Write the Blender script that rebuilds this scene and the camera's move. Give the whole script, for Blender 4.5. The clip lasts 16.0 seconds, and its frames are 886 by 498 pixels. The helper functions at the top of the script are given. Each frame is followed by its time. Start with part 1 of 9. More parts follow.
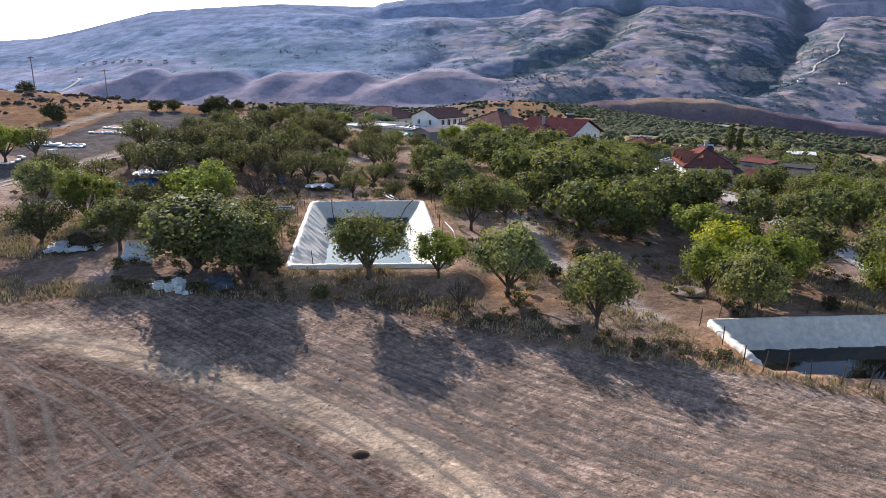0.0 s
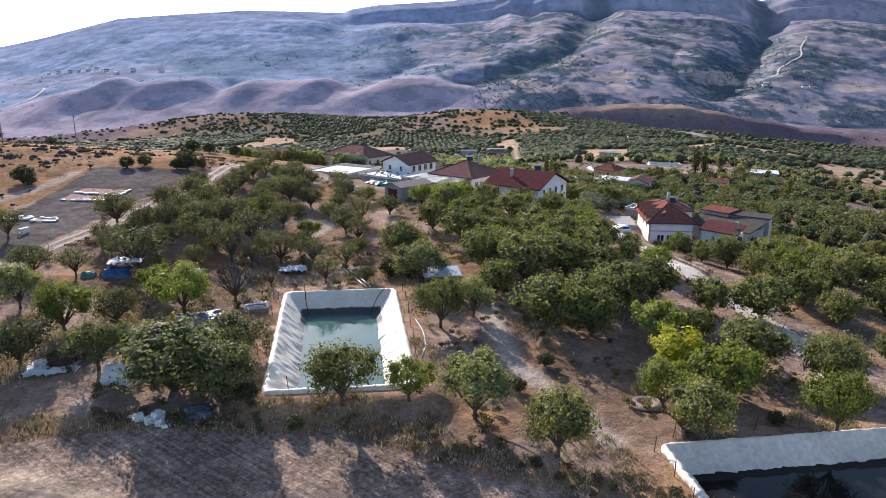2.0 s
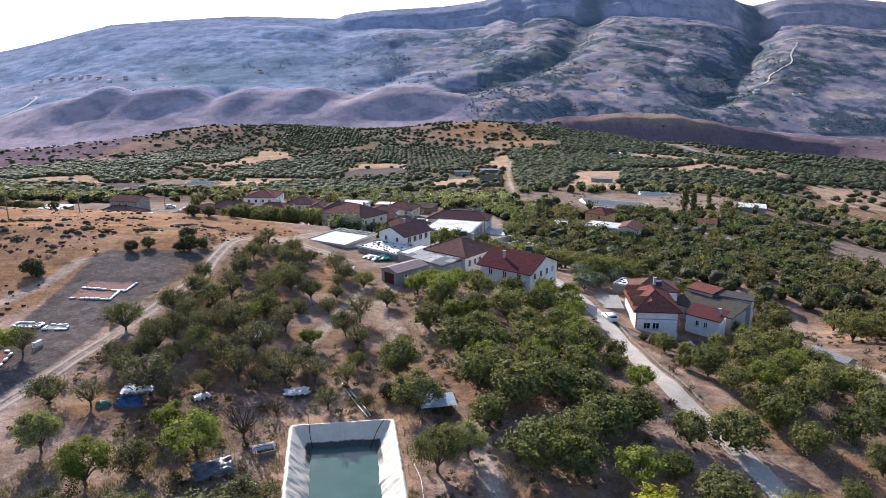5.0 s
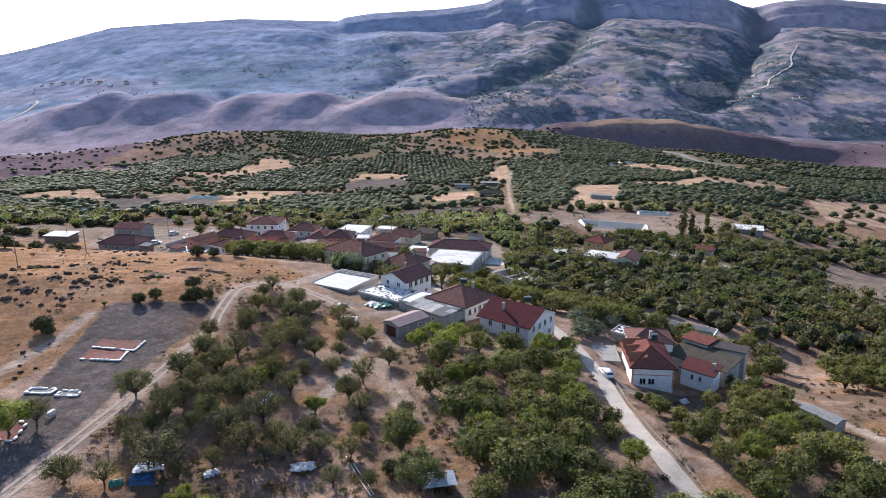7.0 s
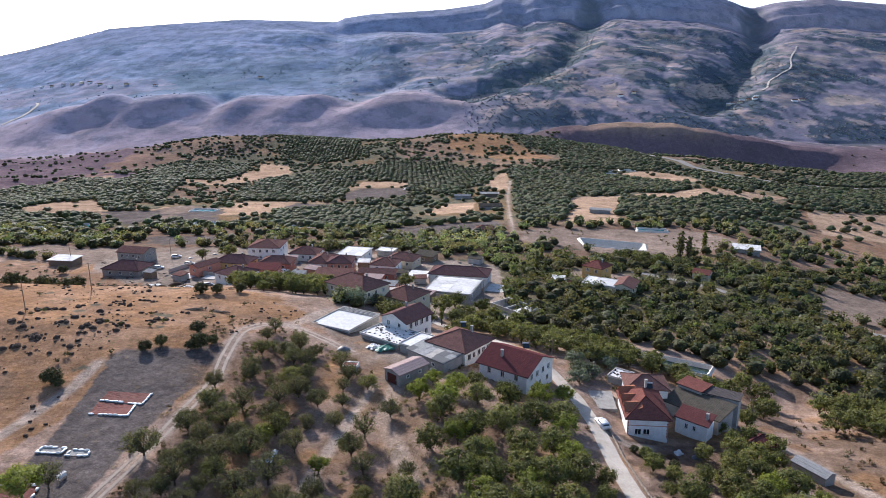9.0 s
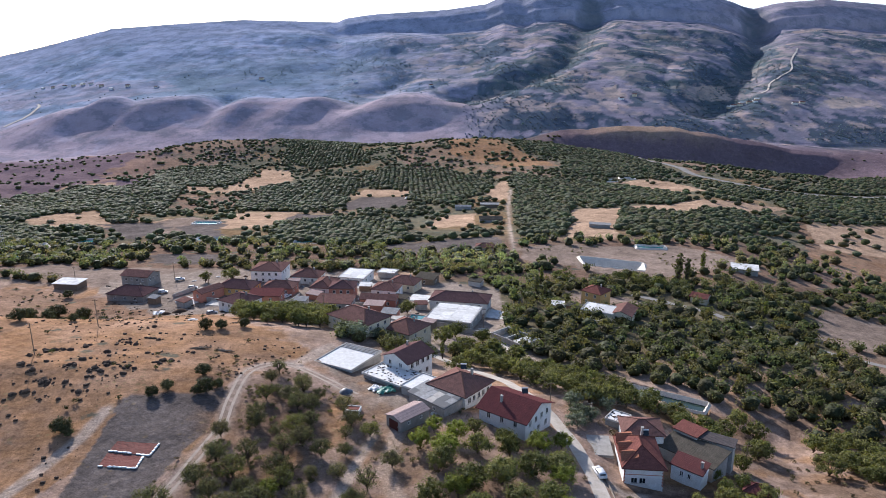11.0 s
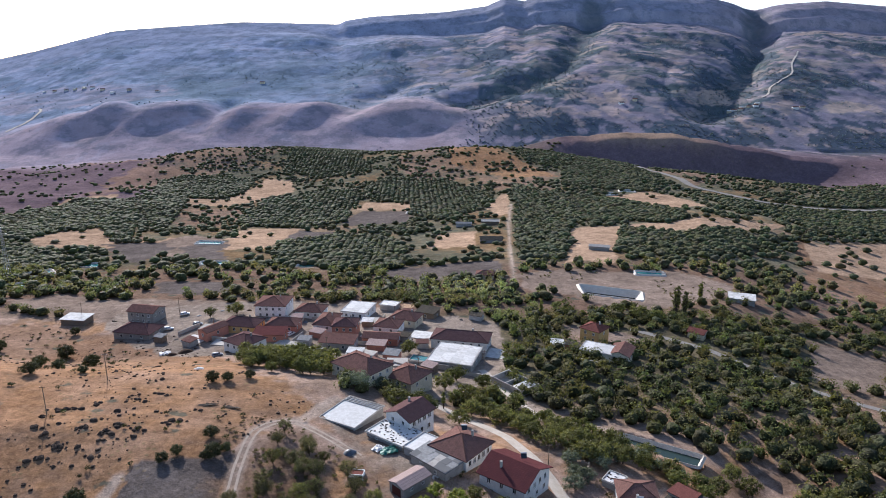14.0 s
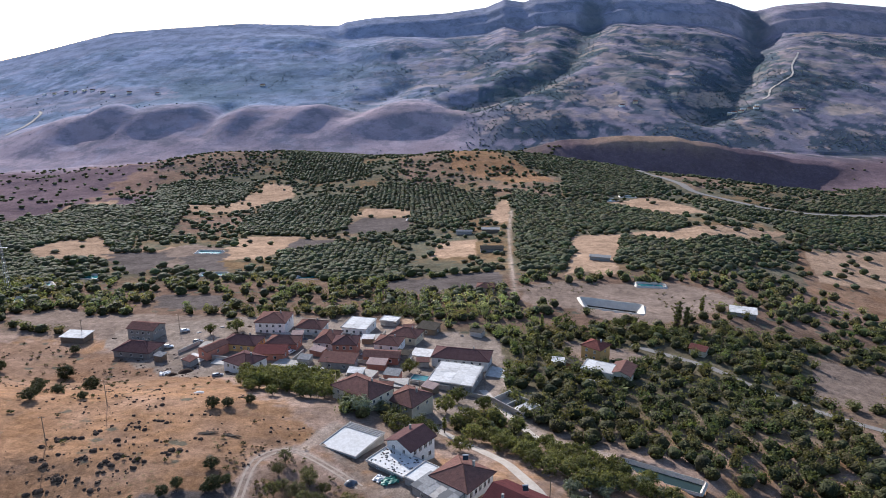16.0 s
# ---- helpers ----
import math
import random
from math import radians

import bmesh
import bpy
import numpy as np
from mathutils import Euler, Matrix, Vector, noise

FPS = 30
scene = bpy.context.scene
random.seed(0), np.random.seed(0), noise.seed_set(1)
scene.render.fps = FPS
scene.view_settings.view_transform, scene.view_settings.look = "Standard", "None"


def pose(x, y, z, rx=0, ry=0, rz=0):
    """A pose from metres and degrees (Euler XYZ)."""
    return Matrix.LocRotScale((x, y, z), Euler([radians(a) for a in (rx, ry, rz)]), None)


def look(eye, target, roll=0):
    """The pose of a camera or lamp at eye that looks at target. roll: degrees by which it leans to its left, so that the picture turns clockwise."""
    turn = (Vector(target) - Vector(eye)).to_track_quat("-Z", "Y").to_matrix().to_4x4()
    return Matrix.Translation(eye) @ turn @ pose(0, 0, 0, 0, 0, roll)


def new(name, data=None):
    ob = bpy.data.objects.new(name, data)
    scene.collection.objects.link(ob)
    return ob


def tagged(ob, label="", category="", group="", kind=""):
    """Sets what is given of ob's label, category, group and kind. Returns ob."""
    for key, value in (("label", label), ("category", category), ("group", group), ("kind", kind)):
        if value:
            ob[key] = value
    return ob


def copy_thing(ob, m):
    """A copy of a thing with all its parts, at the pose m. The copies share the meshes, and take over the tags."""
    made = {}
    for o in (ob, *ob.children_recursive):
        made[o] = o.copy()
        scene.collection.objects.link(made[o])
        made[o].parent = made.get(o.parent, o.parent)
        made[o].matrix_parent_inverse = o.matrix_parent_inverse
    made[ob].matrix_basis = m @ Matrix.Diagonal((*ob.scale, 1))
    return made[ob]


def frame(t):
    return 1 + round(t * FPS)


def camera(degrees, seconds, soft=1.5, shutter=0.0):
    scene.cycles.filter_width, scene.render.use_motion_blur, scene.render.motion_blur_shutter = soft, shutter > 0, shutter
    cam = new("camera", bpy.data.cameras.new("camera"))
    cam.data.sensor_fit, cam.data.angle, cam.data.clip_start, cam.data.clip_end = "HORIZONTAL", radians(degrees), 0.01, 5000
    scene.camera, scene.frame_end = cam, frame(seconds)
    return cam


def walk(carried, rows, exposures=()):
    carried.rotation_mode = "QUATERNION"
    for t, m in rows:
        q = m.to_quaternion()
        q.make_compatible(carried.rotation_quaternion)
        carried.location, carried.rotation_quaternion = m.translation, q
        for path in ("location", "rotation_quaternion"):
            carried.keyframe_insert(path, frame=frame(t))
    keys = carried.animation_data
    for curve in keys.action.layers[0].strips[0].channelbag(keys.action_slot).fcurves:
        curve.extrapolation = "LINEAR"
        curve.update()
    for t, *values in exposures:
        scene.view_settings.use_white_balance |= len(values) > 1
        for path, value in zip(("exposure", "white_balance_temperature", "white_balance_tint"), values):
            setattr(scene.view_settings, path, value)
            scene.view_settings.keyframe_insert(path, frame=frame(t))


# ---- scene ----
cam = camera(65.6, 16.0, soft=0.9)
METRES, EYE, TILT, LEAN, TURN = 92.0, 17.4, -15.3, -0.6, 0.0
ROWS = [
    (0.0, 0.0, 0.0, 0.0, 0.0, 0.0, -0.0),
    (0.5, 0.0034, -0.0061, 0.0241, -1.12, 0.02, 0.47),
    (1.0, 0.0057, -0.0129, 0.0519, -1.54, 0.04, 0.69),
    (1.5, 0.0073, -0.021, 0.0808, -1.86, 0.1, 0.87),
    (2.0, 0.0064, -0.0301, 0.1105, -2.1, 0.17, 1.02),
    (2.5, 0.005, -0.0395, 0.1407, -2.27, 0.24, 1.09),
    (3.0, 0.0043, -0.0488, 0.1714, -2.4, 0.26, 1.14),
    (3.5, 0.0042, -0.0577, 0.2027, -2.54, 0.28, 1.2),
    (4.0, 0.0049, -0.0671, 0.2339, -2.6, 0.24, 1.23),
    (6.5, 0.0061, -0.1141, 0.3912, -2.58, 0.2, 1.35),
    (7.0, 0.0062, -0.1229, 0.4229, -2.58, 0.17, 1.35),
    (7.5, 0.0061, -0.1313, 0.452, -2.59, 0.12, 1.36),
    (8.0, 0.0061, -0.1401, 0.4833, -2.58, 0.09, 1.37),
    (8.5, 0.0068, -0.1487, 0.515, -2.59, 0.04, 1.37),
    (9.0, 0.0077, -0.1573, 0.547, -2.59, -0.02, 1.36),
    (11.5, 0.0091, -0.1997, 0.7043, -2.52, -0.26, 1.3),
    (12.0, 0.009, -0.2079, 0.7357, -2.51, -0.3, 1.29),
    (12.5, 0.0092, -0.2162, 0.7673, -2.49, -0.34, 1.3),
    (13.0, 0.0092, -0.2248, 0.7988, -2.49, -0.37, 1.29),
    (13.5, 0.0093, -0.2331, 0.8302, -2.49, -0.39, 1.29),
    (14.0, 0.0094, -0.2413, 0.8613, -2.48, -0.42, 1.32),
    (14.5, 0.0097, -0.2489, 0.8922, -2.49, -0.45, 1.32),
    (15.0, 0.0101, -0.2566, 0.9223, -2.51, -0.48, 1.34),
    (15.5, 0.0096, -0.2582, 0.9362, -2.51, -0.54, 1.38),
    (16.0, 0.0101, -0.2315, 0.945, -2.46, -0.46, 1.39),
]
walk(cam, [(t, pose(0, 0, EYE, TILT, LEAN, TURN) @ pose(METRES * x, METRES * y, METRES * z, 90 + pitch, roll, yaw)) for t, x, y, z, yaw, pitch, roll in ROWS],
     [(0.0, 0.85, 5980, 14), (2.0, 1.00, 6000, 15), (4.0, 0.96, 5980, 15), (7.0, 0.83, 5920, 15), (9.0, 0.76, 5860, 15), (16.0, 0.53, 5840, 14)])

# ---- sky and sun ----
SUN_TURN, SUN_HEIGHT = -22.0, 25.0
world = bpy.data.worlds.new("sky")
scene.world = world
world.use_nodes = True
wn = world.node_tree.nodes
sky = wn.new("ShaderNodeTexSky")
sky.sky_type, sky.sun_disc = "NISHITA", False
sky.sun_elevation, sky.sun_rotation = radians(SUN_HEIGHT), radians(SUN_TURN % 360)
sky.air_density, sky.dust_density, sky.ozone_density, sky.altitude = 1.0, 2.0, 1.0, 1200
wn["Background"].inputs["Strength"].default_value = 0.13
world.node_tree.links.new(sky.outputs[0], wn["Background"].inputs["Color"])
sun_way = Vector((math.sin(radians(SUN_TURN)) * math.cos(radians(SUN_HEIGHT)), math.cos(radians(SUN_TURN)) * math.cos(radians(SUN_HEIGHT)), math.sin(radians(SUN_HEIGHT))))
sun = new("sun", bpy.data.lights.new("sun", "SUN"))
sun.data.energy, sun.data.angle, sun.data.color = 5.0, radians(0.5), (1.0, 0.93, 0.82)
sun.matrix_world = look(sun_way * 300, (0, 0, 0))

# ---- materials ----


def nodes_of(name):
    m = bpy.data.materials.new(name)
    m.use_nodes = True
    n, l = m.node_tree.nodes, m.node_tree.links
    return m, n, l, n["Principled BSDF"]


def noise_node(n, l, scale, detail=3.0, vec=None, rough=0.6):
    k = n.new("ShaderNodeTexNoise")
    k.inputs["Scale"].default_value, k.inputs["Detail"].default_value, k.inputs["Roughness"].default_value = scale, detail, rough
    if vec is not None:
        l.new(vec, k.inputs["Vector"])
    return k


def ramp(n, l, fac, lo, hi, a, b):
    k = n.new("ShaderNodeMapRange")
    l.new(fac, k.inputs["Value"])
    for key, v in (("From Min", lo), ("From Max", hi), ("To Min", a), ("To Max", b)):
        k.inputs[key].default_value = v
    return k.outputs["Result"]


def mix(n, l, fac, a, b, blend="MIX"):
    k = n.new("ShaderNodeMix")
    k.data_type, k.blend_type = "RGBA", blend
    for sock, v in ((k.inputs[0], fac), (k.inputs[6], a), (k.inputs[7], b)):
        if isinstance(v, (int, float)):
            sock.default_value = v
        elif isinstance(v, tuple):
            sock.default_value = (*v[:3], 1)
        else:
            l.new(v, sock)
    return k.outputs[2]


def plain(name, col, col2=None, scale=3.0, rough=0.8, bump=0.2, metal=0.0, vary=0.15, fine=8.0):
    """A matte surface with blotches of a second colour, fine grain, relief and a little change from piece to piece."""
    m, n, l, p = nodes_of(name)
    pos = n.new("ShaderNodeTexCoord").outputs["Object"]
    a, b = noise_node(n, l, scale, 4, pos), noise_node(n, l, scale * fine, 3, pos)
    col2 = col2 or tuple(c * 0.72 for c in col)
    c = mix(n, l, ramp(n, l, a.outputs[0], 0.35, 0.68, 0, 1), col, col2)
    g = ramp(n, l, b.outputs[0], 0.3, 0.7, 0.82, 1.14)
    c = mix(n, l, 1.0, c, g, "MULTIPLY")
    o = n.new("ShaderNodeObjectInfo")
    c = mix(n, l, 1.0, c, ramp(n, l, o.outputs["Random"], 0, 1, 1 - vary, 1 + vary), "MULTIPLY")
    l.new(c, p.inputs["Base Color"])
    p.inputs["Roughness"].default_value, p.inputs["Metallic"].default_value = rough, metal
    p.inputs["Specular IOR Level"].default_value = 0.5 if rough < 0.55 else 0.1
    k = n.new("ShaderNodeBump")
    k.inputs["Strength"].default_value, k.inputs["Distance"].default_value = bump, 0.05
    l.new(b.outputs[0], k.inputs["Height"])
    l.new(k.outputs[0], p.inputs["Normal"])
    return m


def tiled_roof(name, col, col2, pitch=0.32):
    """Clay or sheet tiles: courses along the eaves, relief from waves, weathered blotches."""
    m, n, l, p = nodes_of(name)
    uv = n.new("ShaderNodeAttribute")
    uv.attribute_name = "roofuv"
    w = n.new("ShaderNodeTexWave")
    w.wave_type, w.bands_direction, w.wave_profile = "BANDS", "Y", "SAW"
    w.inputs["Scale"].default_value, w.inputs["Distortion"].default_value = 0.314 / pitch, 0.6
    l.new(uv.outputs["Vector"], w.inputs["Vector"])
    w2 = n.new("ShaderNodeTexWave")
    w2.wave_type, w2.bands_direction = "BANDS", "X"
    w2.inputs["Scale"].default_value, w2.inputs["Distortion"].default_value = 0.314 / 0.24, 0.4
    l.new(uv.outputs["Vector"], w2.inputs["Vector"])
    a, b = noise_node(n, l, 0.7, 4, uv.outputs["Vector"]), noise_node(n, l, 5, 3, uv.outputs["Vector"])
    c = mix(n, l, ramp(n, l, a.outputs[0], 0.35, 0.7, 0, 1), col, col2)
    c = mix(n, l, 1.0, c, ramp(n, l, b.outputs[0], 0.3, 0.7, 0.7, 1.25), "MULTIPLY")
    c = mix(n, l, 1.0, c, ramp(n, l, w.outputs["Fac"], 0, 0.25, 0.6, 1.0), "MULTIPLY")
    l.new(c, p.inputs["Base Color"])
    p.inputs["Roughness"].default_value = 0.75
    p.inputs["Specular IOR Level"].default_value = 0.0
    add = n.new("ShaderNodeMath")
    l.new(w.outputs["Fac"], add.inputs[0])
    l.new(w2.outputs["Fac"], add.inputs[1])
    k = n.new("ShaderNodeBump")
    k.inputs["Strength"].default_value, k.inputs["Distance"].default_value = 0.6, 0.06
    l.new(add.outputs[0], k.inputs["Height"])
    l.new(k.outputs[0], p.inputs["Normal"])
    return m


def leafy(name, col, col2, through_light=0.35, glow=(1.25, 1.3, 0.55), lumpy=False):
    """Leaves: colour from leaf to leaf, from tree to tree, and light that passes through."""
    m, n, l, p = nodes_of(name)
    isl = n.new("ShaderNodeNewGeometry").outputs["Random Per Island"]
    o = n.new("ShaderNodeObjectInfo").outputs["Random"]
    tint = n.new("ShaderNodeAttribute")
    tint.attribute_name = "tint"
    c = mix(n, l, isl, col, col2)
    if lumpy:  # clumps of leaves on crowns far off
        pos = n.new("ShaderNodeNewGeometry").outputs["Position"]
        a, b = noise_node(n, l, 0.55, 3, pos), noise_node(n, l, 1.6, 2, pos)
        c = mix(n, l, 1.0, c, ramp(n, l, b.outputs[0], 0.35, 0.65, 0.7, 1.25), "MULTIPLY")
        k = n.new("ShaderNodeBump")
        k.inputs["Strength"].default_value, k.inputs["Distance"].default_value = 0.9, 1.6
        l.new(a.outputs[0], k.inputs["Height"])
        l.new(k.outputs[0], p.inputs["Normal"])
    c = mix(n, l, 1.0, c, ramp(n, l, o, 0, 1, 0.72, 1.28), "MULTIPLY")
    c = mix(n, l, 1.0, c, tint.outputs["Color"], "MULTIPLY")
    l.new(c, p.inputs["Base Color"])
    p.inputs["Roughness"].default_value = 0.75
    p.inputs["Specular IOR Level"].default_value = 0.12
    t = n.new("ShaderNodeBsdfTranslucent")
    l.new(mix(n, l, 1.0, c, glow, "MULTIPLY"), t.inputs["Color"])
    s = n.new("ShaderNodeMixShader")
    s.inputs[0].default_value = through_light
    l.new(p.outputs[0], s.inputs[1])
    l.new(t.outputs[0], s.inputs[2])
    l.new(s.outputs[0], n["Material Output"].inputs["Surface"])
    return m


def water(name, col, rough=0.04):
    m, n, l, p = nodes_of(name)
    pos = n.new("ShaderNodeTexCoord").outputs["Object"]
    a = noise_node(n, l, 0.25, 3, pos)
    l.new(mix(n, l, ramp(n, l, a.outputs[0], 0.3, 0.7, 0, 1), col, tuple(v * 0.75 for v in col)), p.inputs["Base Color"])
    p.inputs["Roughness"].default_value, p.inputs["IOR"].default_value = rough, 1.33
    b = noise_node(n, l, 3.0, 3, pos)
    k = n.new("ShaderNodeBump")
    k.inputs["Strength"].default_value, k.inputs["Distance"].default_value = 0.12, 0.02
    l.new(b.outputs[0], k.inputs["Height"])
    l.new(k.outputs[0], p.inputs["Normal"])
    return m


BARK = plain("bark", (0.11, 0.085, 0.065), (0.06, 0.047, 0.038), 2.5, 0.95, 0.6)
LEAF = leafy("apricot_leaf", (0.096, 0.098, 0.036), (0.200, 0.190, 0.072), 0.35)
LEAF_DARK = leafy("walnut_leaf", (0.072, 0.080, 0.031), (0.172, 0.172, 0.060), 0.34)
LEAF_YELLOW = leafy("yellowing_leaf", (0.20, 0.21, 0.02), (0.34, 0.31, 0.03))
LEAF_LIME = leafy("lime_leaf", (0.142, 0.160, 0.034), (0.215, 0.225, 0.052))
LEAF_OLIVE = leafy("silvery_leaf", (0.13, 0.15, 0.10), (0.22, 0.23, 0.16), 0.2)
LEAF_DRY = leafy("dusty_leaf", (0.100, 0.092, 0.046), (0.18, 0.155, 0.072), 0.25)
LEAF_DUSK = leafy("dusky_leaf", (0.066, 0.068, 0.034), (0.142, 0.138, 0.068), 0.36, (1.2, 1.2, 0.6))
LEAF_PALE = leafy("dusty_green_leaf", (0.115, 0.120, 0.050), (0.235, 0.232, 0.108))
LEAF_BRIGHT = leafy("sunlit_leaf", (0.108, 0.108, 0.048), (0.19, 0.180, 0.078), 0.3, (1.15, 1.2, 0.7))
LEAF_GROVE = leafy("grove_leaf", (0.098, 0.100, 0.042), (0.19, 0.182, 0.074), 0.3, (1.15, 1.2, 0.7))
# crown cores: the shade inside the trees is put into this darker green
LEAF_CROWN = leafy("shade_toned_leaf", (0.092, 0.096, 0.044), (0.13, 0.130, 0.055), 0.2, (1.1, 1.15, 0.6), True)
# far crowns: haze put into the leaves as pale blue-grey and strong translucency
LEAF_FAR = leafy("hazed_leaf", (0.27, 0.33, 0.36), (0.31, 0.37, 0.40), 0.5, (1, 1, 1), True)
LEAF_VALLEY = leafy("valley_leaf", (0.094, 0.104, 0.056), (0.136, 0.141, 0.076), 0.45, (1.1, 1.15, 0.7), True)
WEED = leafy("withered_weed", (0.13, 0.098, 0.058), (0.235, 0.18, 0.11), 0.2)
SHRUB = leafy("scrub_leaf", (0.045, 0.05, 0.025), (0.10, 0.095, 0.045), 0.2)
GRASS = leafy("dry_grass", (0.31, 0.235, 0.145), (0.44, 0.345, 0.225), 0.12)
LINER = plain("white_liner", (0.62, 0.555, 0.47), (0.52, 0.46, 0.385), 0.25, 0.6, 0.25, vary=0.0, fine=9)
WATER_GREEN = water("pond_water", (0.055, 0.115, 0.10))
WATER_DARK = water("dark_water", (0.014, 0.013, 0.012))
WATER_DARK.node_tree.nodes["Principled BSDF"].inputs["Specular IOR Level"].default_value = 0.22
WATER_TURQ = water("turquoise_water", (0.05, 0.22, 0.22))
WHITE = plain("white_plaster", (0.74, 0.73, 0.71), (0.64, 0.62, 0.59), 0.6, 0.85, 0.15)
CREAM = plain("cream_plaster", (0.66, 0.57, 0.42), (0.56, 0.48, 0.36), 0.6, 0.85, 0.15)
OCHRE = plain("ochre_plaster", (0.58, 0.36, 0.14), (0.46, 0.30, 0.14), 0.6, 0.85, 0.2)
TERRACOTTA = plain("terracotta_plaster", (0.46, 0.20, 0.14), (0.37, 0.17, 0.13), 0.6, 0.85, 0.2)
GREY = plain("grey_plaster", (0.36, 0.34, 0.31), (0.27, 0.25, 0.23), 0.8, 0.9, 0.25)
CONCRETE = plain("concrete", (0.45, 0.42, 0.38), (0.34, 0.31, 0.28), 0.5, 0.9, 0.3)
WHITE_ROOF = plain("whitewashed_roof", (0.66, 0.65, 0.63), (0.44, 0.42, 0.39), 0.5, 0.85, 0.3)
ROOF_RED = tiled_roof("red_tiles", (0.215, 0.088, 0.072), (0.15, 0.064, 0.054))
ROOF_BROWN = tiled_roof("brown_tiles", (0.215, 0.118, 0.098), (0.145, 0.084, 0.073))
ROOF_ORANGE = tiled_roof("orange_tiles", (0.33, 0.14, 0.085), (0.26, 0.11, 0.07))
ROOF_MAROON = tiled_roof("maroon_sheet", (0.150, 0.060, 0.056), (0.115, 0.050, 0.048), 0.5)
ROOF_DARK = tiled_roof("dark_plum_tiles", (0.122, 0.070, 0.068), (0.158, 0.094, 0.088))
ROOF_GREY = tiled_roof("grey_sheet", (0.23, 0.23, 0.23), (0.33, 0.32, 0.31), 0.9)
ROOF_MOSS = tiled_roof("mossy_grey_tiles", (0.115, 0.10, 0.08), (0.08, 0.07, 0.056))
ROOF_SLATE = tiled_roof("dark_grey_sheet", (0.085, 0.075, 0.072), (0.12, 0.10, 0.095), 0.8)
ROOF_WINE = tiled_roof("wine_red_tiles", (0.125, 0.046, 0.046), (0.098, 0.040, 0.041))
ROOF_PINK = tiled_roof("faded_pink_sheet", (0.42, 0.31, 0.28), (0.34, 0.26, 0.24), 0.8)
STEEL_DULL = plain("weathered_sheet_metal", (0.30, 0.30, 0.30), (0.20, 0.195, 0.19), 1.2, 0.7, 0.2)
TIMBER = plain("weathered_timber", (0.24, 0.18, 0.13), (0.15, 0.115, 0.085), 2, 0.9, 0.4)
DARKDOOR = plain("dark_red_door", (0.10, 0.035, 0.03), None, 2, 0.6, 0.1)
STEEL = plain("galvanised_steel", (0.55, 0.56, 0.57), (0.42, 0.43, 0.44), 2, 0.4, 0.1, 0.7)
IRON = plain("rusty_iron", (0.13, 0.075, 0.05), (0.08, 0.05, 0.04), 4, 0.8, 0.3)
PLASTIC_WHITE = plain("white_plastic", (0.72, 0.72, 0.70), (0.62, 0.61, 0.58), 2, 0.45, 0.05)
TARP_WHITE = plain("white_tarp", (0.60, 0.59, 0.58), (0.44, 0.43, 0.42), 0.8, 0.5, 0.4)
TARP_BLUE = plain("blue_tarp", (0.02, 0.085, 0.19), (0.025, 0.05, 0.11), 0.8, 0.5, 0.4)
TARP_DARK = plain("dark_tarp", (0.045, 0.05, 0.06), (0.10, 0.11, 0.13), 0.8, 0.45, 0.4)
TARP_GREEN = plain("green_tarp", (0.03, 0.20, 0.14), None, 0.8, 0.5, 0.4)
DUNG = plain("dark_compost", (0.05, 0.032, 0.022), (0.08, 0.05, 0.035), 3, 1.0, 0.8)
FRUIT = plain("drying_fruit", (0.19, 0.050, 0.038), (0.115, 0.042, 0.034), 2.5, 0.8, 0.8, fine=12)
PAINT_WHITE = plain("white_car_paint", (0.78, 0.78, 0.78), None, 1, 0.25, 0.0)
PAINT_GREY = plain("grey_car_paint", (0.30, 0.31, 0.33), None, 1, 0.25, 0.0)
RUBBER = plain("tyre_rubber", (0.025, 0.025, 0.026), None, 5, 0.9, 0.2)
STONE = plain("field_stone", (0.33, 0.265, 0.205), (0.20, 0.16, 0.125), 2, 0.95, 0.6)
CLOD = plain("dry_clod", (0.36, 0.275, 0.21), (0.22, 0.165, 0.125), 3.0, 1.0, 0.5)
ROCK = plain("dark_basalt", (0.085, 0.058, 0.043), (0.050, 0.036, 0.028), 1.5, 0.95, 0.7)
LANE = plain("pale_concrete_lane", (0.55, 0.485, 0.415), (0.44, 0.385, 0.32), 0.35, 0.95, 0.35)
ASPHALT = plain("worn_asphalt", (0.24, 0.22, 0.20), (0.19, 0.175, 0.16), 0.2, 0.95, 0.3)
GLASS, gn, gl, gp = nodes_of("window_glass")
gp.inputs["Base Color"].default_value = (0.02, 0.025, 0.03, 1)
gp.inputs["Roughness"].default_value, gp.inputs["IOR"].default_value = 0.05, 1.5

# ---- mesh helpers ----


def part(name, bm, material, parent=None, label="", smooth=False):
    me = bpy.data.meshes.new(name)
    if isinstance(bm, bmesh.types.BMesh):
        bm.to_mesh(me)
        bm.free()
    else:
        me.from_pydata(*bm)
    if smooth:
        me.polygons.foreach_set("use_smooth", np.ones(len(me.polygons), dtype=bool))
    me.materials.append(material)
    ob = new(name, me)
    ob.parent = parent
    if label:
        ob["label"] = label
    return ob


def share(name, ob, parent, m):
    """Another piece on the mesh of ob."""
    o = new(name, ob.data)
    o.parent = parent
    o.matrix_basis = m
    return o


def thing(name, m, label, category, group="", kind=""):
    ob = new(name)
    ob.empty_display_size = 0.3
    ob.matrix_basis = m
    return tagged(ob, label, category, group, kind)


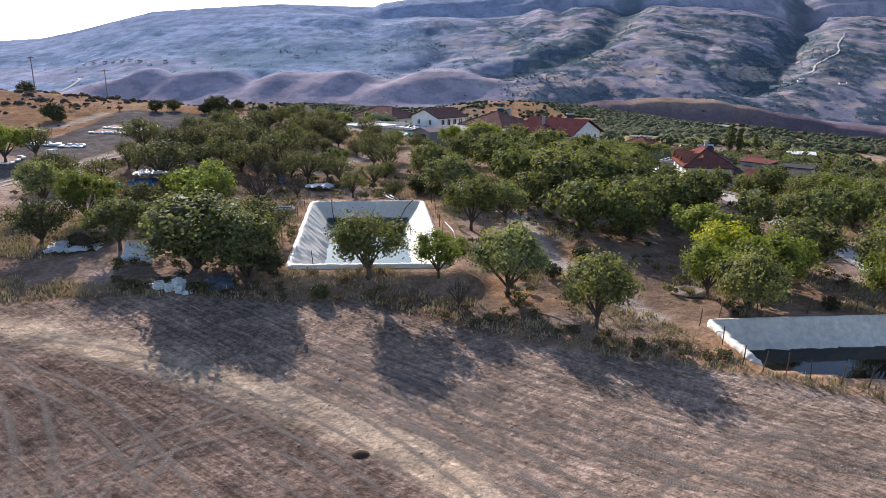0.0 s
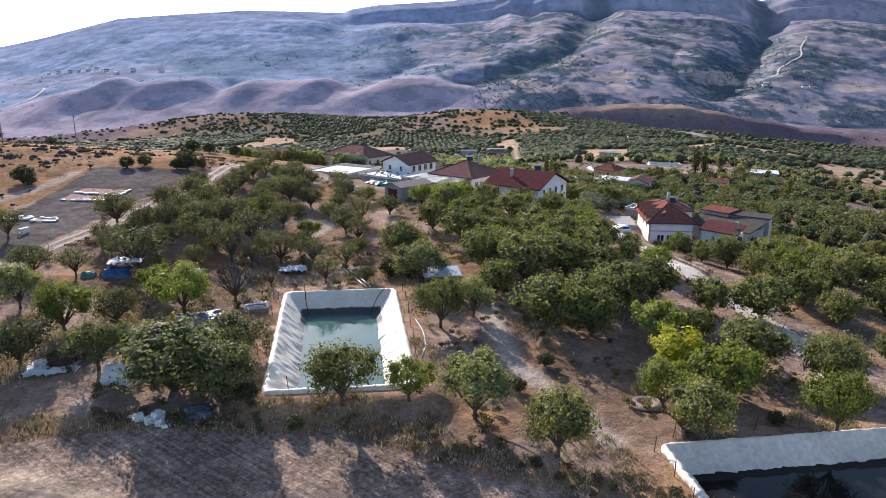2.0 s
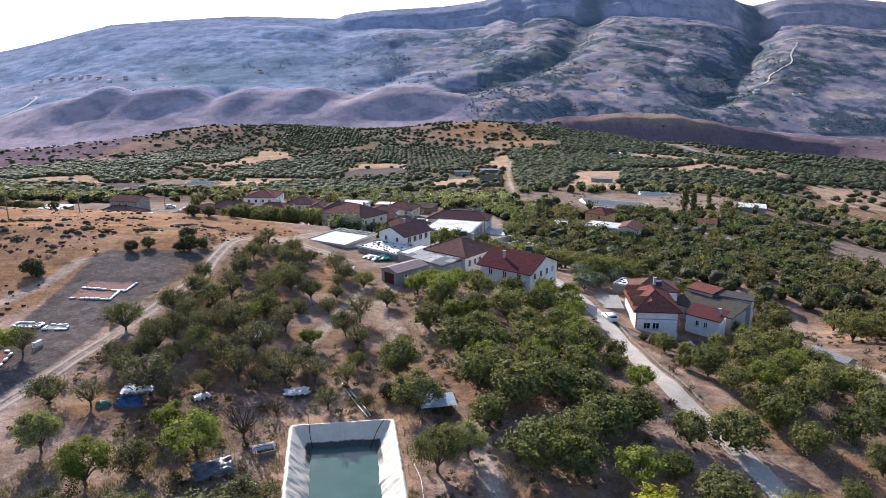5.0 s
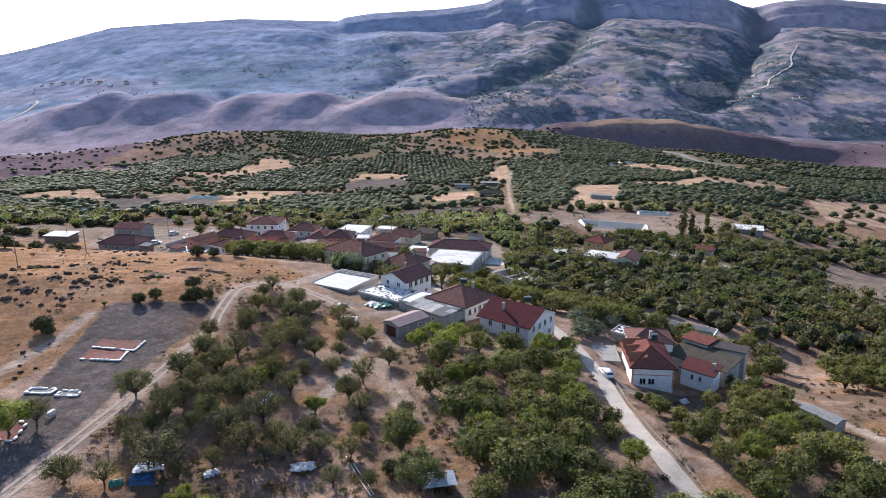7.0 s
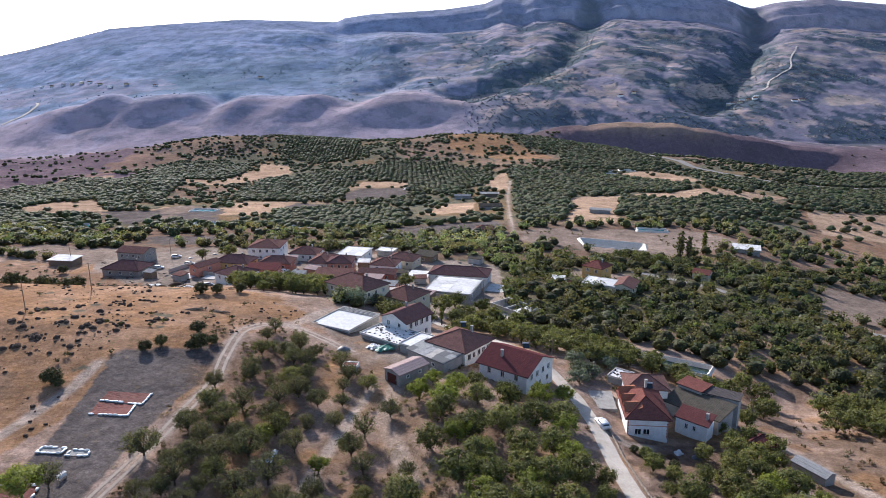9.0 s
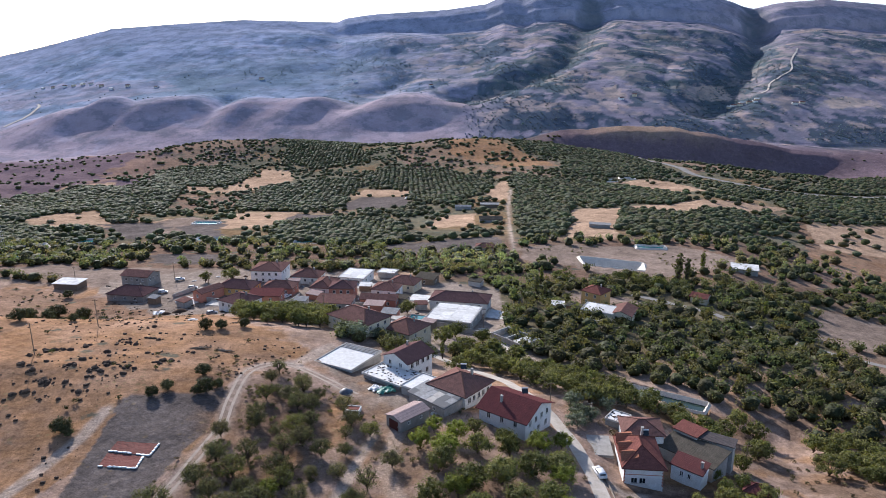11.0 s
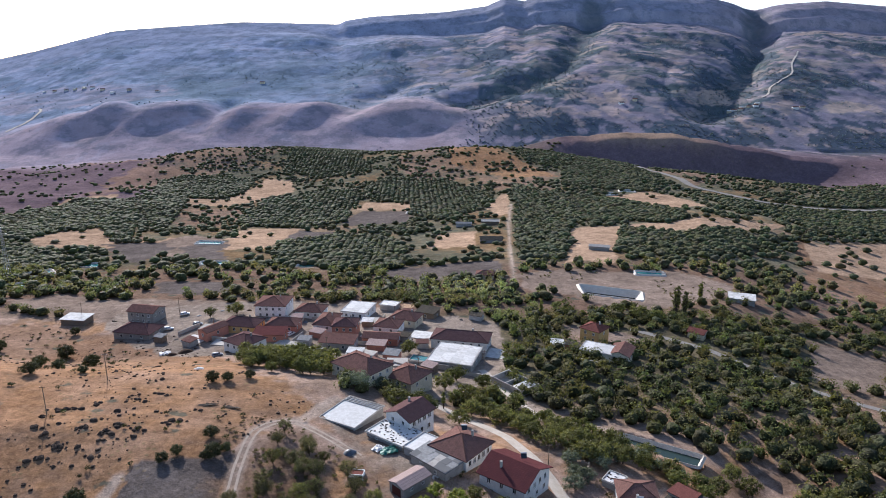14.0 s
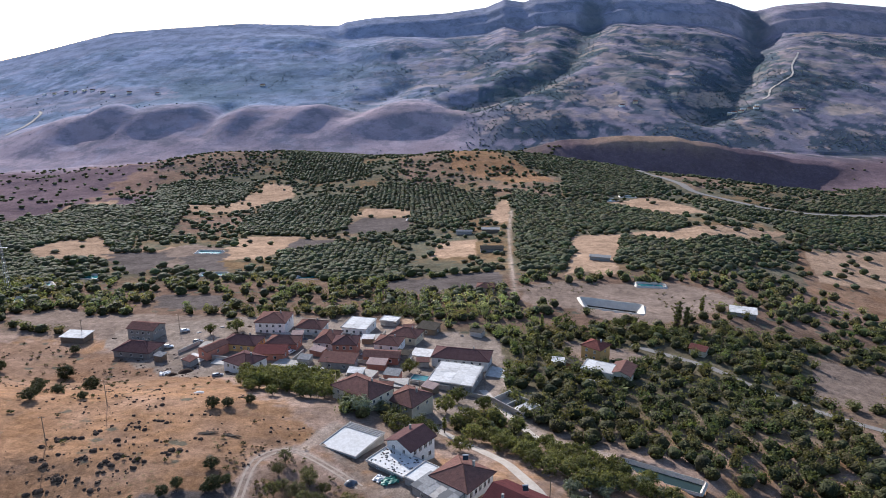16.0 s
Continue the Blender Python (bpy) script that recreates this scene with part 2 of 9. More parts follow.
def box(bm, x0, x1, y0, y1, z0, z1):
    v = [bm.verts.new(p) for p in ((x0, y0, z0), (x1, y0, z0), (x1, y1, z0), (x0, y1, z0), (x0, y0, z1), (x1, y0, z1), (x1, y1, z1), (x0, y1, z1))]
    for f in ((3, 2, 1, 0), (4, 5, 6, 7), (0, 1, 5, 4), (1, 2, 6, 5), (2, 3, 7, 6), (3, 0, 4, 7)):
        bm.faces.new([v[i] for i in f])
    return v


def boxes(*args):
    bm = bmesh.new()
    for a in args:
        box(bm, *a)
    return bm


def tube(bm, pts, radii, sides=6):
    rings = []
    for i, p in enumerate(pts):
        p = Vector(p)
        d = (Vector(pts[min(i + 1, len(pts) - 1)]) - Vector(pts[max(i - 1, 0)])).normalized()
        a = d.orthogonal().normalized()
        b = d.cross(a)
        rings.append([bm.verts.new(p + radii[i] * (math.cos(k * math.tau / sides) * a + math.sin(k * math.tau / sides) * b)) for k in range(sides)])
    for r, q in zip(rings, rings[1:]):
        for k in range(sides):
            bm.faces.new((r[k], r[(k + 1) % sides], q[(k + 1) % sides], q[k]))
    bm.faces.new(rings[-1])
    bm.faces.new(rings[0][::-1])


def fast_mesh(name, verts, quads, material, tint=None, parent=None):
    """A mesh of quads from arrays; tint is one colour for each vertex."""
    me = bpy.data.meshes.new(name)
    nv, nq = len(verts), len(quads)
    me.vertices.add(nv)
    me.vertices.foreach_set("co", np.asarray(verts, np.float32).ravel())
    me.loops.add(nq * 4)
    me.loops.foreach_set("vertex_index", np.asarray(quads, np.int32).ravel())
    me.polygons.add(nq)
    me.polygons.foreach_set("loop_start", np.arange(0, nq * 4, 4, dtype=np.int32))
    me.update(calc_edges=True)
    if tint is not None:
        at = me.color_attributes.new("tint", "FLOAT_COLOR", "POINT")
        at.data.foreach_set("color", np.asarray(tint, np.float32).ravel())
    me.materials.append(material)
    ob = new(name, me)
    ob.parent = parent
    return ob


def hash2(i, j, seed):
    k = np.sin(i * 127.1 + j * 311.7 + seed * 74.7) * 43758.5453
    return k - np.floor(k)


def fbm(x, y, octaves=4, seed=0, ridged=False, billow=False):
    """Smooth noise for arrays, about -1 to 1 (ridged: 0 to 1)."""
    out, amp, tot = 0.0, 1.0, 0.0
    for o in range(octaves):
        xi, yi = np.floor(x), np.floor(y)
        fx, fy = x - xi, y - yi
        fx, fy = fx * fx * (3 - 2 * fx), fy * fy * (3 - 2 * fy)
        a = hash2(xi, yi, seed + o) * (1 - fx) + hash2(xi + 1, yi, seed + o) * fx
        b = hash2(xi, yi + 1, seed + o) * (1 - fx) + hash2(xi + 1, yi + 1, seed + o) * fx
        v = (a * (1 - fy) + b * fy) * 2 - 1
        out = out + amp * (np.sqrt(np.abs(v)) if billow else (1 - np.abs(v)) ** 2 if ridged else v)
        tot += amp
        amp *= 0.5
        x, y = x * 2.03 + 17.3, y * 2.03 + 9.1
    return out / tot


def inside(poly, x, y):
    r = np.zeros(np.shape(x), bool)
    for (ax, ay), (bx, by) in zip(poly, poly[1:] + poly[:1]):
        if ay != by:
            r ^= ((ay > y) != (by > y)) & (x < (bx - ax) * (y - ay) / (by - ay) + ax)
    return r


def near_line(line, x, y):
    """Distance of points from a bent line."""
    best = np.full(np.shape(x), 1e9)
    for (ax, ay), (bx, by) in zip(line, line[1:]):
        dx, dy = bx - ax, by - ay
        f = np.clip(((x - ax) * dx + (y - ay) * dy) / (dx * dx + dy * dy), 0, 1)
        best = np.minimum(best, np.hypot(x - ax - f * dx, y - ay - f * dy))
    return best


# ---- ground ----
ROW_Y = np.array([-60, 30, 60, 90, 125, 160, 200, 250, 320, 430, 580, 800, 1100, 1450.0])
COL_U = np.array([-0.75, -0.38, -0.2, -0.06, 0.06, 0.2, 0.38, 0.75])
NEAR_Z = [
    (-4.0, -4.5, -4.6, -4.2, -3.8, -3.5, -3.6, -4.0), (-0.3, -1.5, -2.0, -2.4, -1.8, -1.2, -2.1, -4.3),
    (1.6, 0.0, 1.0, 0.8, 0.1, -1.4, -2.4, -4.9), (5.2, 3.1, 2.0, 1.0, 1.6, 0.6, -4.2, -7.1),
    (10.3, 4.8, 5.0, 1.2, 1.7, -3.3, -10.2, -11.3), (15.4, 10.0, 6.6, 1.3, -0.8, -5.6, -20.0, -18.6),
    (14.4, 6.2, 3.5, -1.4, -11.0, -14.8, -18.1, -27.4)]
FAR_Z = [
    (4.5, -14.6, -11.7, -13.1, -16.6, -16.0, -22.8, -40.2), (-8.2, -17.4, -16.2, -20.7, -19.9, -24.3, -24.5, -53.4),
    (-23.1, -32.2, -31.2, -33.2, -30.0, -29.5, -31.5, -64.0), (-39.7, -46.6, -49.1, -52.3, -48.6, -42.3, -37.1, -72.6),
    (-72.0, -62.7, -67.3, -64.1, -62.8, -52.6, -59.2, -81.4), (-118.0, -81.6, -84.3, -76.3, -68.8, -67.8, -66.9, -90.9),
    (-150, -108, -106, -100, -95, -88, -85, -110)]
GRID_Z = np.array(NEAR_Z + FAR_Z)
RIDGE_U = np.array([-0.9, -0.538, -0.493, -0.388, -0.314, -0.218, -0.093, -0.083, -0.047, 0.051, 0.104, 0.128, 0.155, 0.17, 0.24, 0.40, 0.47, 0.513, 0.568, 0.654, 0.9])
RIDGE_Z = np.array([10, 90, 118, 195, 212, 230, 222, 236, 252, 270, 292, 322, 312, 330, 352, 330, 288, 304, 315, 296, 250.0])

rows = np.concatenate([np.arange(-60, 24, 4.0), np.arange(24, 90, 0.5), 90 * np.exp(np.arange(0, 2.7, 0.0092)), 90 * np.exp(np.arange(2.7, 3.5, 0.0046)), 90 * np.exp(np.arange(3.5, 3.72, 0.0092)), [3900, 4300, 4700]])
cols = np.concatenate([np.linspace(-1.5, -0.72, 24, endpoint=False), np.linspace(-0.72, 0.72, 480), np.linspace(0.72, 1.5, 25)[1:]])
GY, GU = np.meshgrid(rows, cols, indexing="ij")
GX = GU * (GY + 100)


def grid_lookup(x, y):
    u = np.clip(x / (y + 100), COL_U[0], COL_U[-1])
    yy = np.clip(y, ROW_Y[0], ROW_Y[-1])
    i = np.clip(np.searchsorted(ROW_Y, yy) - 1, 0, len(ROW_Y) - 2)
    j = np.clip(np.searchsorted(COL_U, u) - 1, 0, len(COL_U) - 2)
    f, g = (yy - ROW_Y[i]) / (ROW_Y[i + 1] - ROW_Y[i]), (u - COL_U[j]) / (COL_U[j + 1] - COL_U[j])
    return (GRID_Z[i, j] * (1 - f) + GRID_Z[i + 1, j] * f) * (1 - g) + (GRID_Z[i, j + 1] * (1 - f) + GRID_Z[i + 1, j + 1] * f) * g


def bump(x, y, cx, cy, sx, sy, turn=0.0):
    a = radians(turn)
    dx, dy = x - cx, y - cy
    p, q = (dx * math.cos(a) + dy * math.sin(a)) / sx, (-dx * math.sin(a) + dy * math.cos(a)) / sy
    return np.exp(-p * p - q * q)


GZ = grid_lookup(GX, GY)
for _ in range(3):  # rounds off the creases of the coarse plan
    GZ[1:-1] = (GZ[:-2] + 2 * GZ[1:-1] + GZ[2:]) / 4
    GZ[:, 1:-1] = (GZ[:, :-2] + 2 * GZ[:, 1:-1] + GZ[:, 2:]) / 4
rough_far = np.clip((GY - 300) / 500, 0, 1)
GZ += rough_far * 5 * fbm(GX / 130, GY / 170, 4, 3)
# low hills before the valley
GZ += 26 * bump(GX, GY, 110, 1120, 190, 130) + 34 * bump(GX, GY, -290, 1255, 235, 125) - 30 * bump(GX, GY, 620, 1090, 300, 120, -20)
# a bare ridge that falls off to the east
crest = np.interp(GX, [120, 200, 300, 368, 430, 520, 590, 670, 760, 880, 1000, 1200], [-112, -78, -56, -50, -44, -50, -62, -76, -92, -104, -120, -150])
GZ -= 48 * bump(GX, GY, 690, 1235, 290, 110, -8)
GZ = np.where(GX > 60, np.maximum(GZ, crest - np.where(GY < 1350, 0.18 * np.clip(1350 - GY, 0, 40) + np.interp(GX, [120, 300, 420, 520], [0.4, 0.5, 0.85, 1.05]) * np.clip(1310 - GY, 0, None), 0.4 * (GY - 1350)) + 9 * (fbm(GX / 75, GY / 190, 4, 45, billow=True) - 0.4)), GZ)
# the range across the valley
s = (GY - 1450) / 1450
foot = np.interp(GU, COL_U, GRID_Z[-1])
top = np.interp(GU, RIDGE_U, RIDGE_Z)
rim_east = np.clip((GU + 0.13) / 0.06, 0, 1)
rise = np.interp(s, [0, 0.1, 0.22, 0.4, 0.6, 0.8, 0.9, 0.93, 1.0, 1.3, 3], [0, 0.10, 0.22, 0.36, 0.54, 0.75, 0.85, 0.92, 1.0, 0.9, 0.5]) * rim_east + np.interp(s, [0, 0.1, 0.22, 0.4, 0.6, 0.8, 1.0, 1.3, 3], [0, 0.10, 0.22, 0.37, 0.56, 0.77, 1.0, 0.9, 0.5]) * (1 - rim_east)
bell = np.clip(s * 4, 0, 1) * np.clip((0.97 - s) * 5, 0, 1)
east = np.clip((GU + 0.1) / 0.3, 0, 1)
wob = 60 * fbm(GX / 420, GY / 420, 3, 31)
folds = fbm((GX - 0.3 * GY + wob) / 260, (GY + 0.3 * GX) / 420, 4, 11, billow=True)
mount = foot + (top - foot) * rise + bell * ((6 + 9 * east) * (folds - 0.62) + (3.5 + 3 * east) * fbm(GX / 75, GY / 90, 4, 23))
# the rock face under the plateau's rim
mount += east * 34 * (np.clip((s - 0.86) / 0.018, 0, 1) - np.clip((s - 0.66) / 0.2, 0, 1))
mount += 15 * np.clip((GU + 0.11) / 0.03, 0, 1) * (1 - east) * (np.clip((s - 0.88) / 0.02, 0, 1) - np.clip((s - 0.7) / 0.18, 0, 1))


def side_of_line(line, x, y):
    """Distance of points from a bent line, above 0 on its left; and 0 to 1 from the line's ends to its middle."""
    best, sign, along = np.full(np.shape(x), 1e9), np.ones(np.shape(x)), np.zeros(np.shape(x))
    n = len(line) - 1
    for i, ((ax, ay), (bx, by)) in enumerate(zip(line, line[1:])):
        dx, dy = bx - ax, by - ay
        f = np.clip(((x - ax) * dx + (y - ay) * dy) / (dx * dx + dy * dy), 0, 1)
        d = np.hypot(x - ax - f * dx, y - ay - f * dy)
        k = d < best
        best, along = np.where(k, d, best), np.where(k, (i + f) / n, along)
        sign = np.where(k, np.where(dx * (y - ay) - dy * (x - ax) >= 0, 1.0, -1.0), sign)
    return best * sign, np.sin(np.pi * along) ** 0.8


# ravines, and spurs and benches with a steep front and a gentle back
RAVINES = [([(735, 2790), (668, 2633), (582, 2393), (492, 2113), (370, 1907), (260, 1835), (151, 1771)], 62, 30), ([(1400, 2860), (1357, 2783), (1277, 2539), (1115, 2255), (951, 1975), (826, 1781), (704, 1643)], 62, 31),
           ([(-764, 1600), (-807, 1843)], 40, 12), ([(-467, 1600), (-460, 1839)], 40, 14), ([(-140, 1690), (-96, 1865), (-20, 2010)], 45, 16)]
SPURS = [([(-830, 1540), (-804, 1671), (-735, 1731), (-672, 1765)], 62, 130, 38), ([(-670, 1500), (-651, 1640), (-604, 1715), (-529, 1745), (-460, 1747)], 60, 130, 34),
         ([(-460, 1510), (-437, 1625), (-393, 1723), (-295, 1803)], 55, 110, 28), ([(-330, 1530), (-284, 1641), (-228, 1721), (-180, 1797)], 52, 105, 27),
         ([(-330, 1500), (-177, 1587), (-100, 1623), (-7, 1647), (80, 1649), (158, 1670)], 70, 150, 36), ([(89, 1697), (162, 1733), (254, 1793), (339, 1861), (434, 1957), (591, 2199), (756, 2393)], 75, 200, 24),
         ([(164, 1470), (287, 1545), (366, 1600), (470, 1610)], 80, 150, 28), ([(836, 1687), (982, 1853), (1123, 2035), (1178, 2161), (1383, 2505)], 80, 170, 18)]
BENCHES = [([(-490, 2195), (-365, 2275), (-249, 2369)], 130, 320, 12), ([(-160, 2330), (-119, 2369), (-45, 2471), (33, 2517), (135, 2575)], 110, 180, 22),
           ([(-431, 2463), (-371, 2591), (-322, 2689)], 110, 190, 20), ([(-42, 2251), (118, 2247), (236, 2171)], 70, 110, 11), ([(676, 2365), (872, 2431), (1049, 2423), (1180, 2500)], 90, 150, 18),
           ([(-900, 2480), (-700, 2440), (-520, 2500)], 110, 200, 8), ([(560, 2050), (700, 2120), (860, 2090)], 60, 120, 11), ([(500, 1850), (640, 1900), (800, 1890)], 60, 120, 10)]
for line, wide, deep in RAVINES:
    mount -= deep * np.exp(-((near_line(line, GX, GY) + 0.3 * wob) / wide) ** 2) * np.clip(s * 6, 0, 1)
for line, front, back, high in SPURS + BENCHES:
    d, fade = side_of_line(line, GX + 0.35 * wob, GY + 0.35 * wob)
    mount += (1.0 if front < 72 and back > 100 else 0.75) * fade * high * np.exp(-(d / np.where(d > 0, back, front)) ** 2) * np.clip(s * 6, 0, 1) * np.clip((1.02 - s) * 6, 0, 1)
# ledges along the slopes
ledge = mount / 8.0 + 1.6 * fbm(GX / 180, GY / 180, 3, 61)
mount += 1.9 * np.sin(ledge) * bell * np.clip(0.4 + fbm(GX / 150, GY / 200, 3, 62), 0, 1)
GZ = np.where(s > 0, mount, GZ)
west = np.clip((-GU - 0.25) / 0.1, 0, 1) * np.clip((GY - 620) / 200, 0, 1) * (s <= 0)
GZ += west * 14 * (fbm((GX + 0.4 * GY) / 150, GY / 260, 3, 71, True) - 0.5)
# the yard dug into the slope below the lane house
GZ -= 1.5 * np.exp(-(((GX - 52) / 11) ** 4 + ((GY - 120) / 13) ** 4))
# rough soil close by
close = np.clip((110 - GY) / 60, 0, 1)
GZ += 0.10 * close * fbm(GX / 1.7, GY / 1.7, 3, 5) + 0.25 * fbm(GX / 9, GY / 9, 3, 6)


POOL_NORTH = [(-15.0, 78.9), (-12.2, 53.2), (0.3, 54.0), (-2.3, 79.9)]
POOL_EAST = [(19.6, 46.8), (20.2, 39.2), (46.0, 34.0), (48.0, 49.5)]
for poly, rim in ((POOL_NORTH, 1.15), (POOL_EAST, -0.85)):  # banks thrown up round the ponds
    d = near_line(poly + poly[:1], GX, GY)
    k = np.clip((4.2 - d) / 3.2, 0, 1)
    k = k * k * (3 - 2 * k)
    GZ = GZ * (1 - k) + rim * k


def ground_z(x, y):
    i = int(np.clip(np.searchsorted(rows, y) - 1, 0, len(rows) - 2))
    u = x / (y + 100)
    j = int(np.clip(np.searchsorted(cols, u) - 1, 0, len(cols) - 2))
    f, g = (y - rows[i]) / (rows[i + 1] - rows[i]), (u - cols[j]) / (cols[j + 1] - cols[j])
    return float((GZ[i, j] * (1 - f) + GZ[i + 1, j] * f) * (1 - g) + (GZ[i, j + 1] * (1 - f) + GZ[i + 1, j + 1] * f) * g)


# plan of the ground's covers
DRY_WEST = [
    [(-305, 542), (-297, 623), (-257, 585), (-268, 536), (-259, 491), (-278, 503)], [(-4, 329), (7, 346), (9, 332), (-3, 317)],
    [(-218, 958), (-219, 1042), (-176, 1013), (-153, 904), (-175, 856), (-209, 774), (-250, 763), (-272, 844), (-225, 835)], [(-152, 552), (-151, 627), (-102, 624), (-103, 593), (-109, 502), (-137, 498)],
    [(-63, 738), (-51, 788), (3, 766), (0, 711)], [(-295, 525), (-262, 588), (-204, 535), (-196, 564), (-179, 502), (-230, 502)], [(-412, 745), (-405, 831), (-370, 860), (-356, 842), (-389, 798)], [(21, 573), (55, 578), (48, 498), (14, 504)]]
DRY_EAST = [
    [(77, 687), (104, 784), (113, 774), (97, 657), (84, 649)], [(133, 552), (231, 569), (280, 587), (346, 592), (296, 547), (238, 528), (190, 523), (176, 551), (141, 455), (137, 423), (100, 424), (121, 490)],
    [(198, 723), (275, 785), (294, 765), (307, 680), (249, 643), (216, 702)], [(319, 526), (476, 591), (369, 450), (282, 441)]]
DRY_FIELDS = DRY_WEST + DRY_EAST
DENSE_WEST = [
    [(-380, 1046), (-343, 1063), (-282, 1058), (-233, 1045), (-216, 881), (-228, 847), (-272, 835), (-307, 820)], [(-394, 809), (-271, 829), (-244, 730), (-222, 625), (-278, 603), (-326, 542), (-341, 526), (-413, 641), (-398, 729)],
    [(-172, 696), (-177, 834), (-121, 878), (-79, 895), (-55, 812), (-68, 744), (-65, 656), (-98, 624), (-165, 642)], [(-305, 505), (-262, 502), (-228, 443), (-227, 370), (-238, 360), (-311, 476)]]
DENSE_MID = [
    [(-104, 542), (-64, 598), (-13, 560), (-3, 476), (-10, 394), (-47, 429), (-94, 448)], [(-273, 603), (-257, 638), (-225, 547), (-191, 534), (-191, 486), (-221, 511)], [(-212, 1271), (-160, 1290), (-103, 1240), (-57, 1044), (-139, 1016), (-204, 1104)],
    [(-67, 942), (-21, 954), (49, 926), (94, 798), (71, 687), (23, 638), (-1, 684), (1, 757), (-52, 812)], [(-20, 372), (58, 372), (55, 330), (20, 318), (-20, 340)]]
DENSE_EAST = [
    [(130, 864), (170, 740), (217, 724), (256, 634), (245, 577), (217, 558), (182, 586), (142, 590), (101, 431), (67, 430)], [(177, 554), (209, 511), (271, 547), (267, 489), (223, 444), (174, 443), (142, 453)],
    [(165, 1120), (247, 1086), (350, 1100), (342, 1011), (327, 869), (282, 785), (186, 811), (215, 969), (173, 1021)], [(332, 775), (438, 758), (756, 1043), (808, 1023), (514, 642), (360, 572), (368, 687), (328, 667)]]
DENSE = DENSE_WEST + DENSE_MID + DENSE_EAST
DRY_SLOPES = [
    [(62, 1166), (143, 1116), (195, 899), (131, 903), (62, 1009)], [(311, 529), (352, 532), (371, 497), (278, 365), (269, 387), (257, 412)],
    [(-179, 287), (-162, 295), (-128, 277), (-95, 265), (-61, 225), (-48, 195), (-32, 187), (-27, 176), (-40, 168), (-46, 152), (-62, 146), (-66, 120), (-75, 100), (-75, 80), (-160, 60), (-260, 180)]]
SPARSE_NEAR = [
    [(285, 495), (354, 517), (337, 485), (295, 449), (301, 479)], [(244, 400), (321, 428), (291, 385), (266, 374), (233, 360)], [(186, 293), (250, 325), (205, 240), (158, 205), (159, 229)],
    [(-301, 538), (-222, 563), (-170, 477), (-205, 479), (-233, 516), (-271, 485)], [(-203, 341), (-179, 347), (-168, 321), (-186, 310)], [(206, 348), (302, 405), (290, 380), (230, 330)]]
SPARSE = SPARSE_NEAR + [
    [(-22, 1015), (56, 1071), (126, 1062), (209, 914), (169, 864), (120, 942), (56, 917), (10, 930)], [(-454, 1062), (-446, 1132), (-285, 1146), (-196, 1137), (-292, 1097), (-342, 982), (-391, 830)], [(-234, 714), (-181, 787), (-167, 697), (-173, 634), (-219, 649)],
    [(-724, 1440), (-407, 1440), (-255, 1377), (-377, 1204), (-527, 1258)], [(-417, 1200), (-355, 1300), (-237, 1277), (-228, 1194), (-329, 1117)],
    [(-418, 847), (-380, 928), (-423, 1199), (-456, 1196), (-437, 990)], [(-240, 684), (-236, 739), (-178, 774), (-171, 667), (-183, 605), (-225, 641)],
    [(-13, 1164), (57, 1168), (48, 981), (-7, 963)], [(84, 939), (174, 862), (167, 769), (125, 773)], [(258, 1200), (316, 1165), (312, 994), (270, 888), (243, 1006)],
    [(365, 1044), (402, 1000), (454, 964), (421, 882), (354, 842), (371, 918)], [(525, 888), (700, 1013), (706, 976), (572, 879), (514, 853)]]
BARE_FIELDS = [
    [(62, 394), (95, 402), (164, 396), (188, 371), (174, 348), (120, 320), (86, 348), (63, 360)], [(-209, 512), (-189, 569), (-152, 554), (-160, 464)],
    [(-199, 331), (-182, 350), (-164, 337), (-135, 337), (-96, 325), (-95, 308), (-139, 297), (-168, 315), (-183, 307)], [(188, 290), (217, 279), (186, 235), (162, 239), (164, 253)], [(71, 296), (95, 284), (106, 274), (93, 264), (66, 264)]]
DARK_FIELDS = [[(-241, 527), (-209, 536), (-177, 516), (-182, 464), (-182, 439), (-209, 484)], [(-19, 421), (24, 414), (22, 383), (-12, 381)], [(15, 423), (60, 437), (56, 393), (29, 382), (14, 404)], [(-178, 512), (-149, 544), (-127, 455), (-149, 453)], [(-149, 382), (-106, 379), (-97, 345), (-137, 350)], [(-62, 690), (-53, 727), (-1, 705), (-1, 638), (-68, 637)], [(-102, 615), (-65, 607), (-95, 540), (-106, 552)], [(4, 425), (46, 412), (50, 386), (10, 392)],
               [(-66.2, 146.5), (-65.6, 129.4), (-65.4, 110), (-66.4, 102), (-71, 82), (-57, 82), (-53.3, 93.1), (-49.2, 114.7), (-44.3, 132.9), (-43.6, 150.6)]]
VILLAGE = [(-139, 306), (-81, 325), (-28, 330), (40, 297), (36, 240), (8, 200), (-25, 222), (-58, 238), (-100, 250), (-128, 272)]
FARMYARD = [(-30, 182), (-20, 190), (-4, 180), (4, 160), (8, 146), (0, 138), (-7, 140), (-13, 152), (-22, 168)]
